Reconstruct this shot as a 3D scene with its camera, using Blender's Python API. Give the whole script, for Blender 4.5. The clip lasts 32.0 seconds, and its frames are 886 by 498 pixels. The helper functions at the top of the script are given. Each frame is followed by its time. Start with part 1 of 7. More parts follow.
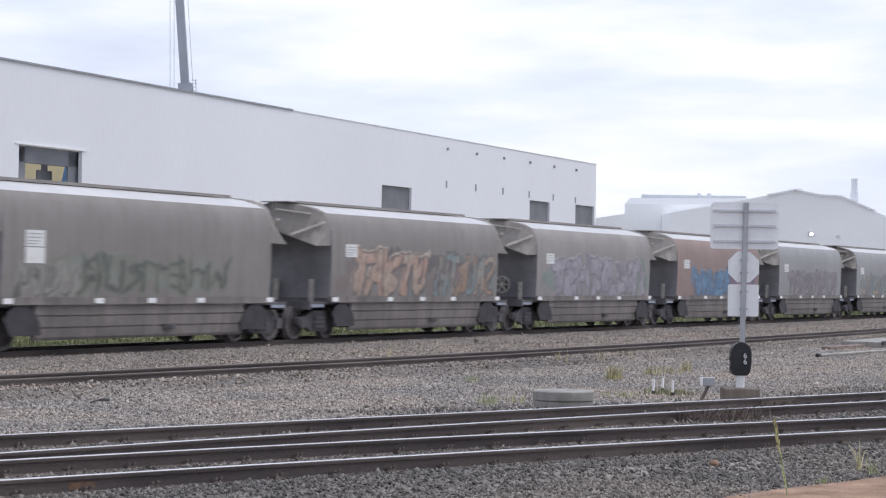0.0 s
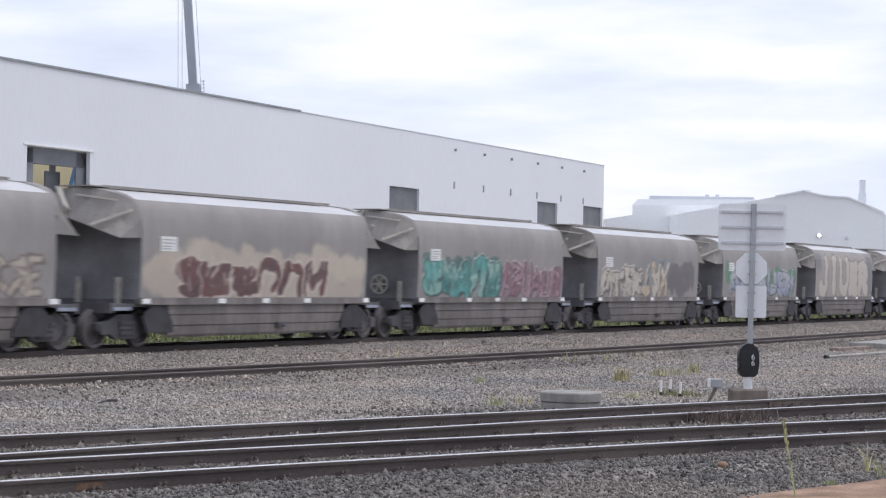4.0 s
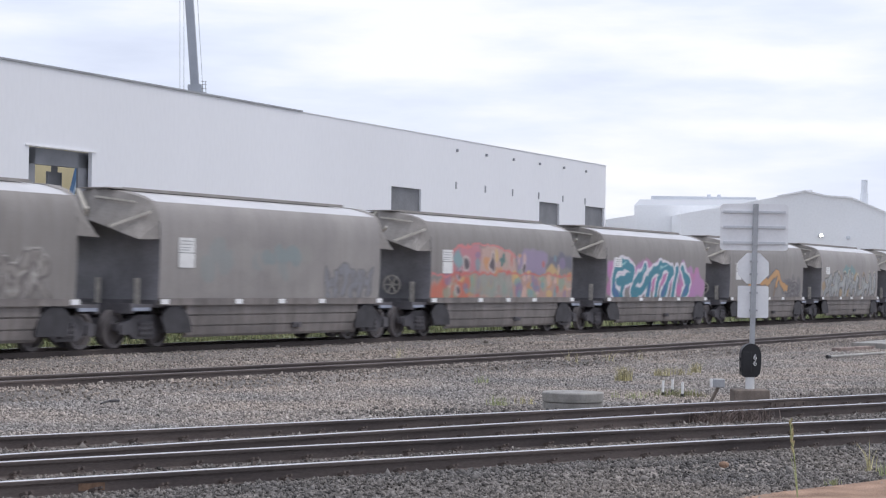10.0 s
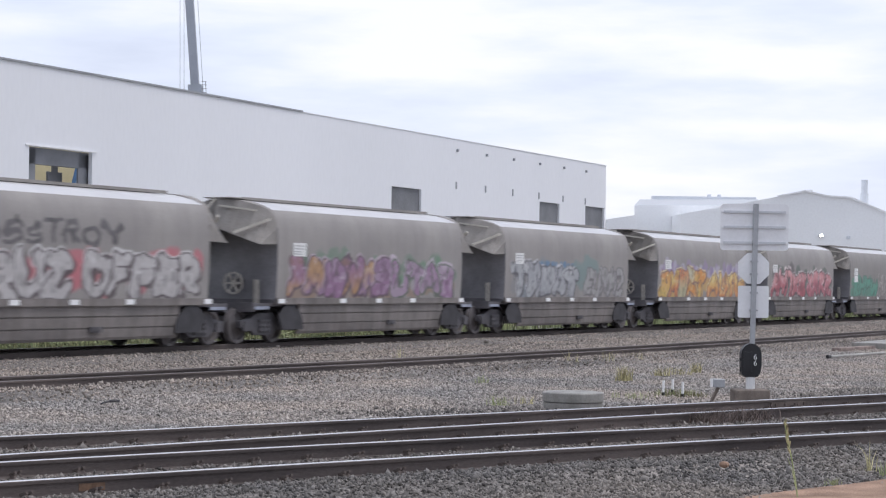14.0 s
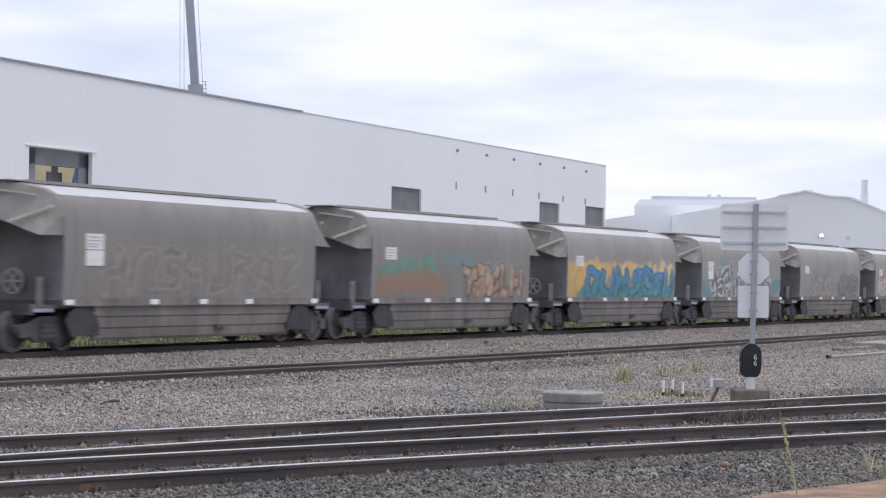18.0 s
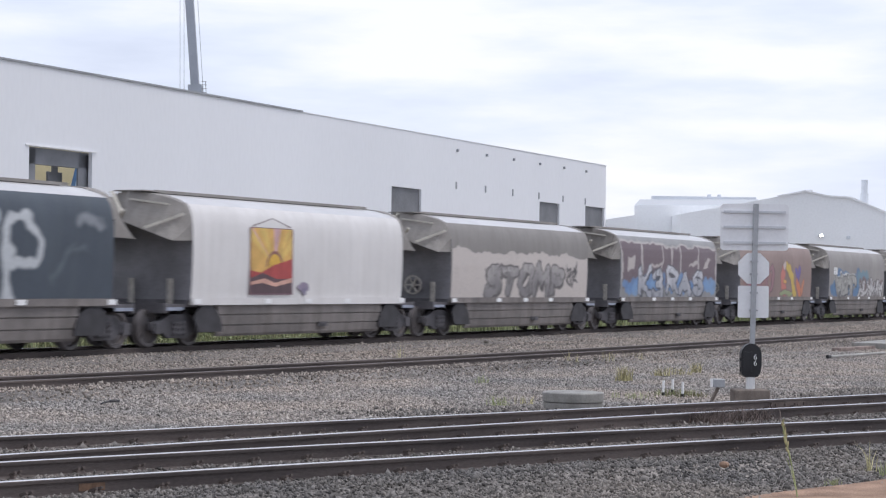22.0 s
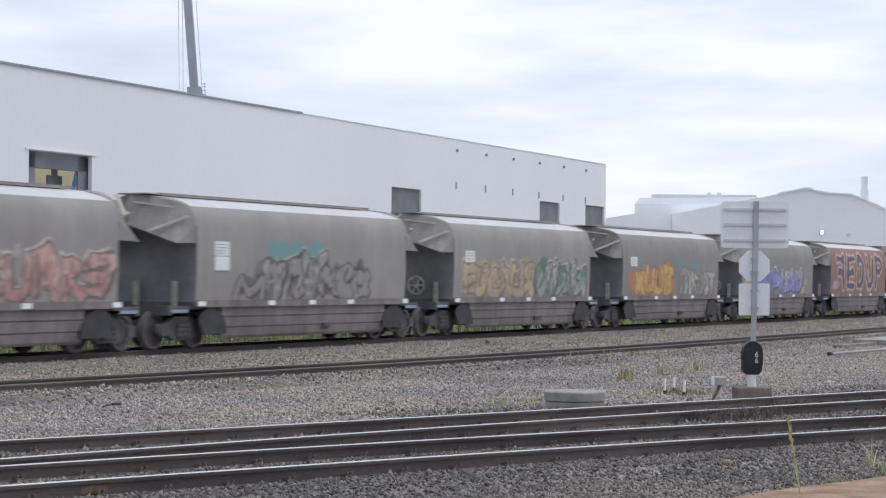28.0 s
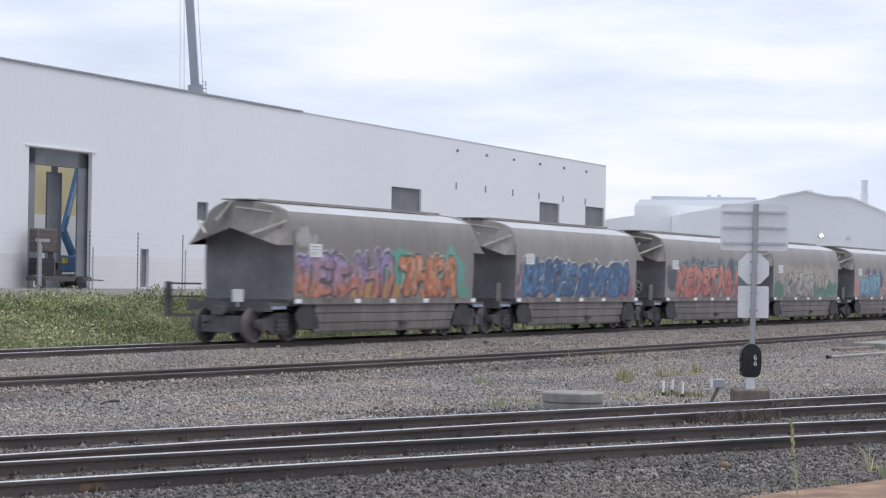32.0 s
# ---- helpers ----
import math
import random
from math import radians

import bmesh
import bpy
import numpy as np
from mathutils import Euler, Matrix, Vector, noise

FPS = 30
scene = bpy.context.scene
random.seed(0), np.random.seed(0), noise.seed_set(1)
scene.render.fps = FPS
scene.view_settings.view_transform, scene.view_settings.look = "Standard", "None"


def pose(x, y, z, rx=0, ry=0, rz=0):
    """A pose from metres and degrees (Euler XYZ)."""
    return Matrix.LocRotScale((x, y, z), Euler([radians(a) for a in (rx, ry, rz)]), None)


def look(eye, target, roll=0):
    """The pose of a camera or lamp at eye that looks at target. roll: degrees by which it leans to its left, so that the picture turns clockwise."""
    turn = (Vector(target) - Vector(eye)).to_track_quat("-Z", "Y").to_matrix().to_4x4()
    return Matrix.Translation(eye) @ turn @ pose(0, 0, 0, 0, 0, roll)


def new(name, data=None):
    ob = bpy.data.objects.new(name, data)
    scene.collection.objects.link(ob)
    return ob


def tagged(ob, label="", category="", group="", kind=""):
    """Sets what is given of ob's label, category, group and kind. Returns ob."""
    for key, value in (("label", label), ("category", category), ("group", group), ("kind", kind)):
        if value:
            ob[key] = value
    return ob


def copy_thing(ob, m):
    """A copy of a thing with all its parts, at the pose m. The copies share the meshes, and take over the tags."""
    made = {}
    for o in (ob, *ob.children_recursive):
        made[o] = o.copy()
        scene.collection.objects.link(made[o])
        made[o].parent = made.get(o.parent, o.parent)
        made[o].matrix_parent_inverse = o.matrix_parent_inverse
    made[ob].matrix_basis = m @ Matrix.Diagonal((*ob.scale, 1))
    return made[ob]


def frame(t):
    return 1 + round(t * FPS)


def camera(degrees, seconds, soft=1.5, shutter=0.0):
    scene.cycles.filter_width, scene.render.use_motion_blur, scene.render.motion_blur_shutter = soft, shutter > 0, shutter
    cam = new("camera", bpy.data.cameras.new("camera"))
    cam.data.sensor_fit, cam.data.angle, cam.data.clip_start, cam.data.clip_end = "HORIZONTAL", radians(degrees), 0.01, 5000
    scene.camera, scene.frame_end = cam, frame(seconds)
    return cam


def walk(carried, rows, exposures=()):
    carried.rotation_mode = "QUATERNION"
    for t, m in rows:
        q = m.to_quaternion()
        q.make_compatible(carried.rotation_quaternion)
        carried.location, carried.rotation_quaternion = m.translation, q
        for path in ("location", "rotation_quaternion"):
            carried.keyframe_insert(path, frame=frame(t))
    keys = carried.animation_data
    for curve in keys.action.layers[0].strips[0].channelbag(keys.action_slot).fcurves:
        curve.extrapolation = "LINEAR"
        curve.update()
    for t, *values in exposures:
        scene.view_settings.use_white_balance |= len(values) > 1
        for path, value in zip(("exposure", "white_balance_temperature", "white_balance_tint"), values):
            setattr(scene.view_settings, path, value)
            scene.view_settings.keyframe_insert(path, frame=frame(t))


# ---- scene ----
# ------------------------------------------------------------------ camera
# World: x runs along the main line in the train's direction, y across the tracks away from the camera, z = 0 at rail top.
EYE = Vector((0, 0, 1.74))
cam = camera(25.25, 32.0, soft=1.25, shutter=0.3)


def view(dyaw=0.0, dpitch=0.0, droll=0.0):
    h, p = radians(26.64 + dyaw), radians(0.90 + dpitch)
    return look(EYE, EYE + Vector((math.cos(h) * math.cos(p), math.sin(h) * math.cos(p), math.sin(p))), 0.85 + droll)


CAMERA_ROWS = [
    (0.0, view(-0.285, -0.036, 0.0)), (0.5, view(-0.235, -0.03, 0.03)), (1.0, view(-0.182, -0.02, 0.05)), (1.5, view(-0.148, -0.025, 0.06)),
    (2.0, view(-0.116, -0.022, 0.06)), (2.5, view(-0.097, -0.016, 0.06)), (3.0, view(-0.081, -0.013, 0.06)),
    (3.5, view(-0.072, -0.013, 0.06)), (5.5, view(-0.033, 0.0, 0.05)), (6.5, view(-0.027, -0.008, 0.05)),
    (9.0, view(-0.012, -0.003, 0.02)), (13.0, view()), (25.5, view()), (26.7, view()), (27.5, view(0.006, 0.0, -0.176)), (28.0, view(0.013, 0.004, -0.47)),
    (28.5, view(0.013, 0.007, -0.37)), (29.0, view(0.006, 0, -0.047)), (29.5, view(0, 0.002, 0.005)), (32.0, view(0, 0.004, 0.01))]
walk(cam, CAMERA_ROWS, exposures=((0.0, 0.08, 6350, 13), (3.5, 0.07, 6350, 13), (13.0, 0.05, 6350, 13), (25.5, 0.04, 6330, 12), (28.0, 0.0, 6300, 11), (32.0, 0.0, 6300, 11)))

# ------------------------------------------------------------------ sky and sun
world = bpy.data.worlds.new("overcast_sky")
scene.world = world
world.use_nodes = True
wn, wl = world.node_tree.nodes, world.node_tree.links
wn.clear()
w_out, w_bg = wn.new("ShaderNodeOutputWorld"), wn.new("ShaderNodeBackground")
w_sky = wn.new("ShaderNodeTexSky")
w_sky.sky_type, w_sky.sun_disc = "NISHITA", False
w_sky.sun_elevation, w_sky.sun_rotation = radians(52), radians(75)
w_dim = wn.new("ShaderNodeVectorMath")
w_dim.operation = "SCALE"
w_dim.inputs["Scale"].default_value = 0.12
w_tc, w_map = wn.new("ShaderNodeTexCoord"), wn.new("ShaderNodeMapping")
w_map.inputs["Rotation"].default_value = (0, 0, radians(-26))
w_map.inputs["Scale"].default_value = (1.6, 2.2, 11.0)
w_noise = wn.new("ShaderNodeTexNoise")
w_noise.inputs["Scale"].default_value, w_noise.inputs["Detail"].default_value = 2.1, 7.0
w_noise.inputs["Roughness"].default_value = 0.52
w_ramp = wn.new("ShaderNodeValToRGB")
w_ramp.color_ramp.elements[0].position, w_ramp.color_ramp.elements[0].color = 0.36, (0.67, 0.73, 0.87, 1)
w_ramp.color_ramp.elements[1].position, w_ramp.color_ramp.elements[1].color = 0.62, (0.97, 0.985, 1.0, 1)
w_mid = w_ramp.color_ramp.elements.new(0.5)
w_mid.color = (0.80, 0.86, 0.99, 1)
w_mix = wn.new("ShaderNodeMix")
w_mix.data_type = "RGBA"
w_mix.inputs[0].default_value = 0.93
wl.new(w_sky.outputs[0], w_dim.inputs[0])
wl.new(w_tc.outputs["Generated"], w_map.inputs[0])
wl.new(w_map.outputs[0], w_noise.inputs["Vector"])
wl.new(w_noise.outputs["Fac"], w_ramp.inputs[0])
wl.new(w_dim.outputs[0], w_mix.inputs[6])
wl.new(w_ramp.outputs[0], w_mix.inputs[7])
wl.new(w_mix.outputs[2], w_bg.inputs["Color"])
w_bg.inputs["Strength"].default_value = 1.0
wl.new(w_bg.outputs[0], w_out.inputs[0])

sun = new("sun", bpy.data.lights.new("sun", "SUN"))
sun.data.energy, sun.data.angle, sun.data.color = 1.3, radians(25), (1.0, 0.96, 0.9)
sun.matrix_world = look((0, 0, 60), (-10, 17, 60 - 40))

# ------------------------------------------------------------------ materials


def mat(name, color, rough=0.8, vary=0.25, scale=2.0, fine=40.0, bump=0.15, metal=0.0, tint=None, per="", stretch=(1, 1, 1), spec=0.4, stain=0.0, stain_color=(0.1, 0.08, 0.07)):
    """A painted or mineral surface: base colour with broad patches, fine grain, optional rain streaks and piece-to-piece change."""
    m = bpy.data.materials.new(name)
    m.use_nodes = True
    nt = m.node_tree
    n, l = nt.nodes, nt.links
    b = n["Principled BSDF"]
    b.inputs["Roughness"].default_value, b.inputs["Metallic"].default_value = rough, metal
    b.inputs["Specular IOR Level"].default_value = spec
    tc, mp = n.new("ShaderNodeTexCoord"), n.new("ShaderNodeMapping")
    mp.inputs["Scale"].default_value = stretch
    l.new(tc.outputs["Object"], mp.inputs[0])
    big, small = n.new("ShaderNodeTexNoise"), n.new("ShaderNodeTexNoise")
    big.inputs["Scale"].default_value, big.inputs["Detail"].default_value = scale, 5
    small.inputs["Scale"].default_value, small.inputs["Detail"].default_value = fine, 4
    l.new(mp.outputs[0], big.inputs["Vector"])
    l.new(mp.outputs[0], small.inputs["Vector"])
    ramp = n.new("ShaderNodeValToRGB")
    lo = [c * (1 - vary) for c in color]
    hi = [min(1, c * (1 + vary)) for c in (tint or color)]
    ramp.color_ramp.elements[0].position, ramp.color_ramp.elements[0].color = 0.32, (*lo, 1)
    ramp.color_ramp.elements[1].position, ramp.color_ramp.elements[1].color = 0.68, (*hi, 1)
    l.new(big.outputs["Fac"], ramp.inputs[0])
    mul = n.new("ShaderNodeMix")
    mul.data_type, mul.blend_type = "RGBA", "MULTIPLY"
    mul.inputs[0].default_value = min(1.0, vary * 1.6)
    gr = n.new("ShaderNodeValToRGB")
    gr.color_ramp.elements[0].position, gr.color_ramp.elements[0].color = 0.3, (0.55, 0.55, 0.55, 1)
    gr.color_ramp.elements[1].position, gr.color_ramp.elements[1].color = 0.6, (1.1, 1.1, 1.1, 1)
    l.new(small.outputs["Fac"], gr.inputs[0])
    l.new(ramp.outputs[0], mul.inputs[6])
    l.new(gr.outputs[0], mul.inputs[7])
    last = mul.outputs[2]
    if stain:
        sm, sn, sr = n.new("ShaderNodeMapping"), n.new("ShaderNodeTexNoise"), n.new("ShaderNodeValToRGB")
        sm.inputs["Scale"].default_value = (2.6, 2.6, 0.22)
        sn.inputs["Scale"].default_value, sn.inputs["Detail"].default_value = 1.7, 6
        l.new(tc.outputs["Object"], sm.inputs[0])
        l.new(sm.outputs[0], sn.inputs["Vector"])
        sr.color_ramp.elements[0].position, sr.color_ramp.elements[0].color = 0.46, (0, 0, 0, 1)
        sr.color_ramp.elements[1].position, sr.color_ramp.elements[1].color = 0.72, (stain, stain, stain, 1)
        l.new(sn.outputs["Fac"], sr.inputs[0])
        mx = n.new("ShaderNodeMix")
        mx.data_type = "RGBA"
        mx.inputs[7].default_value = (*stain_color, 1)
        l.new(sr.outputs[0], mx.inputs[0])
        l.new(last, mx.inputs[6])
        last = mx.outputs[2]
    if per:
        hv = n.new("ShaderNodeHueSaturation")
        mr = n.new("ShaderNodeMapRange")
        mr.inputs[3].default_value, mr.inputs[4].default_value = (0.36, 1.65) if per == "island" else (0.8, 1.2)
        if per == "island":
            src = n.new("ShaderNodeNewGeometry").outputs["Random Per Island"]
        else:
            src = n.new("ShaderNodeObjectInfo").outputs["Random"]
        l.new(src, mr.inputs[0])
        l.new(mr.outputs[0], hv.inputs["Value"])
        l.new(last, hv.inputs["Color"])
        last = hv.outputs[0]
    l.new(last, b.inputs["Base Color"])
    if bump:
        bp = n.new("ShaderNodeBump")
        bp.inputs["Strength"].default_value, bp.inputs["Distance"].default_value = bump, 0.02
        l.new(small.outputs["Fac"], bp.inputs["Height"])
        l.new(bp.outputs[0], b.inputs["Normal"])
    return m


def gravel(name, lo, hi, size, bump=1.0):
    """A bed of crushed stone: cells of the stones' size, each with its own tone, dark in the joints."""
    m = mat(name, lo, 0.95, 0.18, 0.35, 1.6 / size, 0.0, tint=hi)
    nt = m.node_tree
    n, l = nt.nodes, nt.links
    b = n["Principled BSDF"]
    under = b.inputs["Base Color"].links[0].from_socket
    tc, vo, ed = n.new("ShaderNodeTexCoord"), n.new("ShaderNodeTexVoronoi"), n.new("ShaderNodeTexVoronoi")
    for v in (vo, ed):
        v.inputs["Scale"].default_value = 1.0 / size
        l.new(tc.outputs["Object"], v.inputs["Vector"])
    ed.feature = "DISTANCE_TO_EDGE"
    sep = n.new("ShaderNodeSeparateColor")
    l.new(vo.outputs["Color"], sep.inputs[0])
    tone, joint = n.new("ShaderNodeMapRange"), n.new("ShaderNodeMapRange")
    tone.inputs[3].default_value, tone.inputs[4].default_value = 0.55, 1.45
    joint.inputs[2].default_value, joint.inputs[3].default_value = 0.14, 0.5
    l.new(sep.outputs[0], tone.inputs[0])
    l.new(ed.outputs["Distance"], joint.inputs[0])
    k = n.new("ShaderNodeMath")
    k.operation = "MULTIPLY"
    l.new(tone.outputs[0], k.inputs[0])
    l.new(joint.outputs[0], k.inputs[1])
    hv = n.new("ShaderNodeHueSaturation")
    l.new(k.outputs[0], hv.inputs["Value"])
    l.new(under, hv.inputs["Color"])
    l.new(hv.outputs[0], b.inputs["Base Color"])
    bp = n.new("ShaderNodeBump")
    bp.inputs["Strength"].default_value, bp.inputs["Distance"].default_value = bump, size * 0.5
    l.new(ed.outputs["Distance"], bp.inputs["Height"])
    l.new(bp.outputs[0], b.inputs["Normal"])
    return m


M_GROUND = mat("gravelly_ground", (0.24, 0.225, 0.21), 0.95, 0.22, 0.35, 22, 0.9, tint=(0.28, 0.265, 0.245))
M_LIGHT_GRAVEL = gravel("light_gravel_bed", (0.30, 0.285, 0.27), (0.36, 0.32, 0.29), 0.032)
M_BALLAST = gravel("track_ballast_bed", (0.21, 0.195, 0.185), (0.26, 0.235, 0.215), 0.04)
M_STONE_LIGHT = mat("light_gravel_stone", (0.335, 0.32, 0.308), 0.9, 0.1, 0.35, 60, 0.3, per="island", tint=(0.37, 0.32, 0.28))
M_STONE_DARK = mat("dark_ballast_stone", (0.148, 0.141, 0.137), 0.85, 0.1, 0.4, 60, 0.3, per="island", tint=(0.20, 0.178, 0.158))
M_STONE_BROWN = mat("brown_ballast_stone", (0.285, 0.255, 0.232), 0.9, 0.1, 0.3, 60, 0.3, per="island", tint=(0.33, 0.28, 0.24))
M_DIRT = mat("orange_dirt", (0.275, 0.172, 0.118), 0.95, 0.28, 2.2, 45, 0.9, tint=(0.335, 0.222, 0.158))
M_RAIL = mat("rusty_rail_steel", (0.088, 0.072, 0.070), 0.75, 0.25, 1.2, 60, 0.2, metal=0.0, tint=(0.118, 0.096, 0.088), stretch=(0.3, 0.3, 1))
M_FAR_TRIM = mat("pale_blue_grey_trim", (0.68, 0.71, 0.75), 0.6, 0.05, 0.2, 5, 0.02)
M_SIGN_RAIL = mat("pale_sign_rail", (0.60, 0.61, 0.64), 0.5, 0.08, 2.0, 30, 0.03)
M_PALE_BLUE = mat("pale_blue_boom_highlight", (0.35, 0.47, 0.60), 0.5, 0.1, 1, 10, 0.03)
M_TANK = mat("dark_brown_machine_paint", (0.115, 0.095, 0.092), 0.7, 0.2, 1.5, 20, 0.1)
M_FAR_ROOF = mat("grey_far_roofing", (0.56, 0.58, 0.61), 0.7, 0.05, 0.1, 4, 0.02)
M_GUARD = mat("black_mudguard", (0.06, 0.058, 0.064), 0.8, 0.2, 3, 30, 0.05)
M_RAILHEAD = mat("polished_rail_head", (0.72, 0.72, 0.73), 0.24, 0.1, 1.0, 30, 0.02, metal=1.0)
M_RAILHEAD_DULL = mat("dull_rail_head", (0.17, 0.15, 0.145), 0.6, 0.15, 1.0, 30, 0.02, metal=0.4)
M_RUST = mat("bright_rust", (0.17, 0.105, 0.07), 0.9, 0.3, 6, 40, 0.2)
M_CLIP = mat("rusty_rail_clip", (0.125, 0.10, 0.09), 0.8, 0.3, 5, 60, 0.2)
M_SLEEPER = mat("concrete_sleeper", (0.33, 0.31, 0.29), 0.9, 0.2, 2, 40, 0.3)
M_CONCRETE = mat("weathered_concrete", (0.42, 0.41, 0.39), 0.9, 0.2, 2.2, 40, 0.25, stain=0.5, stain_color=(0.22, 0.2, 0.18))
M_PIT = mat("damp_grey_concrete", (0.31, 0.30, 0.28), 0.55, 0.25, 3.0, 40, 0.25, stain=0.6, stain_color=(0.16, 0.15, 0.135))
M_CONCRETE_BROWN = mat("stained_concrete", (0.215, 0.18, 0.155), 0.9, 0.25, 4, 40, 0.3, stain=0.6)
M_WALL = mat("pale_grey_wall_sheeting", (0.80, 0.81, 0.84), 0.55, 0.03, 0.05, 3, 0.02, stretch=(1, 1, 0.3))
M_DADO = mat("pale_concrete_panel", (0.74, 0.73, 0.74), 0.75, 0.06, 0.1, 4, 0.02)
M_WALL_FAR = mat("pale_far_sheeting", (0.86, 0.87, 0.88), 0.6, 0.05, 0.05, 3, 0.02)
M_TRIM = mat("grey_flashing", (0.30, 0.31, 0.33), 0.5, 0.1, 0.5, 10, 0.0)
M_DARK_OPEN = mat("dark_louvre_screen", (0.19, 0.195, 0.21), 0.6, 0.15, 0.4, 6, 0.05)
M_STEEL_GREY = mat("grey_structural_steel", (0.22, 0.228, 0.25), 0.6, 0.15, 0.6, 12, 0.05)
M_INNER = mat("cream_inner_wall", (0.66, 0.58, 0.36), 0.8, 0.1, 0.4, 8, 0.03)
M_BLUE = mat("blue_machine_paint", (0.10, 0.22, 0.42), 0.45, 0.15, 0.8, 12, 0.03)
M_YELLOW = mat("yellow_machine_paint", (0.75, 0.62, 0.12), 0.5, 0.15, 0.8, 12, 0.03)
M_GALV = mat("galvanised_steel", (0.42, 0.43, 0.45), 0.45, 0.12, 2.0, 30, 0.05, metal=0.5)
M_SIGN_BACK = mat("bare_sign_back", (0.83, 0.83, 0.845), 0.5, 0.05, 1.5, 20, 0.03)
M_BLACK = mat("black_painted_steel", (0.022, 0.022, 0.025), 0.5, 0.2, 3, 30, 0.05)
M_WHITE = mat("white_paint", (0.80, 0.80, 0.80), 0.6, 0.06, 3, 30, 0.05)
M_CRANE = mat("grey_crane_boom", (0.28, 0.30, 0.34), 0.5, 0.1, 0.2, 6, 0.02)
M_GRASS = mat("green_grass", (0.20, 0.255, 0.115), 0.8, 0.3, 0.5, 8, 0.0, tint=(0.35, 0.375, 0.21), per="island")
M_GRASS_BED = mat("grassy_earth", (0.12, 0.13, 0.06), 0.95, 0.35, 0.7, 9, 0.6, tint=(0.20, 0.19, 0.10))
M_DRY = mat("dry_grass", (0.40, 0.36, 0.20), 0.85, 0.2, 2, 20, 0.0, tint=(0.46, 0.42, 0.24), per="island")
M_STALK = mat("green_grass_stalk", (0.30, 0.36, 0.15), 0.8, 0.2, 4, 20, 0.0, tint=(0.42, 0.44, 0.24))
M_TWIGS = mat("dead_brown_brush", (0.19, 0.15, 0.135), 0.9, 0.3, 4, 20, 0.0, per="island")
M_WAGON = mat("weathered_grey_wagon_paint", (0.305, 0.285, 0.277), 0.54, 0.10, 0.5, 22, 0.05, tint=(0.325, 0.305, 0.29), stain=0.24, stain_color=(0.20, 0.185, 0.17), spec=0.35)
# roof's pale base colour stands for reflected sky; its low roughness is the wet
M_ROOF = mat("wet_sky_sheen_wagon_roof", (0.53, 0.52, 0.525), 0.28, 0.1, 0.8, 20, 0.04, spec=0.8)
M_SKIRT = mat("dusty_wagon_skirt", (0.20, 0.182, 0.176), 0.65, 0.2, 0.9, 18, 0.08, tint=(0.225, 0.203, 0.192), stain=0.6, stain_color=(0.12, 0.10, 0.09))
M_END = mat("dusty_wagon_end_sheet", (0.285, 0.266, 0.25), 0.65, 0.2, 1.2, 20, 0.08, stain=0.4, stain_color=(0.2, 0.18, 0.165))
# underframe grey is raised, so that the base colour takes in the haze
M_UNDER = mat("hazed_underframe", (0.118, 0.112, 0.120), 0.8, 0.3, 2.0, 25, 0.15)
M_WHEEL = mat("brown_wheel_steel", (0.165, 0.15, 0.15), 0.6, 0.25, 3.0, 25, 0.1, metal=0.4)
M_REFLECT = mat("white_side_reflector", (0.85, 0.85, 0.85), 0.4, 0.05, 5, 40, 0.0)
M_PLATE = mat("white_data_panel", (0.78, 0.78, 0.77), 0.5, 0.06, 5, 40, 0.0)
M_GREYTXT = mat("grey_panel_lines", (0.42, 0.42, 0.43), 0.6, 0.05, 5, 40, 0.0)
# end wall grey carries the haze between wagons in its base colour
M_END_DARK = mat("hazed_dark_end_wall", (0.225, 0.22, 0.236), 0.8, 0.2, 1.2, 20, 0.08)
M_STEP = mat("pale_blue_grey_step", (0.30, 0.33, 0.40), 0.6, 0.2, 2, 30, 0.05)
M_HANDWHEEL = mat("worn_tan_paint", (0.42, 0.39, 0.35), 0.6, 0.2, 6, 30, 0.05)
M_BRACE = mat("pale_end_brace", (0.55, 0.52, 0.46), 0.6, 0.15, 3, 30, 0.05)

# ------------------------------------------------------------------ mesh helpers


def mesh_of(bm, name, material):
    me = bpy.data.meshes.new(name)
    bm.normal_update()
    bm.to_mesh(me)
    bm.free()
    for m in (material if isinstance(material, (list, tuple)) else [material]):
        me.materials.append(m)
    return me


def part(name, bm, material, parent=None, label=""):
    me = bm if isinstance(bm, bpy.types.Mesh) else mesh_of(bm, name, material)
    ob = new(name, me)
    if parent is not None:
        ob.parent = parent
    if label:
        tagged(ob, label)
    return ob


def empty(name, m=None):
    ob = new(name)
    ob.empty_display_size = 0.3
    if m is not None:
        ob.matrix_basis = m
    return ob


def box(bm, x0, x1, y0, y1, z0, z1, m=None, mi=0):
    vs = [bm.verts.new(p) for p in ((x0, y0, z0), (x1, y0, z0), (x1, y1, z0), (x0, y1, z0), (x0, y0, z1), (x1, y0, z1), (x1, y1, z1), (x0, y1, z1))]
    for f in ((3, 2, 1, 0), (4, 5, 6, 7), (0, 1, 5, 4), (1, 2, 6, 5), (2, 3, 7, 6), (3, 0, 4, 7)):
        bm.faces.new([vs[i] for i in f]).material_index = mi
    if m is not None:
        bmesh.ops.transform(bm, matrix=m, verts=vs)
    return vs


def boxes(*rows, bevel=0.0):
    bm = bmesh.new()
    for r in rows:
        box(bm, *r)
    if bevel:
        bmesh.ops.bevel(bm, geom=bm.edges[:], offset=bevel, segments=1, affect="EDGES")
    return bm


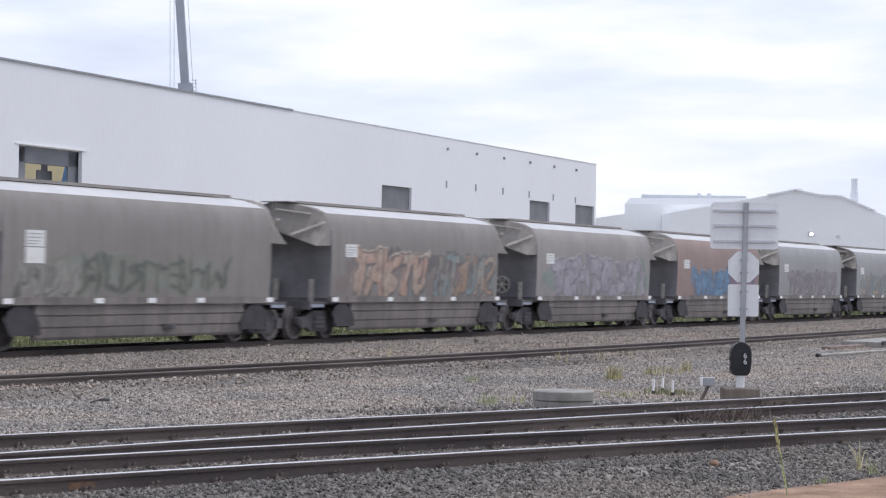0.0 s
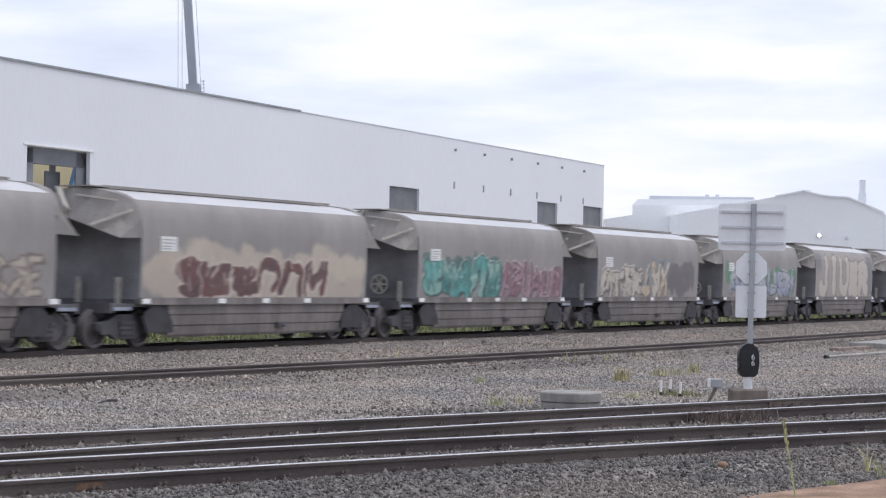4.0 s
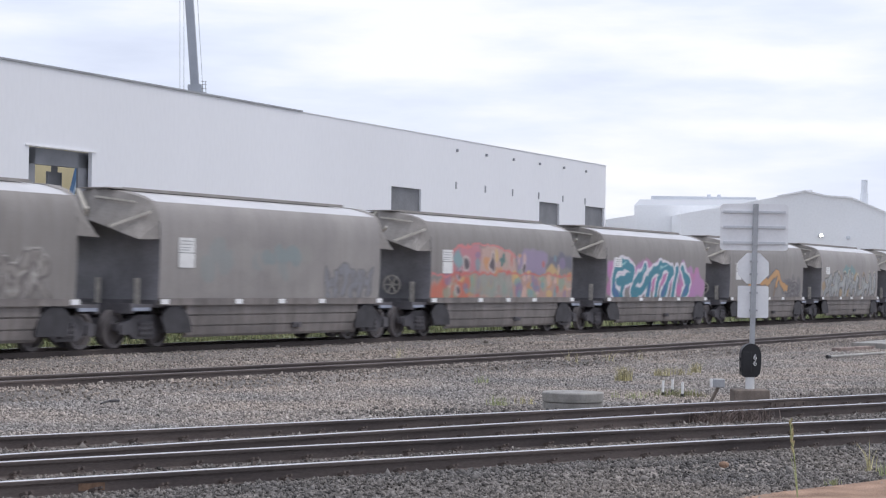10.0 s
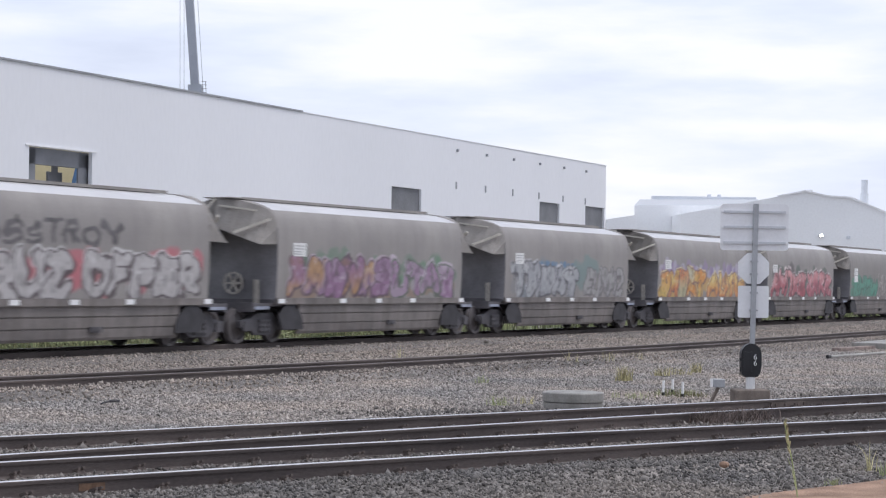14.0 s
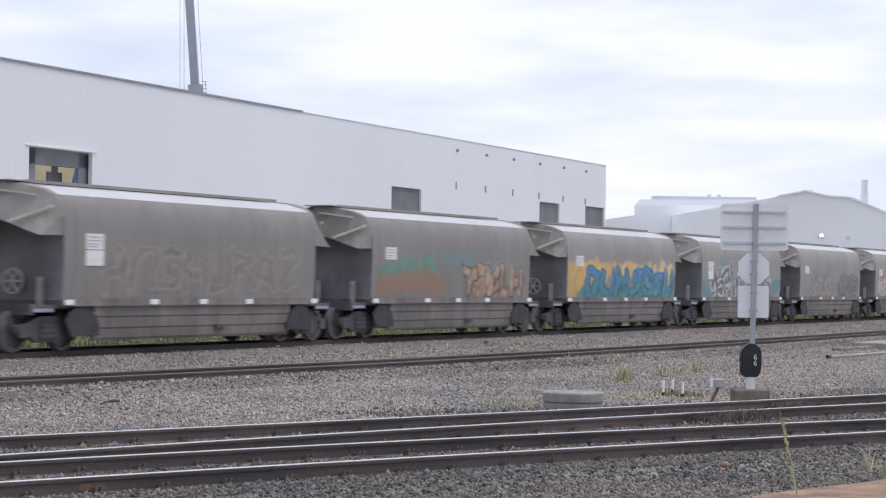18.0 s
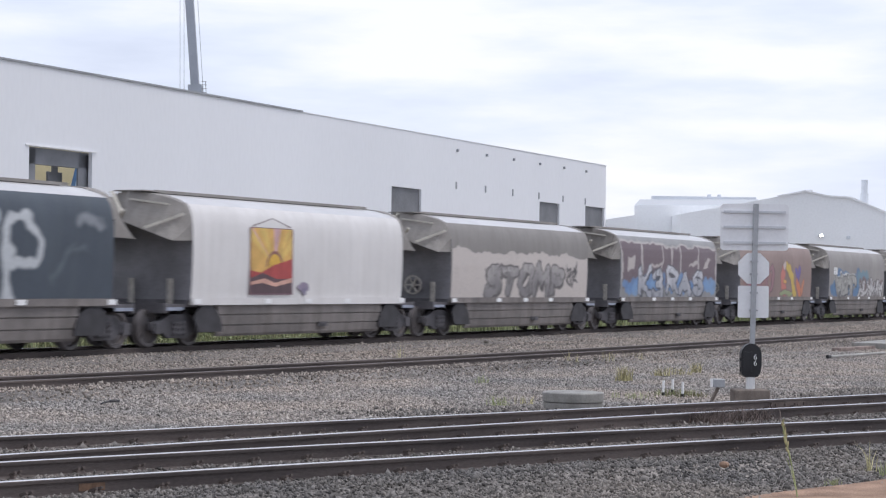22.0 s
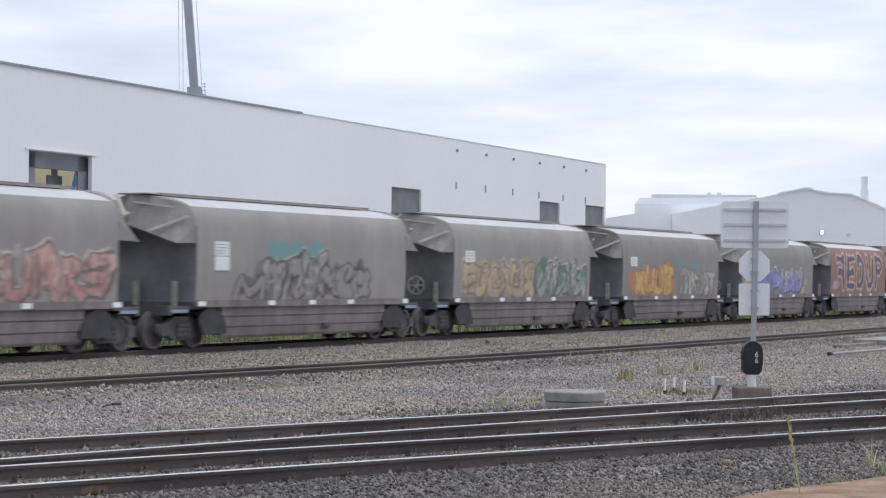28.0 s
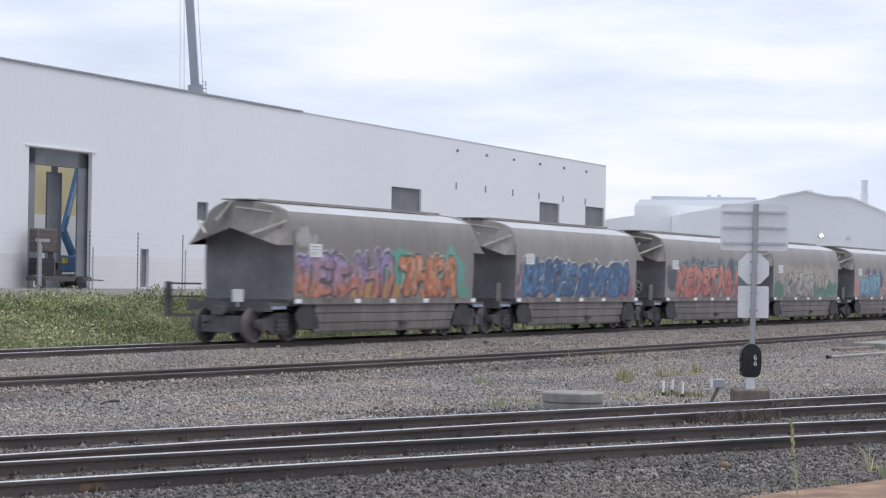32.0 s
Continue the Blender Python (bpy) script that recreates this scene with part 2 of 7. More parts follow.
def bar(bm, a, b, w, h=None, n=4):
    """A straight bar from a to b, w by h, with n sides (4: square)."""
    a, b, h = Vector(a), Vector(b), h or w
    d = (b - a).normalized()
    side = d.cross(Vector((0, 0, 1))) if abs(d.z) < 0.95 else d.cross(Vector((0, 1, 0)))
    side.normalize()
    up = side.cross(d)
    ring = []
    for p in (a, b):
        ring.append([bm.verts.new(p + side * (w / 2) * math.cos(q) * (1.414 if n == 4 else 1) + up * (h / 2) * math.sin(q) * (1.414 if n == 4 else 1))
                     for q in [2 * math.pi * (i + 0.5) / n for i in range(n)]])
    for i in range(n):
        bm.faces.new((ring[0][i], ring[0][(i + 1) % n], ring[1][(i + 1) % n], ring[1][i]))
    bm.faces.new(ring[0][::-1])
    bm.faces.new(ring[1])


def lathe(bm, profile, m=None, n=24, caps=True):
    """Turn (radius, height) pairs round z."""
    rings = [[bm.verts.new((r * math.cos(2 * math.pi * i / n), r * math.sin(2 * math.pi * i / n), z)) for i in range(n)] for r, z in profile]
    for a, b in zip(rings, rings[1:]):
        for i in range(n):
            bm.faces.new((a[i], a[(i + 1) % n], b[(i + 1) % n], b[i]))
    if caps:
        bm.faces.new(rings[0][::-1])
        bm.faces.new(rings[-1])
    if m is not None:
        bmesh.ops.transform(bm, matrix=m, verts=[v for r in rings for v in r])


def prism(bm, pts, axis, a, b, mi=0):
    """A polygon pulled from a to b along an axis; pts are the other two coordinates."""
    def at(p, q):
        return {"x": (q, p[0], p[1]), "y": (p[0], q, p[1]), "z": (p[0], p[1], q)}[axis]
    A, B = [bm.verts.new(at(p, a)) for p in pts], [bm.verts.new(at(p, b)) for p in pts]
    fs = [bm.faces.new(A), bm.faces.new(B[::-1])]
    for i in range(len(pts)):
        fs.append(bm.faces.new((A[i], B[i], B[(i + 1) % len(pts)], A[(i + 1) % len(pts)])))
    for f in fs:
        f.material_index = mi
    return fs


def fix(bm):
    bmesh.ops.recalc_face_normals(bm, faces=bm.faces[:])
    return bm


def raw(name, verts, faces, material, smooth=False):
    """One mesh object from arrays, for what nobody could count."""
    me = bpy.data.meshes.new(name)
    v, f = np.asarray(verts, dtype=np.float32), np.asarray(faces, dtype=np.int32)
    k = f.shape[1]
    me.vertices.add(len(v))
    me.vertices.foreach_set("co", v.ravel())
    me.loops.add(f.size)
    me.loops.foreach_set("vertex_index", f.ravel())
    me.polygons.add(len(f))
    me.polygons.foreach_set("loop_start", np.arange(0, f.size, k, dtype=np.int32))
    me.update(calc_edges=True)
    me.materials.append(material)
    return new(name, me)

# ------------------------------------------------------------------ ground
GZ = -0.2


def sheet(name, material, x0, x1, y0, y1, z, label, cuts=1):
    bm = bmesh.new()
    nx, ny = cuts
    g = [[bm.verts.new((x0 + (x1 - x0) * i / nx, y0 + (y1 - y0) * j / ny, z(x0 + (x1 - x0) * i / nx, y0 + (y1 - y0) * j / ny))) for j in range(ny + 1)] for i in range(nx + 1)]
    for i in range(nx):
        for j in range(ny):
            bm.faces.new((g[i][j], g[i + 1][j], g[i + 1][j + 1], g[i][j + 1]))
    return tagged(part(name, bm, material), label, kind="structure")


def land(x, y):
    """The lie of the land: flat yard, a low bank behind the main line, the works yard half a metre up."""
    if y < 31.5:
        return GZ - 0.10
    k = min(1, (y - 31.5) / 7)
    return GZ - 0.10 + (0.8 - GZ + 0.10) * k * k * (3 - 2 * k)


bm = bmesh.new()
xs = [-1800, -800, -300, -100, 0, 20, 40, 60, 80, 120, 180, 260, 400, 700, 1300, 3500]
ys = [-900, -300, -60, -10, 0, 5, 10, 15, 20, 25, 30, 31.5, 32.5, 33.5, 34.5, 35.5, 37, 38.5, 45, 60, 90, 150, 300, 700, 3000]
grid = [[bm.verts.new((x, y, land(x, y))) for y in ys] for x in xs]
for i in range(len(xs) - 1):
    for j in range(len(ys) - 1):
        bm.faces.new((grid[i][j], grid[i + 1][j], grid[i + 1][j + 1], grid[i][j + 1]))
tagged(part("ground", bm, M_GROUND), "grey-brown gravelly ground round the railway yard", kind="structure")


def rail_y(c, x):
    return c[0] + c[1] * x + c[2] * x * x


# the four rails of the two near sidings, y as a quadratic in x; and the two through tracks
NEAR_RAILS = {"a_far": (20.4367, -0.41258, 0.000751), "a_near": (15.5474, -0.14485, -0.004455), "b_far": (16.4112, -0.22459, -0.006069), "b_near": (15.5175, -0.31404, -0.003794)}


def mid_y(x):
    """The far rail of the middle track: a long easy curve that runs out beside the main line."""
    d = np.clip(75.0 - np.asarray(x, float), 0.0, 52.0)
    return 19.64 + 1.7356e-5 * d ** 3 + 0.1408 * np.maximum(23.0 - np.asarray(x, float), 0.0)


def strip(name, material, x0, x1, ya, yb, za, zb, shoulder, label, step=2.0):
    """A ballast bed between two lines, with sloping shoulders."""
    bm = bmesh.new()
    rows = []
    n = int((x1 - x0) / step)
    for i in range(n + 1):
        x = x0 + (x1 - x0) * i / n
        a, b = ya(x), yb(x)
        rows.append([bm.verts.new(p) for p in ((x, a - shoulder, za), (x, a, zb), (x, (a + b) / 2, zb - 0.01), (x, b, zb), (x, b + shoulder, za))])
    for r, s in zip(rows, rows[1:]):
        for k in range(4):
            bm.faces.new((r[k], s[k], s[k + 1], r[k + 1]))
    return tagged(part(name, bm, material), label, kind="structure")


strip("ballast_main", M_BALLAST, -640, 800, lambda x: 27.0, lambda x: 30.5, GZ - 0.09, -0.13, 0.9, "brown-grey stone ballast bed under the main line", 20)
strip("ballast_middle", M_BALLAST, -120, 420, lambda x: mid_y(x) - 1.95, lambda x: mid_y(x) + 0.9, GZ - 0.09, -0.13, 0.6, "grey stone ballast bed under the middle track", 4)
strip("ballast_near", M_BALLAST, -2, 46, lambda x: rail_y(NEAR_RAILS["b_near"], x) - 0.9, lambda x: rail_y(NEAR_RAILS["a_far"], x) + 0.9, GZ - 0.085, -0.15, 0.5, "dark stone ballast bed under the two sidings", 1.5)
sheet("gravel_apron", M_LIGHT_GRAVEL, -10, 130, 4, 26, lambda x, y: GZ - 0.04, "pale grey gravel between the tracks", cuts=(14, 6))


# ------------------------------------------------------------------ rails
RAIL_SECTION = [(-0.07, -0.17), (0.07, -0.17), (0.07, -0.155), (0.012, -0.14), (0.009, -0.05), (0.034, -0.038), (0.036, -0.014), (0.033, -0.006), (0.024, -0.001), (0.0, 0.001), (-0.024, -0.001), (-0.033, -0.006), (-0.036, -0.014), (-0.034, -0.038), (-0.009, -0.05), (-0.012, -0.14), (-0.07, -0.155)]


def rail(f, x0, x1, step, shiny, label, group, rise=0.0):
    """Foot and web in one mesh, with the worn head as its part."""
    def sweep(section, bright):
        bm = bmesh.new()
        n, k = int((x1 - x0) / step), len(section)
        rings = []
        for i in range(n + 1):
            x = x0 + (x1 - x0) * i / n
            t = (f(x + 0.1) - f(x - 0.1)) / 0.2
            c = math.hypot(1, t)
            rings.append([bm.verts.new((x - t / c * p, f(x) + p / c, q + rise)) for p, q in section])
        for r, q in zip(rings, rings[1:]):
            for j in range(k):
                bm.faces.new((r[j], q[j], q[(j + 1) % k], r[(j + 1) % k])).material_index = 1 if j in bright else 0
        bm.faces.new(rings[0][::-1])
        bm.faces.new(rings[-1])
        return fix(bm)
    web = tagged(part("rail", sweep(RAIL_SECTION[:4] + [(0.010, -0.032), (-0.010, -0.032)] + RAIL_SECTION[15:], ()), M_RAIL), label, "rail", group)
    part("rail_head", sweep(RAIL_SECTION[5:14], (2, 3, 4, 5)), [M_RAIL, M_RAILHEAD if shiny else M_RAILHEAD_DULL], web, "worn bright head" if shiny else "dull brown head")
    return web


RAILS = {}
for key, c in NEAR_RAILS.items():
    RAILS[key] = rail(lambda x, c=c: rail_y(c, x), -2, 46, 1.0, True, "rusty steel siding rail with a polished bright head", "near siding rails")
for off in (0.0, -1.067):
    rail(lambda x, o=off: mid_y(x) + o, -100, 400, 4.0, False, "dark rusty rail of the middle track, dull head", "middle track rails")
for y in (28.0, 29.435):
    rail(lambda x, y=y: y, -640, 800, 40.0, True, "dark steel main line rail under the grain train", "main line rails")

# ------------------------------------------------------------------ grain train
P, V, X_FIRST, Y_TRAIN = 14.31, 19.153, 39.42, 28.72
FIRST, LAST = -7, 42
SIDE = 1.42
HALF = [(-1.33, 1.05), (-1.375, 1.16), (-1.405, 1.7), (-1.42, 2.2), (-1.415, 2.75), (-1.395, 3.05), (-1.345, 3.28), (-1.28, 3.43), (-1.20, 3.53), (-0.95, 3.64), (-0.5, 3.76)]
PROFILE = HALF + [(0.0, 3.82)] + [(-y, z) for y, z in HALF[::-1]]
EAVE = 8


def wagon_body():
    """The closed hopper shell: barrel sides that draw in to a hard eave, a low roof paled by painted sky sheen, dark
    ends.
    """
    bm = bmesh.new()
    xs = [-5.53 + 11.06 * i / 8 for i in range(9)]
    rings = [[bm.verts.new((x, y, z)) for y, z in PROFILE] for x in xs]
    k = len(PROFILE)
    for a, b in zip(rings, rings[1:]):
        for i in range(k):
            f = bm.faces.new((a[i], b[i], b[(i + 1) % k], a[(i + 1) % k]))
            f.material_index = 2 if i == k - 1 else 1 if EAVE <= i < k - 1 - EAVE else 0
            f.smooth = 1 <= i <= k - 3
    for r, q in zip(rings, rings[1:]):
        for i in (1, EAVE, k - 1 - EAVE, k - 2):
            bm.edges.get((r[i], q[i])).smooth = False
    for ring in (rings[0], rings[-1]):
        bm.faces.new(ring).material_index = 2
        for i in range(k):
            bm.edges.get((ring[i], ring[(i + 1) % k])).smooth = False
    return bm


def build_wagon():
    w = empty("grain_wagon")
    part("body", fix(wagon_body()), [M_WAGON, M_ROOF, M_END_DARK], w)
    # ridge hatch with walkway
    bm = boxes((-5.6, 5.2, -0.30, 0.30, 3.835, 3.86))
    walkway = part("roof_walkway", bm, M_END, w, "long grey ridge walkway over the hatches")
    for y in (-0.32, 0.32):
        part("kerb", boxes((-5.6, 5.2, y - 0.02, y + 0.02, 3.80, 3.875)), M_END, walkway)
    for s in (-1, 1):
        # prow-shaped end hood under the roof overhang
        bm = bmesh.new()
        top = [(-1.395, 3.05), (-1.345, 3.28), (-1.28, 3.43), (-1.2, 3.535), (-0.95, 3.65), (-0.5, 3.775), (0, 3.83), (0.5, 3.775), (0.95, 3.65), (1.2, 3.535), (1.28, 3.43), (1.345, 3.28), (1.395, 3.05)]
        def depth(y):
            return s * (5.53 + 0.72 * (1 - abs(y) / 1.42) ** 0.8)
        up = [bm.verts.new((depth(y), y, z)) for y, z in top]
        dn = [bm.verts.new((s * (6.40 + 0.10 * (1 - abs(y) / 1.395)), y, 2.60 + 0.46 * (1 - abs(y) / 1.395))) for y, z in top]
        for i in range(len(top) - 1):
            bm.faces.new((up[i], up[i + 1], dn[i + 1], dn[i]))
        for i in (0, -1):
            bm.faces.new((up[i], dn[i], bm.verts.new((s * 5.53, top[i][0], 2.62))))
        back = [bm.verts.new((s * 5.5, y, z)) for y, z in top]
        for i in range(len(top) - 1):
            bm.faces.new((up[i], back[i], back[i + 1], up[i + 1]))
        bmesh.ops.solidify(bm, geom=bm.faces[:], thickness=0.02)
        part("end_hood", fix(bm), M_END, w)
        for y in (-1, 1):
            bm = bmesh.new()
            bar(bm, (s * 5.90, y * 1.40, 3.27), (s * 6.62, y * 0.72, 2.90), 0.06)
            part("end_brace", bm, M_BRACE, w, "pale diagonal brace")
        bm = bmesh.new()
        bar(bm, (s * 6.38, s * 0.1, 3.62), (s * 6.0, s * 1.0, 3.50), 0.045)
        part("hood_rail", bm, M_BRACE, w, "pale rail across the end hood")
        if s < 0:
            part("top_lip", boxes((min(s * 5.45, s * 6.27), max(s * 5.45, s * 6.27), -0.45, 0.45, 3.815, 3.845)), M_END, w)
        for ya, yb in ((0.1, 0.42), (0.5, 0.0)) if s < 0 else ():
            bm = bmesh.new()
            bar(bm, (s * 6.26, ya, 3.80), (s * 6.56, yb, 3.25), 0.09, 0.05)
            part("hood_strut", bm, M_BRACE, w)
        part("end_step", boxes((min(s * 5.75, s * 6.45), max(s * 5.75, s * 6.45), s * 1.30 - 0.02, s * 1.30 + 0.02, 0.90, 0.98)), M_STEP, w, "pale blue-grey end step")
        part("end_step", boxes((min(s * 5.75, s * 6.45), max(s * 5.75, s * 6.45), -s * 1.30 - 0.02, -s * 1.30 + 0.02, 0.90, 0.98)), M_STEP, w, "pale blue-grey end step")
        # posts and a cross rib on the dark end wall
        part("end_rib", boxes((min(s * 5.53, s * 5.60), max(s * 5.53, s * 5.60), -1.33, 1.33, 1.06, 1.16)), M_UNDER, w)
        for y in (-0.85, 0.3):
            bm = bmesh.new()
            bar(bm, (s * 5.66, y, 1.06), (s * 5.66, y, 1.68), 0.07, 0.13)
            part("end_post", bm, M_HANDWHEEL, w, "worn tan post")
        bm = boxes((min(s * 4.3, s * 6.5), max(s * 4.3, s * 6.5), -1.3, 1.3, 0.98, 1.06), (min(s * 6.42, s * 6.54), max(s * 6.42, s * 6.54), -1.3, 1.3, 0.84, 1.08), (min(s * 4.3, s * 6.5), max(s * 4.3, s * 6.5), -0.2, 0.2, 0.75, 1.0))
        part("end_platform", bm, M_UNDER, w)
        bm = boxes((min(s * 6.5, s * 7.05), max(s * 6.5, s * 7.05), -0.08, 0.08, 0.78, 0.95), (min(s * 6.95, s * 7.155), max(s * 6.95, s * 7.155), -0.15, 0.15, 0.74, 1.0), bevel=0.02)
        part("coupler", bm, M_UNDER, w)
        bm = bmesh.new()
        pts = [Vector((s * 6.5, 0.35, 0.85)), Vector((s * 6.75, 0.38, 0.6)), Vector((s * 7.0, 0.38, 0.52)), Vector((s * 7.155, 0.38, 0.55))]
        for a, b in zip(pts, pts[1:]):
            bar(bm, a, b, 0.05, n=6)
        part("brake_hose", bm, M_BLACK, w)
        # quarter-round guard about the inner wheel, over the skirt's end
        arc = [(s * (4.82 - 0.70 * math.sin(a)), 0.36 + 0.68 * math.cos(a)) for a in [-1.0 + (math.pi / 2 + 1.0) * i / 10 for i in range(11)]] + [(s * 5.2, 0.36)]
        for y in (-1.40, 1.375):
            bm = bmesh.new()
            prism(bm, arc, "y", y, y + 0.025)
            part("mudguard", fix(bm), M_GUARD, w)
    for s in (-1, 1):
        y = s * 1.40
        bm = boxes((-5.56, 5.56, min(y, y + s * 0.05), max(y, y + s * 0.05), 1.03, 1.20))
        part("sill", bm, M_SKIRT, w)
        for x in (-5.36, -2.07, 0.03, 2.15, 5.44):
            yy = y + s * 0.055
            part("reflector", boxes((x - 0.17, x + 0.17, min(yy, yy + s * 0.012), max(yy, yy + s * 0.012), 1.06, 1.18)), M_REFLECT, w)
        ys0 = s * 1.36
        bm = bmesh.new()
        pts = [(1.37, 1.04), (1.37, 0.80), (1.33, 0.795), (1.33, 0.770), (1.365, 0.765), (1.345, 0.535), (1.305, 0.53), (1.305, 0.505), (1.34, 0.50), (1.31, 0.30), (1.27, 0.235), (1.23, 0.235), (1.27, 0.50), (1.28, 0.9), (1.28, 1.04)]
        prism(bm, [(s * p, q) for p, q in pts], "x", -4.3, 4.3)
        part("skirt", fix(bm), M_SKIRT, w)
    # discharge hoppers under the body
    for x in (-2.4, 0.9, 2.6):
        bm = bmesh.new()
        lo = [(x - 0.5, -0.5), (x + 0.5, -0.5), (x + 0.5, 0.5), (x - 0.5, 0.5)]
        up = [(x - 1.1, -1.2), (x + 1.1, -1.2), (x + 1.1, 1.2), (x - 1.1, 1.2)]
        a, b = [bm.verts.new((p, q, 0.28)) for p, q in lo], [bm.verts.new((p, q, 1.0)) for p, q in up]
        bm.faces.new(a[::-1])
        bm.faces.new(b)
        for i in range(4):
            bm.faces.new((a[i], a[(i + 1) % 4], b[(i + 1) % 4], b[i]))
        part("discharge_chute", bm, M_UNDER, w)
    bm = bmesh.new()
    box(bm, 0.7, 1.15, -1.42, -1.36, 0.42, 0.55)
    box(bm, 0.85, 1.0, -1.45, -1.40, 0.46, 0.52)
    part("gate_handle_box", bm, M_UNDER, w)
    # handbrake wheel on the trailing end, facing along the train
    bm = bmesh.new()
    lathe(bm, [(0.255, -0.022), (0.255, 0.022), (0.30, 0.022), (0.30, -0.022), (0.255, -0.022)], Matrix.Translation((-5.86, -0.25, 1.58)) @ Matrix.Rotation(math.pi / 2, 4, "Y"), 20, caps=False)
    wheel = part("handbrake_wheel", fix(bm), M_HANDWHEEL, w, "tan handbrake wheel with six spokes")
    for i in range(6):
        a0 = math.pi / 3 * i
        bm = bmesh.new()
        bar(bm, (-5.84, -0.25 + 0.05 * math.cos(a0), 1.58 + 0.05 * math.sin(a0)), (-5.86, -0.25 + 0.27 * math.cos(a0), 1.58 + 0.27 * math.sin(a0)), 0.045)
        part("spoke", bm, M_HANDWHEEL, wheel)
    bm = bmesh.new()
    bar(bm, (-5.88, -0.25, 1.58), (-5.6, -0.25, 1.58), 0.1)
    part("hub", bm, M_HANDWHEEL, wheel)
    part("handbrake_box", boxes((-5.72, -5.54, -0.37, -0.13, 1.42, 1.72), bevel=0.02), M_UNDER, w)
    for s in (-1, 1):
        bog = part("bogie", fix(bogie_frame()), M_UNDER, w)
        bog.location = (s * 5.62, 0, 0)
        for t in (-1, 1):
            ws = part("wheelset", fix(wheelset()), M_WHEEL, bog, "steel wheels on one axle")
            ws.location = (t * 0.875, 0, 0.46)
    return w


def bogie_frame():
    bm = bmesh.new()
    for s in (-1, 1):
        y = s * 1.0
        pts = [(-1.1, 0.42), (-1.1, 0.60), (-0.7, 0.66), (-0.35, 0.80), (0.35, 0.80), (0.7, 0.66), (1.1, 0.60), (1.1, 0.42), (0.7, 0.40), (0.42, 0.22), (-0.42, 0.22), (-0.7, 0.40)]
        prism(bm, pts, "y", y - 0.07, y + 0.07)
        for t in (-1, 1):
            box(bm, t * 0.875 - 0.15, t * 0.875 + 0.15, y - 0.12 if s < 0 else y, y if s < 0 else y + 0.12, 0.34, 0.58)
        for k in (-0.2, 0.0, 0.2):
            lathe(bm, [(0.07, 0.28), (0.085, 0.34), (0.07, 0.4), (0.085, 0.46), (0.07, 0.52), (0.085, 0.58), (0.07, 0.64)], Matrix.Translation((k, y - s * -0.09, 0)), 8)
    box(bm, -0.22, 0.22, -1.0, 1.0, 0.52, 0.74)
    for t in (-1, 1):
        box(bm, t * 1.2 - 0.05, t * 1.2 + 0.05, -0.66, 0.66, 0.28, 0.72)
        box(bm, t * 0.42 - 0.04, t * 0.42 + 0.04, -0.8, 0.8, 0.30, 0.46)
    box(bm, -0.3, 0.3, -0.3, 0.3, 0.74, 0.98)
    return bm


def wheelset():
    bm = bmesh.new()
    prof = [(0.08, -0.07), (0.36, -0.05), (0.38, -0.075), (0.485, -0.075), (0.49, -0.045), (0.462, -0.035), (0.455, 0.06), (0.37, 0.06), (0.35, 0.0), (0.12, 0.05), (0.08, 0.06)]
    for s in (-1, 1):
        m = Matrix.Translation((0, s * 0.755, 0)) @ Matrix.Rotation(-s * math.pi / 2, 4, "X")
        lathe(bm, prof, m, 24)
        # a lightening mark, so that the turning shows
        box(bm, 0.16, 0.3, s * 0.74, s * 0.80, -0.05, 0.05)
    lathe(bm, [(0.085, -0.95), (0.085, 0.95)], Matrix.Rotation(math.pi / 2, 4, "X"), 10)
    return bm


def wagon_x(n, t):
    return X_FIRST - n * P + V * t


WAGONS = {}
proto = build_wagon()
part("data_panel", boxes((-4.75, -4.07, -1.432, -1.424, 2.32, 2.68)), M_PLATE, proto, "white data panel")
for z in (2.60, 2.52, 2.44, 2.38):
    part("panel_line", boxes((-4.68, -4.68 + random.uniform(0.3, 0.55), -1.437, -1.433, z - 0.012, z + 0.012)), M_GREYTXT, proto)
tagged(proto, "weathered grey steel grain hopper wagon with graffiti on its side", "railway wagon", "wagons of the grain train")
for n in range(FIRST, LAST + 1):
    WAGONS[n] = proto if n == FIRST else copy_thing(proto, Matrix.Identity(4))
    WAGONS[n].matrix_basis = pose(wagon_x(n, 0), Y_TRAIN, 0)

# ------------------------------------------------------------------ works shed beyond the line
SHED_M = Matrix.Translation((107.71, 83.18, 0.8)) @ Matrix.Rotation(radians(2.5), 4, "Z")
shed = empty("industrial_shed", SHED_M)
tagged(shed, "long windowless pale grey sheeted works shed with dark openings", "building")
SH_TOP = 14.78


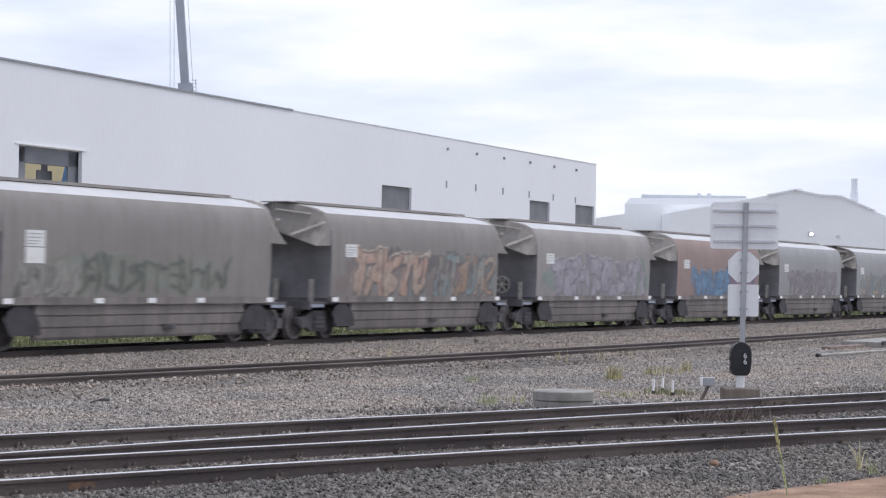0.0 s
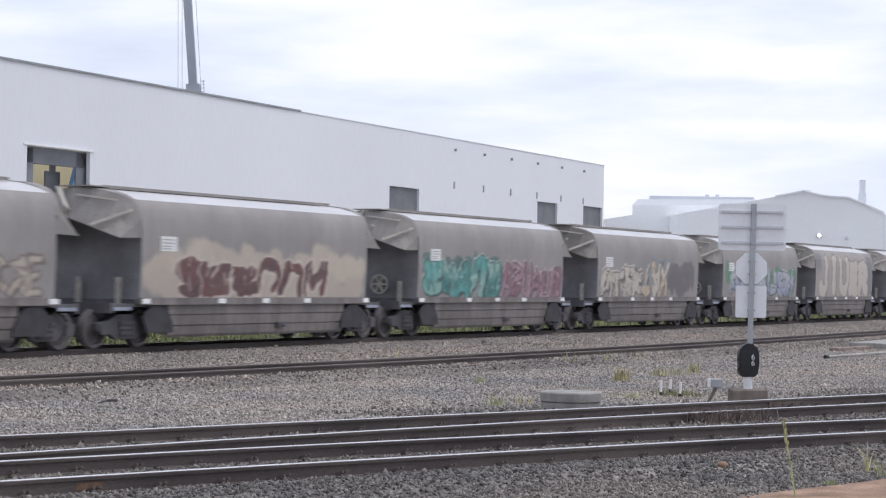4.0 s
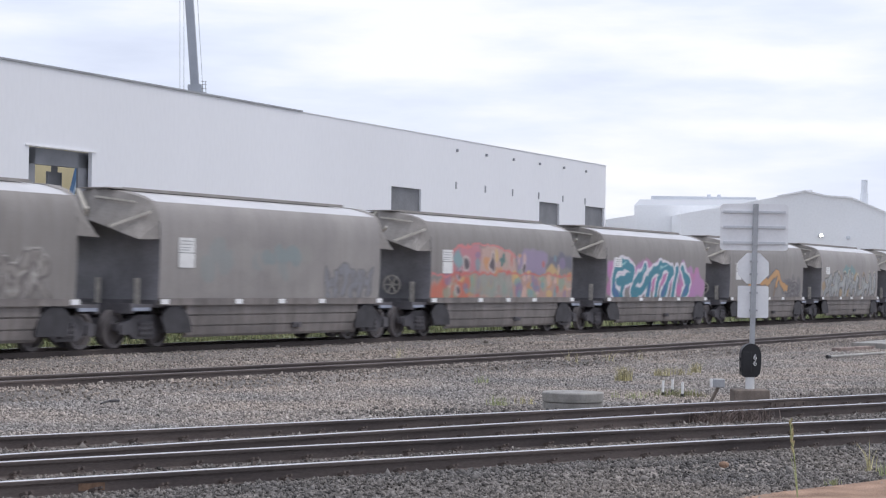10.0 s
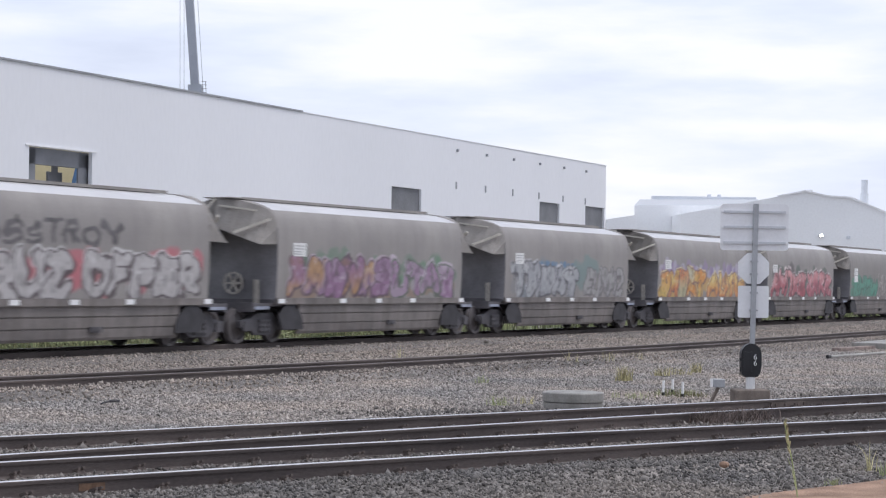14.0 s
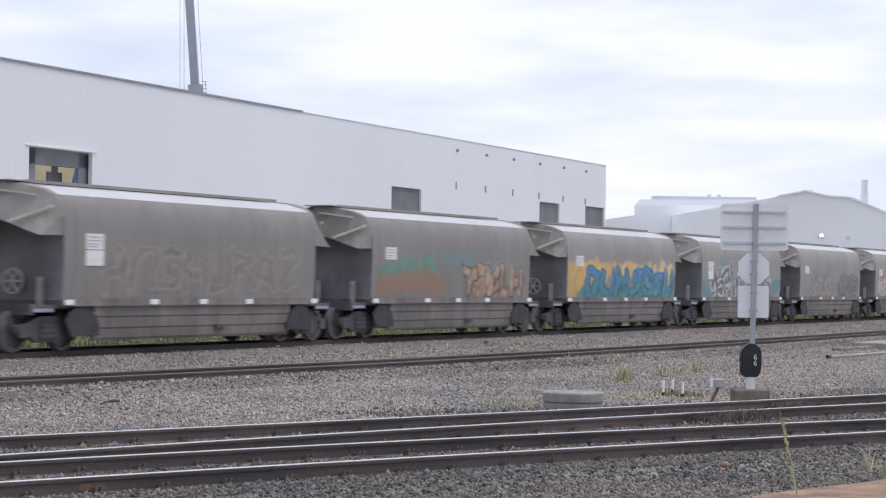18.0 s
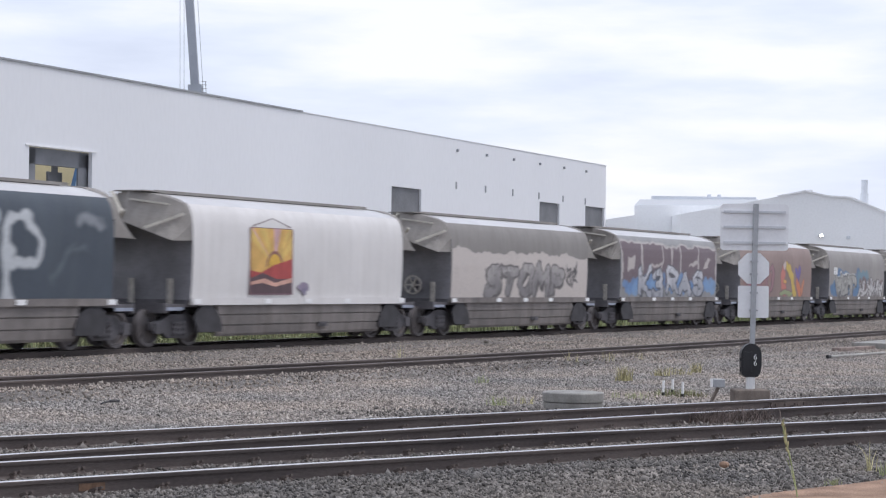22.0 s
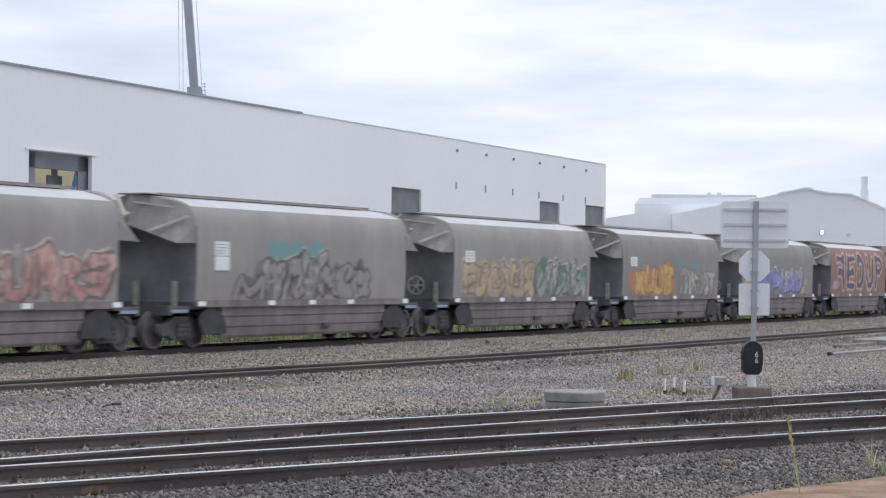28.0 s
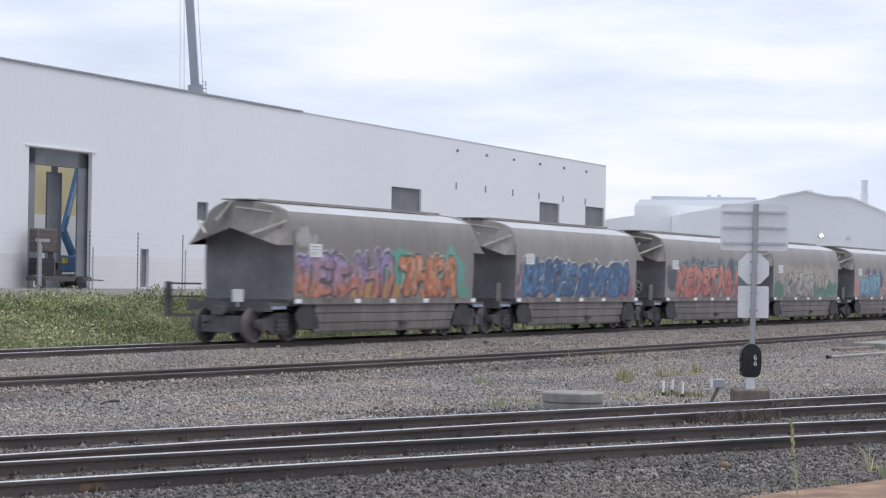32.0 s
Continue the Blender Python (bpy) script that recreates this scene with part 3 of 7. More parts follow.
def wall_with_holes(u0, u1, z0, z1, holes, thick=0.3):
    """A wall along u with rectangular openings (u0, u1, z0, z1) right through it."""
    us = sorted({u0, u1, *[h[0] for h in holes], *[h[1] for h in holes]})
    zs = sorted({z0, z1, *[h[2] for h in holes], *[h[3] for h in holes]})
    bm = bmesh.new()
    keep = {}
    for i in range(len(us) - 1):
        for j in range(len(zs) - 1):
            cu, cz = (us[i] + us[i + 1]) / 2, (zs[j] + zs[j + 1]) / 2
            keep[i, j] = not any(h[0] < cu < h[1] and h[2] < cz < h[3] for h in holes)
    vf, vb = {}, {}
    for i, u in enumerate(us):
        for j, z in enumerate(zs):
            vf[i, j], vb[i, j] = bm.verts.new((u, 0, z)), bm.verts.new((u, thick, z))
    def get(i, j):
        return keep.get((i, j), False)
    for (i, j), k in keep.items():
        if not k:
            continue
        bm.faces.new((vf[i, j], vf[i + 1, j], vf[i + 1, j + 1], vf[i, j + 1]))
        bm.faces.new((vb[i, j + 1], vb[i + 1, j + 1], vb[i + 1, j], vb[i, j]))
        if not get(i - 1, j):
            bm.faces.new((vf[i, j], vf[i, j + 1], vb[i, j + 1], vb[i, j]))
        if not get(i + 1, j):
            bm.faces.new((vf[i + 1, j], vb[i + 1, j], vb[i + 1, j + 1], vf[i + 1, j + 1]))
        if not get(i, j - 1):
            bm.faces.new((vf[i, j], vb[i, j], vb[i + 1, j], vf[i + 1, j]))
        if not get(i, j + 1):
            bm.faces.new((vf[i, j + 1], vf[i + 1, j + 1], vb[i + 1, j + 1], vb[i, j + 1]))
    return bm


HOLES = [(-3.35, 3.95, -0.02, 9.40), (52.0, 58.5, 3.0, 9.48), (89.2, 95.3, 3.0, 9.64), (103.7, 110.2, 3.0, 9.75), (18.0, 19.65, 5.2, 6.62), (10.36, 11.38, 0.1, 2.87)]
part("wall", wall_with_holes(-60, 110.7, -0.9, SH_TOP, HOLES), M_WALL, shed)
bm = boxes((-60, -59.7, 0.3, 60, -0.9, SH_TOP), (110.4, 110.7, 0.3, 60, -0.9, SH_TOP), (-60, 110.7, 59.7, 60, -0.9, SH_TOP))
part("wall", bm, M_WALL, shed)
# the roof is left out, unseen, over the doorway bay to let daylight in
for u0, u1 in ((-59.6, -13.0), (27.0, 110.3)):
    bm = bmesh.new()
    prism(bm, [(0.32, SH_TOP - 0.3), (30, SH_TOP - 0.05), (59.6, SH_TOP - 0.3), (59.6, SH_TOP - 0.5), (0.32, SH_TOP - 0.5)], "x", u0, u1)
    part("roof", fix(bm), M_WALL_FAR, shed)
for u0, u1 in ((-60, -3.45), (4.05, 10.3), (11.45, 110.7)):
    part("concrete_dado", boxes((u0, u1, -0.03, -0.002, -0.9, 2.25)), M_DADO, shed)
part("door_flashing", boxes((-3.8, 4.4, -0.08, -0.002, 9.42, 9.52)), M_SIGN_BACK, shed)
part("parapet_capping", boxes((-60.1, 34.5, -0.12, 0.4, SH_TOP, SH_TOP + 0.14)), M_TRIM, shed, "dark grey flashing along the wall top")
part("parapet_capping", boxes((34.6, 110.8, -0.06, 0.36, SH_TOP, SH_TOP + 0.06)), M_WALL, shed)
for i, u in enumerate((66.65, 74.05, 81.4, 88.95, 96.35, 103.6)):
    part("wall_bracket", boxes((u - 0.07, u + 0.09, -0.22, 0.0, 13.58, 13.84)), M_TRIM, shed)
    part("wall_slot", boxes((u - 0.14, u + 0.14, -0.05, 0.0, 9.9, 10.6)), M_TRIM, shed)
for h in HOLES[1:]:
    part("louvre_screen", boxes((h[0], h[1], 0.24, 0.29, h[2], h[3])), M_DARK_OPEN, shed)
# the tall open doorway and what stands in it
part("portal_beam", boxes((-3.35, 5.2, 0.5, 1.0, 8.3, 9.4)), M_STEEL_GREY, shed)
for u0, u1 in ((-2.8, -1.95), (3.0, 4.4)):
    part("portal_column", boxes((u0, u1, 0.5, 0.62, -0.7, 9.3)), M_STEEL_GREY, shed)
part("inner_wall", boxes((-6, 26, 9.5, 9.7, 5.4, 10.8)), M_INNER, shed)
part("inner_wall", boxes((-6, 26, 9.4, 9.7, -0.05, 5.4)), M_WALL, shed)
part("shed_floor", boxes((-40, 100, 0.3, 58, -0.9, -0.05)), M_CONCRETE, shed)


# steel column, beam and boom lift in the doorway
bm = bmesh.new()
box(bm, 1.5, 3.2, 1.98, 2.04, -0.7, 8.0)
box(bm, 1.5, 1.6, 1.94, 2.08, -0.7, 8.0)
box(bm, 3.1, 3.2, 1.94, 2.08, -0.7, 8.0)
part("steel_column", bm, M_STEEL_GREY, shed, "broad grey steel column")
part("steel_column", boxes((2.05, 2.68, 1.96, 2.06, 8.0, 9.3)), M_STEEL_GREY, shed)


def local_thing(name, label, category):
    return tagged(empty(name, SHED_M), label, category)


lift = local_thing("boom_lift", "blue boom lift parked inside the open doorway", "boom lift")
bm = bmesh.new()
bar(bm, (5.6, 3.5, 3.9), (7.45, 3.5, 8.75), 0.34, 0.3)
part("upper_boom", bm, M_BLUE, lift)
# a thin pale bar in place of the highlight along the upper boom
bm = bmesh.new()
bar(bm, (5.95, 3.3, 5.1), (7.4, 3.3, 8.8), 0.13)
part("boom_extension", bm, M_PALE_BLUE, lift, "pale blue highlight along the boom")
bm = bmesh.new()
bar(bm, (5.55, 3.5, 4.1), (6.85, 3.5, 2.4), 0.42, 0.4)
part("lower_boom", bm, M_BLUE, lift)
part("turntable", boxes((5.6, 7.2, 3.2, 4.6, 1.1, 2.3), bevel=0.08), M_BLUE, lift)
part("yellow_box", boxes((5.15, 5.55, 3.0, 3.2, 1.75, 2.15)), M_YELLOW, lift)
part("chassis", boxes((5.6, 8.4, 3.2, 5.0, 0.3, 1.0), bevel=0.08), M_STEEL_GREY, lift)
for u in (6.0, 8.0):
    for v in (3.1, 5.0):
        bm = bmesh.new()
        lathe(bm, [(0.2, -0.15), (0.45, -0.13), (0.45, 0.13), (0.2, 0.15)], Matrix.Translation((u, v, 0.43)) @ Matrix.Rotation(math.pi / 2, 4, "X"), 14)
        part("wheel", bm, M_BLACK, lift)
stack = local_thing("machine_on_trailer", "dark machine with a long drawbar on a low trailer", "trailer")
part("bed", boxes((-4.45, 1.9, -1.5, -0.7, 0.5, 0.82)), M_TANK, stack)
bm = bmesh.new()
bar(bm, (1.8, -1.1, 0.62), (2.6, -1.1, 0.60), 0.22, 0.18)
bar(bm, (2.6, -1.1, 0.60), (3.9, -1.1, 0.56), 0.10, 0.08)
part("drawbar", bm, M_TANK, stack)
part("cabinet", boxes((-4.35, -2.2, -1.4, -0.8, 0.85, 2.0), bevel=0.05), M_BLACK, stack)
part("red_brown_tank", boxes((-4.35, -1.9, -1.4, -0.8, 2.35, 3.95), bevel=0.1), M_TANK, stack)
part("tank_stand", boxes((-4.3, -4.05, -1.35, -0.85, 0.85, 2.4), (-2.3, -2.1, -1.35, -0.85, 0.85, 2.4)), M_STEEL_GREY, stack)
part("tool_rack", boxes((-2.4, -1.2, -1.3, -0.9, 0.85, 1.25), (-1.6, -1.3, -1.2, -1.0, 1.25, 1.7)), M_BLACK, stack)
for u in (-4.0, 0.4):
    bm = bmesh.new()
    lathe(bm, [(0.2, -0.12), (0.44, -0.1), (0.44, 0.1), (0.2, 0.12)], Matrix.Translation((u, -1.55, 0.40)) @ Matrix.Rotation(math.pi / 2, 4, "X"), 14)
    part("wheel", bm, M_BLACK, stack)
stand = local_thing("pipe_stand", "pale steel T-shaped stand before the doorway", "stand")
bm = bmesh.new()
bar(bm, (-4.75, -1.95, -0.02), (-4.75, -1.95, 3.1), 0.16)
bar(bm, (-5.05, -1.95, 3.15), (-3.75, -1.95, 3.15), 0.2)
bar(bm, (-5.05, -1.95, -0.02), (-4.75, -1.95, 0.6), 0.08)
part("stand_frame", bm, M_GALV, stand)

# ------------------------------------------------------------------ far works with a stepped roof
FH, RH = Vector((0.8938, 0.4484, 0)), Vector((0.4484, -0.8938, 0))


def facing(depth):
    """A frame at that distance down the view axis: local x to the side, y away, z up."""
    o = FH * depth
    return Matrix(((RH.x, FH.x, 0, o.x), (RH.y, FH.y, 0, o.y), (0, 0, 1, 0), (0, 0, 0, 1)))


works = tagged(empty("works_building", facing(300)), "distant pale grey works building with a stepped gable roof", "building")
bm = bmesh.new()
prism(bm, [(36, 0.7), (36, 12.3), (44.1, 13.85), (50.7, 15.15), (54.8, 15.95), (58.4, 15.25), (61.7, 15.1), (67.1, 12.9), (86, 5.5), (86, 0.7)], "y", 0, 11.9)
part("gable_wall", fix(bm), M_WALL_FAR, works)
part("ridge_cap", boxes((54.7, 56.0, -0.1, 11.9, 15.7, 16.25)), M_WALL_FAR, works)
bm = bmesh.new()
prism(bm, [(50.6, 15.16), (54.8, 15.98), (58.4, 15.27), (61.7, 15.12), (67.1, 12.95), (67.1, 13.1), (61.8, 15.3), (58.4, 15.45), (54.8, 16.15), (50.6, 15.33)], "y", -0.4, 0.0)
part("gable_flashing", fix(bm), M_SIGN_BACK, works)
bm = bmesh.new()
A = [bm.verts.new(p) for p in ((30.13, 12, 0.7), (50, 12, 0.7), (50, 40, 0.7), (33.0, 40, 0.7))]
Bv = [bm.verts.new(p) for p in ((30.13, 12, 13.99), (50, 12, 14.2), (50, 40, 14.2), (33.0, 40, 13.99))]
C = [bm.verts.new(p) for p in ((31.2, 14.5, 15.05), (50, 14.5, 15.3), (50, 38, 15.3), (34.0, 38, 15.05))]
for lo, hi, k in ((A, Bv, 0), (Bv, C, 1)):
    for i in range(4):
        bm.faces.new((lo[i], lo[(i + 1) % 4], hi[(i + 1) % 4], hi[i])).material_index = k
bm.faces.new(C).material_index = 1
part("hall", fix(bm), [M_WALL_FAR, M_FAR_ROOF], works)
part("roof_vent_strip", boxes((33.25, 49.8, 15.0, 16.5, 15.0, 15.66)), M_FAR_TRIM, works, "grey ridge ventilator")
for u in (42.4, 44.0):
    part("roof_cowl", boxes((u - 0.3, u + 0.3, 15.4, 16.0, 15.6, 16.05), bevel=0.08), M_FAR_TRIM, works)
bm = bmesh.new()
prism(bm, [(25.4, 0.7), (25.4, 11.54), (30.0, 12.3), (30.0, 0.7)], "y", 6, 11.9)
part("side_wing", fix(bm), M_WALL_FAR, works)
bm = bmesh.new()
lathe(bm, [(0.62, 9), (0.62, 16.0), (0.5, 16.05), (0.5, 18.0), (0.52, 18.0), (0.52, 18.1)], Matrix.Translation((64.7, 4, 0)), 16)
part("chimney", bm, M_FAR_TRIM, works, "pale grey steel flue")
part("floodlight", boxes((57.0, 57.6, -0.5, -0.05, 9.1, 9.6), bevel=0.05), M_TRIM, works)
M_GLOW = bpy.data.materials.new("lit_floodlight_glass")
M_GLOW.use_nodes = True
M_GLOW.node_tree.nodes["Principled BSDF"].inputs["Emission Color"].default_value = (1, 0.95, 0.85, 1)
M_GLOW.node_tree.nodes["Principled BSDF"].inputs["Emission Strength"].default_value = 8
bm = bmesh.new()
lathe(bm, [(0.24, 0), (0.24, 0.06), (0.18, 0.1)], Matrix.Translation((57.3, -0.5, 9.36)) @ Matrix.Rotation(math.pi / 2, 4, "X"), 16)
part("lamp_glass", bm, M_GLOW, works, "small lit floodlight")
part("wall_lamp", boxes((61.2, 61.7, -0.4, 0, 8.9, 9.3)), M_FAR_TRIM, works)

# ------------------------------------------------------------------ crane behind the shed
crane = tagged(empty("mobile_crane", facing(260)), "tall grey telescopic crane boom rising behind the shed", "crane")
bm = bmesh.new()
bar(bm, (-31.0, 0, 2.8), (-32.95, 0, 26.9), 1.7, 1.9)
part("boom_base_section", bm, M_CRANE, crane)
bm = bmesh.new()
bar(bm, (-32.85, 0, 25.8), (-35.1, 0, 53.0), 1.05, 1.1)
part("boom_section", bm, M_CRANE, crane)
bm = bmesh.new()
box(bm, -33.7, -32.0, -0.9, 0.9, 25.6, 26.9)
part("boom_collar", bm, M_CRANE, crane)
bm = bmesh.new()
for z in (25.9, 26.4, 26.9, 27.3):
    bar(bm, (-32.0, -0.8, z), (-31.3, -0.8, z), 0.06)
bar(bm, (-31.35, -0.8, 25.6), (-31.5, -0.8, 27.4), 0.06)
part("ladder", bm, M_STEEL_GREY, crane)
for dx, y in ((-0.1, -0.3), (0.35, 0.3)):
    bm = bmesh.new()
    bar(bm, (-34.6 + dx, y, 16), (-35.2 + dx, y, 52), 0.05)
    part("hoist_rope", bm, M_STEEL_GREY, crane)
bm = bmesh.new()
bar(bm, (-31.9, 0.4, 26), (-33.9, 0.4, 52), 0.05)
part("hoist_rope", bm, M_STEEL_GREY, crane)
part("carrier", boxes((-35.5, -25.5, -1.4, 1.4, 1.3, 3.0), bevel=0.15), M_YELLOW, crane)
for u in (-34.5, -32.5, -28.5, -26.8):
    for v in (-1.35, 1.35):
        bm = bmesh.new()
        lathe(bm, [(0.25, -0.2), (0.5, -0.2), (0.5, 0.2), (0.25, 0.2)], Matrix.Translation((u, v, 1.3)) @ Matrix.Rotation(math.pi / 2, 4, "X"), 14)
        part("wheel", bm, M_BLACK, crane)

# ------------------------------------------------------------------ graffiti
PAINTS = {}


def srgb(r, g, b):
    return tuple(((c / 255 + 0.055) / 1.055) ** 2.4 if c > 10 else c / 3294 for c in (r, g, b))


def spray(c):
    if c not in PAINTS:
        g = [x * 0.82 + 146 * 0.18 for x in c]
        PAINTS[c] = mat("spray_paint", srgb(*g), 0.55, vary=0.16, scale=2.2, fine=30, bump=0.03, stain=0.3, stain_color=srgb(*[x * 0.7 + 18 for x in c]))
    return PAINTS[c]


class Layer:
    """Flat paint shapes on the side sheet, each a hair prouder than the one before."""

    def __init__(self, lift):
        self.bm, self.y, self.colors = bmesh.new(), -SIDE - lift, []

    def index(self, c):
        if c not in self.colors:
            self.colors.append(c)
        return self.colors.index(c)

    def poly(self, pts, c):
        self.y -= 0.0004
        vs = [self.bm.verts.new((max(-5.5, min(5.5, x)), self.y, max(1.21, min(3.04, z)))) for x, z in pts]
        try:
            self.bm.faces.new(vs).material_index = self.index(c)
        except ValueError:
            pass

    def blob(self, x, z, rx, rz, c, rough=0.18, n=18):
        ph = [random.uniform(0, 6.28) for _ in range(4)]
        pts = []
        for i in range(n):
            a = -2 * math.pi * i / n
            k = 1 + rough * (math.sin(3 * a + ph[0]) * 0.6 + math.sin(5 * a + ph[1]) * 0.5 + math.sin(7 * a + ph[2]) * 0.3)
            pts.append((x + rx * k * math.cos(a), z + rz * k * math.sin(a)))
        self.poly(pts[::-1], c)

    def stroke(self, pts, w, c, taper=0.75):
        """One thick line with mitred joints and blunt round ends."""
        P = [Vector((x, z)) for x, z in pts]
        L, R = [], []
        for i, p in enumerate(P):
            d = ((P[min(i + 1, len(P) - 1)] - P[max(i - 1, 0)])).normalized()
            nrm = Vector((-d.y, d.x))
            L.append(p + nrm * w / 2)
            R.append(p - nrm * w / 2)
        d0, d1 = (P[0] - P[1]).normalized(), (P[-1] - P[-2]).normalized()
        start = [L[0].lerp(R[0], 0.25) + d0 * w * 0.28 * taper, L[0].lerp(R[0], 0.75) + d0 * w * 0.28 * taper]
        end = [R[-1].lerp(L[-1], 0.25) + d1 * w * 0.28 * taper, R[-1].lerp(L[-1], 0.75) + d1 * w * 0.28 * taper]
        self.y -= 0.0004
        idx = self.index(c)
        def vert(q):
            return self.bm.verts.new((max(-5.5, min(5.5, q.x)), self.y, max(1.21, min(3.3, q.y))))
        a, b = [vert(q) for q in L], [vert(q) for q in R]
        for i in range(len(a) - 1):
            self.bm.faces.new((a[i], b[i], b[i + 1], a[i + 1])).material_index = idx
        s0, s1 = [vert(q) for q in start], [vert(q) for q in end]
        self.bm.faces.new((a[0], s0[0], s0[1], b[0])).material_index = idx
        self.bm.faces.new((b[-1], s1[0], s1[1], a[-1])).material_index = idx

    def done(self, name, parent, label=""):
        if not self.colors:
            self.bm.free()
            return None
        for f in self.bm.faces:
            f.normal_update()
            if f.normal.y > 0:
                f.normal_flip()
        me = mesh_of(self.bm, name, [spray(c) for c in self.colors])
        return part(name, me, None, parent, label)


def arc(cx, cz, rx, rz, a0, a1, n=8):
    return [(cx + rx * math.cos(radians(a0 + (a1 - a0) * i / n)), cz + rz * math.sin(radians(a0 + (a1 - a0) * i / n))) for i in range(n + 1)]


# strokes of plain block letters in a unit box
GLYPH = {
    "A": [[(0, 0), (0.5, 1), (1, 0)], [(0.25, 0.38), (0.75, 0.38)]], "B": [[(0.1, 0), (0.1, 1)], [(0.1, 1)] + arc(0.5, 0.76, 0.4, 0.24, 90, -90) + [(0.1, 0.52)], [(0.1, 0.5)] + arc(0.5, 0.26, 0.45, 0.26, 90, -90) + [(0.1, 0)]],
    "C": [arc(0.55, 0.5, 0.45, 0.5, 50, 310, 12)],
    "D": [[(0.1, 0), (0.1, 1)], [(0.1, 1)] + arc(0.35, 0.5, 0.6, 0.5, 90, -90) + [(0.1, 0)]], "E": [[(0.1, 0), (0.1, 1)], [(0.1, 0.97), (0.9, 0.97)], [(0.1, 0.5), (0.8, 0.5)], [(0.1, 0.03), (0.9, 0.03)]],
    "F": [[(0.1, 0), (0.1, 1)], [(0.1, 0.97), (0.9, 0.97)], [(0.1, 0.5), (0.8, 0.5)]], "H": [[(0.1, 0), (0.1, 1)], [(0.9, 0), (0.9, 1)], [(0.1, 0.5), (0.9, 0.5)]],
    "I": [[(0.5, 0), (0.5, 1)]], "J": [[(0.75, 1), (0.75, 0.3)] + arc(0.45, 0.28, 0.3, 0.28, 0, -170)], "K": [[(0.1, 0), (0.1, 1)], [(0.95, 1), (0.15, 0.45), (1, 0)]],
    "L": [[(0.15, 1), (0.15, 0.03), (0.95, 0.03)]], "M": [[(0, 0), (0.15, 1), (0.5, 0.35), (0.85, 1), (1, 0)]], "N": [[(0.1, 0), (0.1, 1), (0.9, 0), (0.9, 1)]],
    "O": [arc(0.5, 0.5, 0.45, 0.5, 90, 450, 14)], "P": [[(0.1, 0), (0.1, 1)], [(0.1, 1)] + arc(0.5, 0.74, 0.4, 0.26, 90, -90) + [(0.1, 0.48)]],
    "R": [[(0.1, 0), (0.1, 1)], [(0.1, 1)] + arc(0.5, 0.74, 0.4, 0.26, 90, -90) + [(0.1, 0.48)], [(0.4, 0.46), (0.95, 0)]],
    "S": [arc(0.5, 0.75, 0.42, 0.25, 20, 230, 8) + arc(0.5, 0.26, 0.45, 0.26, 60, -160, 8)], "T": [[(0.5, 0), (0.5, 1)], [(0, 0.97), (1, 0.97)]],
    "U": [[(0.1, 1), (0.1, 0.35)] + arc(0.5, 0.35, 0.4, 0.35, 180, 360) + [(0.9, 1)]], "V": [[(0.02, 1), (0.5, 0), (0.98, 1)]], "Y": [[(0, 1), (0.5, 0.5), (1, 1)], [(0.5, 0.5), (0.5, 0)]],
    "X": [[(0.05, 1), (0.95, 0)], [(0.95, 1), (0.05, 0)]], "Z": [[(0.05, 0.97), (0.95, 0.97), (0.05, 0.03), (0.95, 0.03)]], "G": [arc(0.5, 0.5, 0.45, 0.5, 50, 330, 12) + [(0.95, 0.45), (0.6, 0.45)]],
    "3": [arc(0.4, 0.75, 0.4, 0.25, 140, -90, 8), arc(0.4, 0.25, 0.45, 0.26, 90, -140, 8)], "!": [[(0.5, 1), (0.5, 0.35)], [(0.5, 0.1), (0.5, 0.0)]],
    "e": [[(0.08, 0.35), (0.92, 0.35)] + arc(0.5, 0.35, 0.43, 0.35, 5, 310, 12)], "d": [arc(0.45, 0.32, 0.38, 0.32, 0, 360, 12), [(0.85, 1), (0.85, 0)]],
    "u": [[(0.1, 0.7), (0.1, 0.3)] + arc(0.48, 0.28, 0.38, 0.28, 180, 360) + [(0.86, 0.7)]], "p": [[(0.12, 0.7), (0.12, -0.35)], arc(0.5, 0.35, 0.38, 0.35, 0, 360, 12)],
    "f_back": [arc(0.35, 0.8, 0.3, 0.2, 170, 0, 8) + [(0.65, 0.5), (0.62, -0.15), (0.45, -0.4)], [(0.25, 0.42), (1.0, 0.42)]]}


# full-height upright bars and bends that stand for no letter
SWEEPS = [
    [[(0.15, 0.0), (0.10, 1.0)], [(0.82, 0.0), (0.88, 1.02)], [(0.15, 0.5), (0.82, 0.58)]],
    [[(0.12, 0.0), (0.18, 1.02), (0.75, 0.96), (0.84, 0.0)]],
    [[(0.12, 1.0), (0.14, 0.12), (0.5, 0.0), (0.82, 0.16), (0.86, 1.04)]],
    [[(0.05, 0.0), (0.42, 1.04), (0.90, 0.0)], [(0.28, 0.36), (0.7, 0.36)]],
    [[(0.14, 0.0), (0.16, 1.0)], [(0.16, 0.97), (0.82, 0.78), (0.24, 0.5), (0.92, 0.0)]],
    [[(0.86, 0.92), (0.3, 1.0), (0.14, 0.74), (0.8, 0.36), (0.7, 0.04), (0.08, 0.06)]],
    [[(0.08, 0.0), (0.16, 1.0), (0.5, 0.42), (0.84, 1.02), (0.92, 0.0)]],
    [[(0.48, 0.0), (0.42, 1.0)], [(0.02, 0.93), (0.96, 1.0)]],
    [[(0.2, 0.0), (0.14, 0.98)], [(0.18, 0.98), (0.9, 0.96)], [(0.18, 0.5), (0.78, 0.52)], [(0.2, 0.02), (0.9, 0.05)]]]


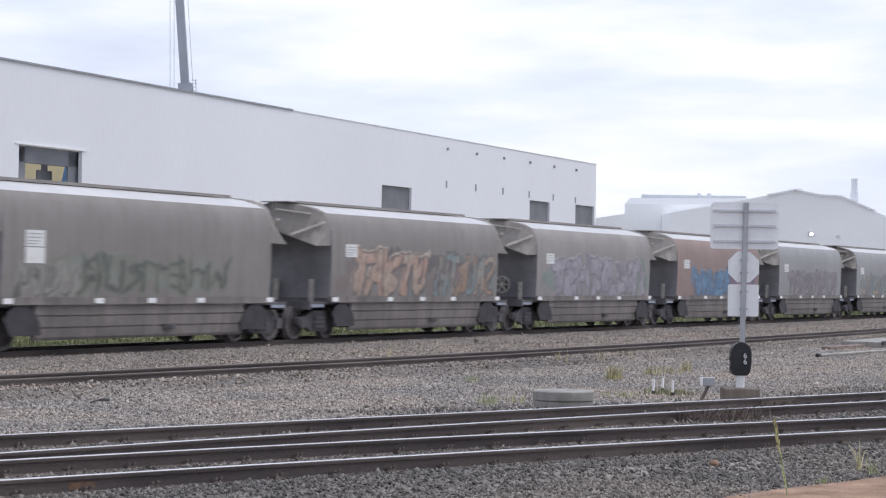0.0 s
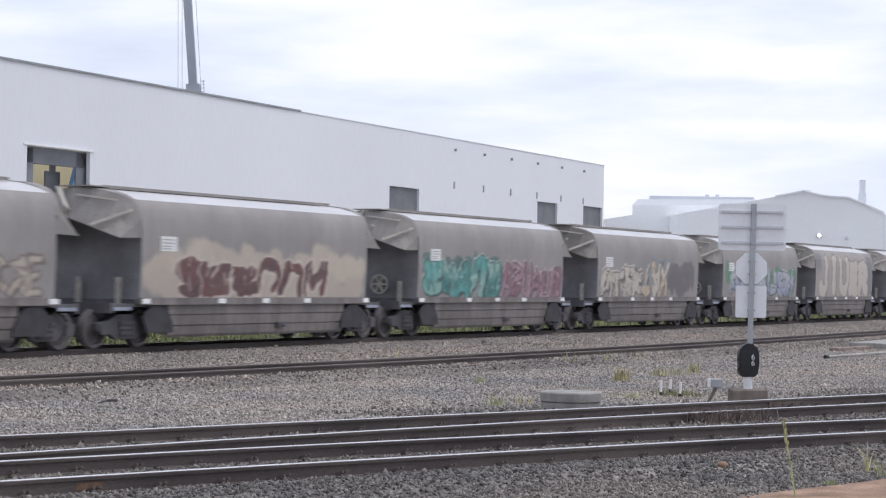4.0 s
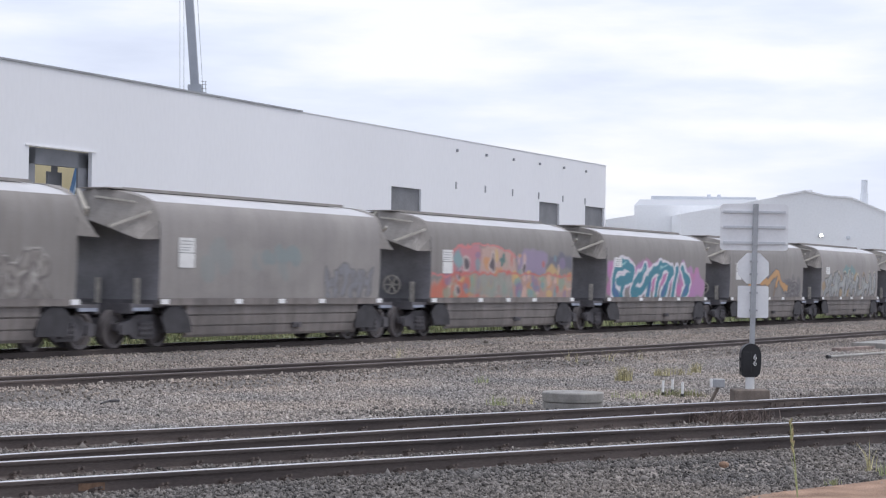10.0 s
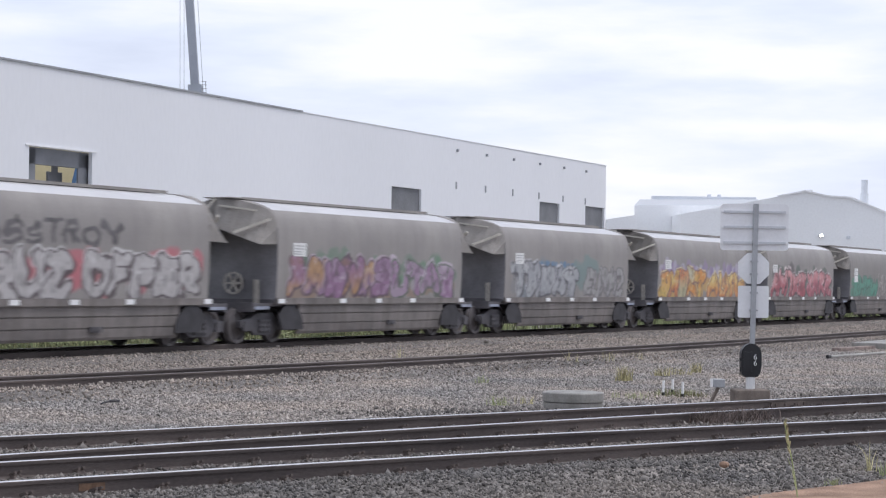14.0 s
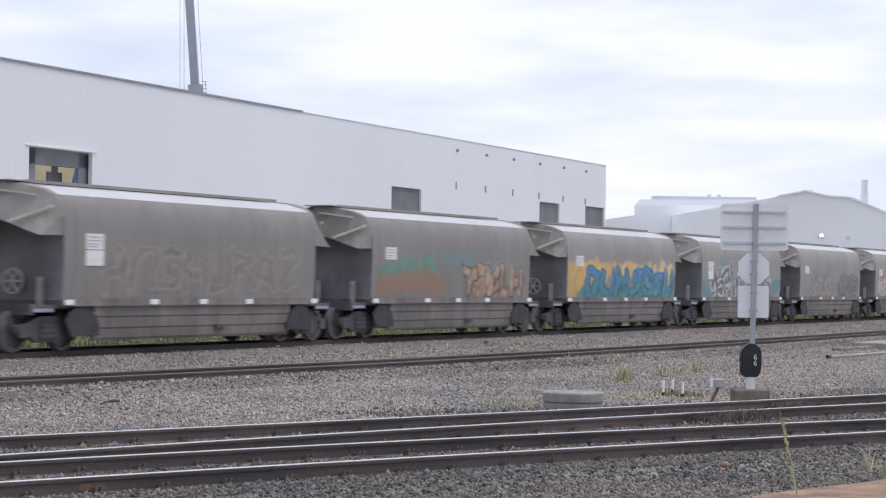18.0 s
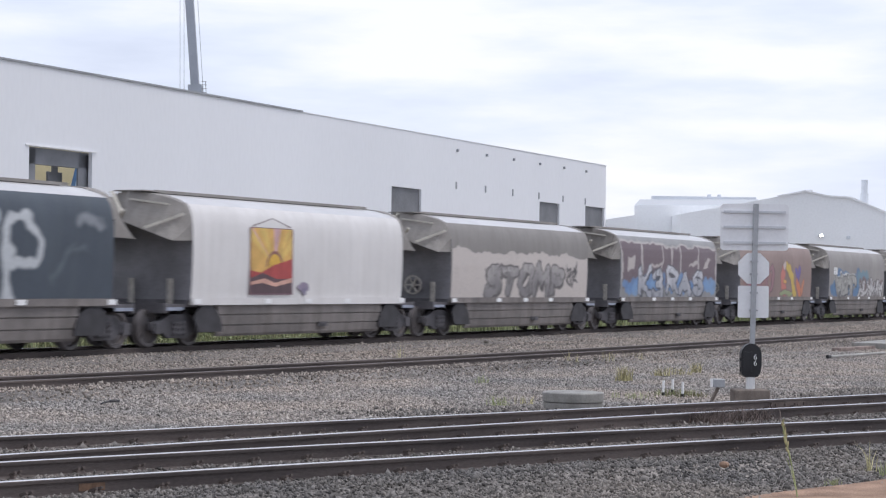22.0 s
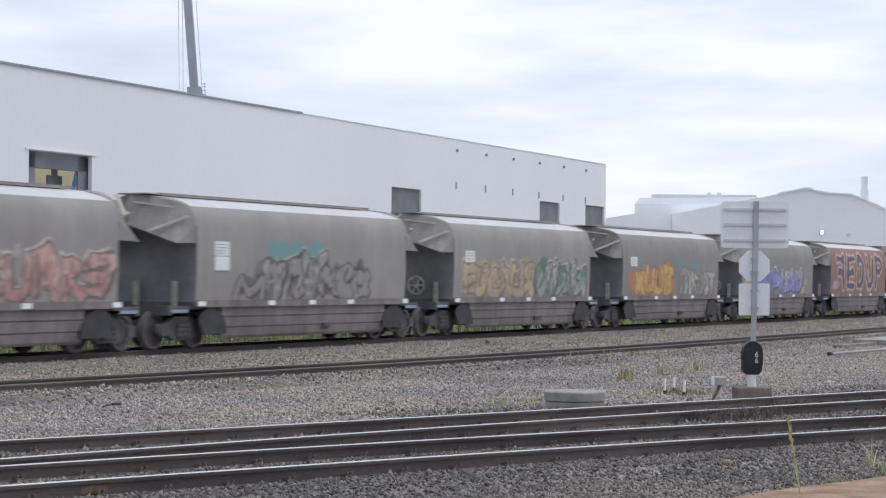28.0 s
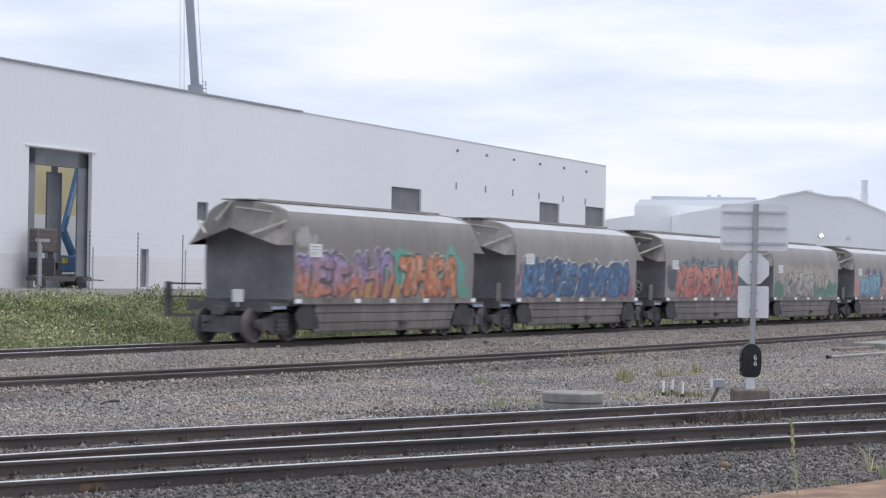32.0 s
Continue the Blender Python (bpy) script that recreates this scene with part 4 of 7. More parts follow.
def loose_shape():
    """A bar pattern the size of a letter, leaning and stretched at random, that spells nothing."""
    form = random.choice(SWEEPS)
    flip, turn, k = random.random() < 0.45, random.random() < 0.25, random.uniform(-0.16, 0.16)
    top, low = random.uniform(0.86, 1.06), random.uniform(-0.02, 0.05)
    out = [[((1 - x if flip else x) + k * (z - 0.5), low + (top - low) * (1 - z if turn else z)) for x, z in pts] for pts in form]
    if random.random() < 0.35:
        x = random.uniform(0.2, 0.8)
        out.append([(x, random.uniform(0.0, 0.3)), (x + random.uniform(-0.3, 0.3), random.uniform(0.75, 1.1))])
    return out


def soft_bends(pts, n=4):
    """The same line with its corners drawn as soft bends."""
    out = []
    for i in range(len(pts) - 1):
        p0, p1, p2, p3 = pts[max(i - 1, 0)], pts[i], pts[i + 1], pts[min(i + 2, len(pts) - 1)]
        for j in range(n):
            t = j / n
            out.append(tuple(0.5 * (2 * p1[k] + (p2[k] - p0[k]) * t + (2 * p0[k] - 5 * p1[k] + 4 * p2[k] - p3[k]) * t * t + (3 * p1[k] - p0[k] - 3 * p2[k] + p3[k]) * t ** 3) for k in (0, 1)))
    return out + [pts[-1]]


class Canvas:
    """Spray paint over one wagon side: a fine sheet that follows the steel, with colour and cover at each node."""
    XS, ZS = np.linspace(-5.48, 5.48, 236), np.linspace(1.2, 3.46, 62)
    X, Z = np.meshgrid(XS, ZS)

    def __init__(self, seed):
        self.dice = np.random.RandomState(seed)
        self.rgb, self.cover = np.zeros(self.X.shape + (3,)) + 140.0, np.zeros(self.X.shape)
        self.owner = np.full(self.X.shape, -1)
        self.soft_noise = self.noise(0.55)
        self.speck = self.noise(0.16)
        # a hand-held can wavers
        self.U = self.X + 0.26 * (self.noise(0.5) - 0.5) + 0.13 * (self.noise(0.21) - 0.5)
        self.W = self.Z + 0.20 * (self.noise(0.5) - 0.5) + 0.12 * (self.noise(0.21) - 0.5)

    def noise(self, cell):
        """Smooth random patches of about the given size, from 0 to 1."""
        nx, nz = int(10.96 / cell) + 3, int(2.26 / cell) + 3
        g = self.dice.rand(nz, nx)
        u, v = (self.X + 5.48) / cell, (self.Z - 1.2) / cell
        i, j = u.astype(int), v.astype(int)
        f, h = u - i, v - j
        f, h = f * f * (3 - 2 * f), h * h * (3 - 2 * h)
        return (g[j, i] * (1 - f) + g[j, i + 1] * f) * (1 - h) + (g[j + 1, i] * (1 - f) + g[j + 1, i + 1] * f) * h

    def lay(self, a, color):
        a = np.clip(a, 0, 1)
        keep = self.cover * (1 - a)
        total = keep + a
        w = np.where(total > 1e-4, a / np.maximum(total, 1e-4), 0)[..., None]
        self.rgb = self.rgb * (1 - w) + np.asarray(color, float) * w
        self.cover = total

    def far(self, lines):
        """Distance from every node to the nearest of the lines."""
        d = np.full(self.X.shape, 9.0)
        flat = [p for pts in lines for p in pts]
        i0, i1 = np.searchsorted(self.XS, [min(p[0] for p in flat) - 0.75, max(p[0] for p in flat) + 0.75])
        X, Z, near = self.U[:, i0:i1], self.W[:, i0:i1], d[:, i0:i1]
        for pts in lines:
            for (ax, az), (bx, bz) in zip(pts, pts[1:]):
                ex, ez = bx - ax, bz - az
                t = np.clip(((X - ax) * ex + (Z - az) * ez) / max(ex * ex + ez * ez, 1e-6), 0, 1)
                np.minimum(near, np.hypot(X - ax - ex * t, Z - az - ez * t), out=near)
        return d

    def stroke(self, pts, w, color, soft=0.035, solid=1.0):
        self.lay(solid * np.clip((w / 2 - self.far([pts])) / soft + 0.5, 0, 1), color)

    def blob(self, x, z, rx, rz, color, soft=0.35, solid=0.85):
        r = np.hypot((self.X - x) / rx, (self.Z - z) / rz) + (self.soft_noise - 0.5) * 0.7 + (self.speck - 0.5) * 0.25
        self.lay(solid * np.clip((1 - r) / soft + 0.5, 0, 1), color)

    def poly(self, pts, color, soft=0.03, solid=1.0):
        inside = np.zeros(self.X.shape, bool)
        for (ax, az), (bx, bz) in zip(pts, pts[1:] + pts[:1]):
            if az != bz:
                inside ^= ((az > self.W) != (bz > self.W)) & (self.U < (bx - ax) * (self.W - az) / (bz - az) + ax)
        d = self.far([pts + pts[:1]])
        self.lay(solid * np.clip(np.where(inside, d, -d) / soft + 0.5, 0, 1), color)

    def done(self, w, label, body, fade_haze=1.0):
        """Hang the painted nodes on the wagon: one sheet for each letter, one for all round them."""
        worn = np.clip(1.14 - 0.34 * self.noise(0.8) * self.noise(0.22), 0, 1)
        a = np.clip(self.cover * worn * fade_haze, 0, 1)
        # a tenth of grey in every colour puts the haze into the paint
        rgb = np.clip(self.rgb * 0.90 + 132 * 0.10, 0, 255) / 255
        rgb = np.where(rgb > 0.04, ((rgb + 0.055) / 1.055) ** 2.4, rgb / 12.92)
        y = np.interp(self.ZS, [z for _, z in HALF], [y for y, _ in HALF]) - 0.006
        nz, nx = a.shape
        verts = np.stack([self.X, np.repeat(y[:, None], nx, 1), self.Z], -1).reshape(-1, 3)
        paint = np.concatenate([rgb.reshape(-1, 3), a.reshape(-1, 1)], 1)
        ids = np.arange(nz * nx).reshape(nz, nx)
        quads = np.stack([ids[:-1, :-1], ids[:-1, 1:], ids[1:, 1:], ids[1:, :-1]], -1).reshape(-1, 4)
        quads = quads[a.reshape(-1)[quads].max(1) > 0.02]
        own = self.owner.reshape(-1)[quads[:, 0]]
        mural = None
        for k in sorted(set(own.tolist())):
            f = quads[own == k]
            used, where = np.unique(f, return_inverse=True)
            ob = raw("letter" if k >= 0 else "mural", verts[used], where.reshape(-1, 4), mural_paint(body))
            at = ob.data.attributes.new("paint", "FLOAT_COLOR", "POINT")
            at.data.foreach_set("color", paint[used].astype(np.float32).ravel())
            if k < 0:
                mural = tagged(ob, label, kind="stuff") or ob
            ob.parent = mural if k >= 0 and mural else w
        return mural


def lettering(cv, x0, x1, z0, z1, shapes, fills, edge, glint=None, weight=0.24, border=0.05, wild=True, count=0):
    """A row of fat, close-set letters: a pale rim above, a dark outline and shade, a two-tone fill with worn specks."""
    n = len(shapes)
    step = (x1 - x0) / n
    z0 = min(z0, 1.24) if z0 < 1.32 else z0
    tall = z1 - z0
    w = 1.2 * weight * min(step * 1.15, tall)
    lean = random.uniform(-0.02, 0.14) if tall < 1.5 else 0.0
    order = list(range(n))
    random.shuffle(order)
    for i in order:
        strokes = shapes[i]
        if not strokes:
            continue
        cx, dz, sc = x0 + step * i, random.uniform(-0.05, 0.05), 1 + random.uniform(-0.1, 0.1)
        wide, off = (1.02, -0.01) if wild else (0.84, 0.08)
        lines = [[(cx + step * (off + wide * px) + lean * pz * tall, z0 + dz + w * 0.4 + (tall - w) * pz * sc) for px, pz in pts] for pts in strokes]
        lines = [soft_bends(q) if wild and len(q) < 8 else q for q in lines]
        d = cv.far(lines) + 0.045 * (cv.soft_noise - 0.5) + 0.03 * (cv.speck - 0.5)
        k = 0 if isinstance(fills, tuple) else i
        col, other = np.array(fills[k % len(fills)], float), np.array(fills[(k + 1) % len(fills)], float)
        if glint:
            rim = cv.far([[(a - 0.03, b + 0.055) for a, b in q] for q in lines])
            cv.lay(0.95 * np.clip((w / 2 + border - rim) / 0.03 + 0.5, 0, 1) * np.clip((cv.soft_noise - 0.22) * 5, 0, 1), glint)
        if edge:
            drop = cv.far([[(a + 0.06, b - 0.05) for a, b in q] for q in lines])
            cv.lay(0.85 * np.clip((w / 2 + border * 0.6 - drop) / 0.04 + 0.5, 0, 1), edge)
            cv.lay(0.96 * np.clip((w / 2 + border - d) / 0.035 + 0.5, 0, 1), edge)
        mix = np.clip(0.5 + 1.6 * ((cv.Z - z0) / tall - 0.5) + 1.0 * (cv.soft_noise - 0.5), 0, 1)[..., None]
        body = np.clip((w / 2 - d) / 0.035 + 0.5, 0, 1)
        cv.lay(body * 0.97, other * (1 - mix) + col * mix)
        if tall > 1.5:
            continue
        cv.lay(0.55 * body * np.clip((cv.speck - 0.64) * 6, 0, 1), col * 0.6 + 235 * 0.4 if glint else other)
        cv.lay(0.5 * body * np.clip((0.32 - cv.speck) * 6, 0, 1), other * 0.62)
        # inner cuts, dabs of the neighbour's colour and dry sparkle at the tops
        for _ in range(3 if wild else 1):
            a, b = cx + step * random.uniform(0.0, 1.0), z0 + tall * random.uniform(0.1, 0.8)
            cut = [(a, b), (a + random.uniform(-0.12, 0.16), b + random.uniform(0.15, 0.4))]
            cv.lay(0.8 * np.clip((random.uniform(0.02, 0.04) - cv.far([cut])) / 0.03 + 0.5, 0, 1), edge or other * 0.6)
        if glint:
            for _ in range(2):
                a, b = cx + step * random.uniform(0.05, 0.95), z0 + tall * random.uniform(0.35, 0.95)
                cv.lay(0.75 * np.clip((0.03 - cv.far([[(a, b), (a + random.uniform(-0.04, 0.2), b + random.uniform(-0.05, 0.12))]])) / 0.03 + 0.5, 0, 1), glint)
    # each letter's own stretch of the sheet
    for i in range(n):
        if shapes[i]:
            cv.owner[(cv.X >= x0 + step * i) & (cv.X < x0 + step * (i + 1)) & (cv.Z > z0 - 0.1) & (cv.Z < z1 + 0.12)] = count + i
    return count + n


def cloud(cv, x0, x1, z0, z1, cols, n=14, size=0.4):
    for i in range(n):
        x = x0 + (x1 - x0) * (i + 0.5) / n + random.uniform(-0.1, 0.1)
        cv.blob(x, random.uniform(z0, z1), size * random.uniform(0.7, 1.4), size * random.uniform(0.6, 1.2), random.choice(cols))


STEELS = {"": ("", (0.315, 0.295, 0.2835), 0.54, 0.10, 0.5, 22, 0.05, 0.24, (0.20, 0.185, 0.17)),
          "red": ("red_oxide_wagon_paint", (0.28, 0.15, 0.118), 0.55, 0.12, 0.6, 22, 0.05, 0.35, (0.17, 0.10, 0.085)),
          "white": ("white_wagon_paint", (0.72, 0.70, 0.69), 0.5, 0.06, 0.6, 22, 0.04, 0.25, (0.5, 0.47, 0.45)),
          "teal": ("dark_teal_wagon_paint", (0.072, 0.088, 0.112), 0.55, 0.12, 0.6, 22, 0.05, 0.3, (0.10, 0.12, 0.13)),
          "rose": ("faded_rose_wagon_paint", (0.30, 0.22, 0.20), 0.55, 0.12, 0.6, 22, 0.05, 0.35, (0.20, 0.16, 0.145)),
          "brown": ("brown_grey_wagon_paint", (0.255, 0.237, 0.224), 0.5, 0.10, 0.5, 22, 0.05, 0.4, (0.16, 0.145, 0.13)),
          "blue": ("bluish_grey_wagon_paint", (0.30, 0.30, 0.305), 0.5, 0.10, 0.5, 22, 0.05, 0.3, (0.2, 0.19, 0.185))}


def steel(key, name=""):
    nm, color, rough, vary, scale, fine, bump, stain, stain_color = STEELS[key]
    return mat(name or nm, color, rough, vary, scale, fine, bump, stain=stain, stain_color=stain_color)


BODIES = {k: steel(k) for k in STEELS if k}
MURALS = {}


def mural_paint(key):
    """Spray paint as the sheet's own colour, thinning out to the wagon's paint, rubbed in fine specks."""
    if key not in MURALS:
        m = steel(key, "spray_paint")
        nt = m.node_tree
        base = nt.nodes["Principled BSDF"].inputs["Base Color"]
        under = base.links[0].from_socket
        at = nt.nodes.new("ShaderNodeAttribute")
        at.attribute_name = "paint"
        tc, nz, rp = nt.nodes.new("ShaderNodeTexCoord"), nt.nodes.new("ShaderNodeTexNoise"), nt.nodes.new("ShaderNodeMapRange")
        nz.inputs["Scale"].default_value, nz.inputs["Detail"].default_value = 14, 5
        rp.inputs["From Min"].default_value, rp.inputs["From Max"].default_value = 0.3, 0.6
        rp.inputs["To Min"].default_value = 0.82
        nt.links.new(tc.outputs["Object"], nz.inputs["Vector"])
        nt.links.new(nz.outputs["Fac"], rp.inputs[0])
        mul = nt.nodes.new("ShaderNodeMath")
        mul.operation = "MULTIPLY"
        nt.links.new(at.outputs["Alpha"], mul.inputs[0])
        nt.links.new(rp.outputs[0], mul.inputs[1])
        mx = nt.nodes.new("ShaderNodeMix")
        mx.data_type = "RGBA"
        nt.links.new(mul.outputs[0], mx.inputs[0])
        nt.links.new(under, mx.inputs[6])
        nt.links.new(at.outputs["Color"], mx.inputs[7])
        nt.links.new(mx.outputs[2], base)
        MURALS[key] = m
    return MURALS[key]


def word(s):
    return [GLYPH.get(c, []) for c in s]


def knots(n):
    return [loose_shape() for _ in range(n)]


# wagon number: label, body colour, backgrounds, rows of lettering
# a background: x0, x1, z0, z1, colours, count, size; a row: x0, x1, z0, z1, shapes, fills, edge, glint, weight
ART = {
    -7: ("faded teal graffiti", "", [(-4, 4, 1.5, 1.9, [(96, 128, 132), (120, 116, 112)], 10, 0.4)], [(-3.8, 3.8, 1.3, 2.2, knots(9), [(120, 140, 146)], (80, 84, 92), None, 0.2)]),
    -6: ("faded brown graffiti", "blue", [(-4, 4, 1.5, 1.9, [(126, 118, 110)], 8, 0.4)], [(-3.8, 4.2, 1.3, 2.2, knots(9), [(150, 140, 132), (116, 128, 132)], (84, 80, 84), None, 0.2)]),
    -5: ("faded teal and orange lettering", "blue", [(-4.5, 0, 1.4, 2.1, [(86, 118, 124), (100, 96, 100)], 9, 0.4), (0, 4.6, 1.6, 2.3, [(176, 148, 104), (110, 116, 118)], 9, 0.35)], [(-4.4, 4.6, 1.3, 2.3, knots(10), [(108, 136, 140), (176, 150, 112), (116, 112, 118)], (82, 84, 92), None, 0.2)]),
    -4: ("brown and lilac lettering with tall spikes", "blue", [(-4.2, 4.6, 1.4, 2.2, [(112, 102, 104), (126, 114, 116)], 12, 0.45)], [(-3.8, 4.6, 1.3, 2.4, knots(10), [(152, 140, 148), (108, 100, 106)], (86, 76, 84), None, 0.2)]),
    -3: ("bright blue lettering and purple patches", "rose", [(-3.6, 1.2, 1.4, 2.2, [(64, 128, 168), (84, 104, 128)], 10, 0.45), (1.4, 4.8, 1.5, 2.3, [(118, 92, 132), (104, 96, 112)], 8, 0.45)], [(-3.4, 1.4, 1.3, 2.35, knots(5), [(60, 132, 180)], (52, 74, 98), (140, 170, 190), 0.26), (1.5, 5, 1.3, 2.2, knots(4), [(128, 104, 140)], (80, 66, 92), None, 0.24)]),
    -2: ("silver-lilac bubble lettering edged in teal", "", [(-5, 5, 1.35, 1.9, [(126, 142, 140), (104, 130, 122)], 14, 0.4), (3.6, 5.2, 1.4, 2.4, [(96, 132, 112)], 4, 0.4)], [(-4.2, 4.9, 1.28, 2.6, knots(8), [(160, 156, 170), (150, 146, 158)], (98, 92, 104), (190, 186, 196), 0.26)]),
    -1: ("cream-pink lettering on dark and teal clouds", "brown", [(-4.6, 5.1, 1.9, 2.45, [(84, 80, 82), (92, 110, 110)], 12, 0.35), (-5, 5.2, 1.4, 1.9, [(118, 134, 132), (128, 112, 110)], 12, 0.42)], [(-4.3, 0.3, 1.28, 2.55, knots(5), [(196, 156, 134), (188, 166, 146)], (92, 78, 82), (214, 196, 178), 0.22), (1.0, 5.1, 1.3, 2.5, knots(6), [(168, 132, 106), (120, 146, 150), (176, 158, 140)], (86, 76, 80), None, 0.2)]),
    0: ("dark thin-lined tags over a pale green haze", "brown", [(-3.6, 2.8, 1.6, 2.1, [(132, 142, 130), (124, 126, 116)], 12, 0.4)], [(-5.0, -2.6, 1.3, 1.95, knots(5), [(96, 94, 92)], (160, 158, 150), None, 0.10), (-2.9, 3.4, 1.35, 2.2, knots(7), [(74, 82, 74)], (118, 124, 112), None, 0.11)]),
    1: ("huge cream block lettering the height of the side", "", [], [(-5.0, 4.5, 1.24, 3.3, word("JIUER"), [(206, 194, 182)], (100, 95, 98), None, 0.26)]),
    2: ("lavender lettering on a green haze", "", [(-5, 5.2, 1.5, 2.3, [(74, 136, 96), (88, 132, 102)], 16, 0.42), (-5.2, -4.2, 2.2, 2.5, [(96, 140, 108)], 3, 0.3)], [(-4.7, 5.0, 1.28, 2.35, knots(7), ((186, 190, 200), (150, 156, 180)), (62, 72, 74), (226, 230, 234), 0.24)]),
    3: ("cream lettering beside dark painted-out patches", "", [(-4.9, 1.6, 1.3, 2.0, [(158, 146, 134), (138, 136, 132)], 10, 0.4), (1.9, 5.0, 1.5, 2.3, [(104, 98, 102)], 10, 0.5), (0.9, 1.7, 1.9, 2.4, [(96, 150, 178)], 4, 0.26)], [(-5.1, -1.0, 1.28, 2.35, knots(4), [(212, 200, 184), (198, 188, 176)], (84, 76, 76), (226, 218, 206), 0.24), (-0.9, 1.8, 1.28, 2.6, knots(2) + word("X"), [(214, 202, 186), (204, 178, 150)], (92, 96, 102), (120, 166, 188), 0.24)]),
    4: ("teal lettering and purple-pink lettering", "", [(-5.2, 0.3, 1.9, 2.4, [(62, 100, 98), (72, 112, 110)], 10, 0.36), (0.3, 5.3, 1.35, 2.0, [(132, 104, 118), (142, 118, 130)], 10, 0.42)], [(-5.2, 0.2, 1.28, 2.4, knots(5), [(70, 158, 152), (150, 190, 178), (54, 130, 126)], (46, 78, 78), (186, 214, 202), 0.3), (0.3, 5.3, 1.3, 2.3, knots(6), [(150, 104, 118), (168, 136, 148)], (92, 62, 76), (206, 186, 178), 0.18)]),
    5: ("dark red angular lettering on a cream cloud", "", [(-5, 5.2, 1.5, 2.45, [(196, 182, 166), (204, 190, 172)], 20, 0.55), (-5, 5.2, 1.35, 1.6, [(190, 178, 164)], 14, 0.4)], [(-4.0, 3.2, 1.25, 2.2, knots(6), [(104, 58, 56), (88, 56, 58)], (214, 202, 188), None, 0.28)]),
    6: ("ghostly pale green scrawl and cream tag lettering", "", [(-3.4, 1.4, 2.0, 2.8, [(158, 150, 132), (146, 144, 134)], 9, 0.4), (-4.4, 2.2, 1.4, 2.0, [(132, 142, 132), (142, 140, 138)], 10, 0.42)], [(-3.6, 1.6, 1.35, 2.2, knots(5), [(150, 158, 150)], (128, 132, 126), None, 0.2), (1.6, 5.1, 1.28, 2.2, knots(6), [(196, 184, 168)], (112, 98, 94), None, 0.16)]),
    7: ("pale cyan lettering beside grey outlined letters", "brown", [(-5.0, 0.2, 1.35, 2.1, [(112, 150, 162), (128, 142, 150)], 10, 0.45), (-3.0, 0, 2.1, 2.5, [(150, 96, 92)], 3, 0.3)], [(-4.9, 0.3, 1.28, 2.35, knots(6), [(168, 196, 204), (132, 166, 182)], (78, 88, 102), (206, 216, 220), 0.2), (0.6, 5.0, 1.3, 2.4, knots(4), ((142, 134, 130), (118, 112, 110)), (60, 56, 58), (202, 194, 184), 0.26)]),
    8: ("blue mural edged in cream with an orange corner", "brown", [], []),
    9: ("silver bubble lettering with orange tips", "", [(-5.2, 4.9, 1.3, 2.2, [(156, 132, 104), (146, 142, 138), (172, 142, 100)], 14, 0.42), (-1.4, 0.8, 2.3, 2.6, [(112, 148, 150)], 5, 0.3)], [(-5.0, 4.9, 1.27, 2.45, knots(8), [(164, 168, 168), (150, 154, 156)], (62, 60, 62), (206, 196, 176), 0.24)]),
    10: ("rusty orange ragged lettering with grey ends", "brown", [(2.4, 4.9, 1.35, 1.9, [(92, 90, 96), (104, 100, 104)], 8, 0.4)], [(2.8, 5.0, 1.28, 1.9, knots(3), [(108, 104, 108)], (70, 68, 74), (140, 134, 132), 0.2)]),
    11: ("vivid teal lettering edged white on hot pink", "brown", [(-5.3, 4.6, 1.4, 2.3, [(206, 112, 172), (200, 122, 178), (190, 132, 190)], 34, 0.42), (4.2, 5.2, 1.35, 1.9, [(190, 132, 184)], 6, 0.36)], []),
    12: ("patchwork mural in pink, lilac, teal and orange with round eyes", "brown", [(-4.8, 5.3, 1.3, 1.6, [(196, 150, 130), (176, 160, 140), (206, 126, 110)], 12, 0.35)], [(-2.3, 0.4, 1.35, 1.85, knots(3), [(150, 152, 150), (122, 128, 126)], (110, 112, 108), None, 0.2)]),
    13: ("rubbed-out ghosts of old graffiti and a small dark tag", "", [(-4.6, 1.6, 1.7, 2.4, [(158, 154, 150), (150, 148, 142), (138, 150, 150)], 9, 0.4), (-0.8, 0.9, 2.2, 2.4, [(118, 146, 150)], 3, 0.35)], [(2.4, 5.0, 1.3, 2.05, knots(4), [(120, 128, 144)], (62, 62, 74), None, 0.2)]),
    14: ("sea-green lettering beside grey outlined letters", "brown", [(-5.1, -0.2, 1.35, 2.0, [(74, 142, 118), (86, 128, 112)], 12, 0.42)], [(-4.9, 0.0, 1.28, 2.15, knots(4), [(70, 152, 128), (88, 148, 128)], (54, 92, 82), None, 0.28), (0.2, 4.6, 1.3, 2.3, knots(5), [(152, 146, 140)], (104, 98, 98), (196, 190, 184), 0.16)]),
    15: ("pink and red lettering with white glints on charcoal", "", [(-4.8, 5.0, 1.6, 2.4, [(82, 76, 78), (92, 86, 88), (84, 98, 90)], 22, 0.42)], [(-5.0, 0.4, 1.27, 2.45, knots(5), ((216, 148, 150), (176, 78, 92)), (66, 44, 52), (236, 222, 220), 0.26), (0.8, 5.0, 1.27, 2.45, knots(4), ((214, 140, 144), (178, 88, 104)), (66, 44, 52), (236, 222, 220), 0.26)]),
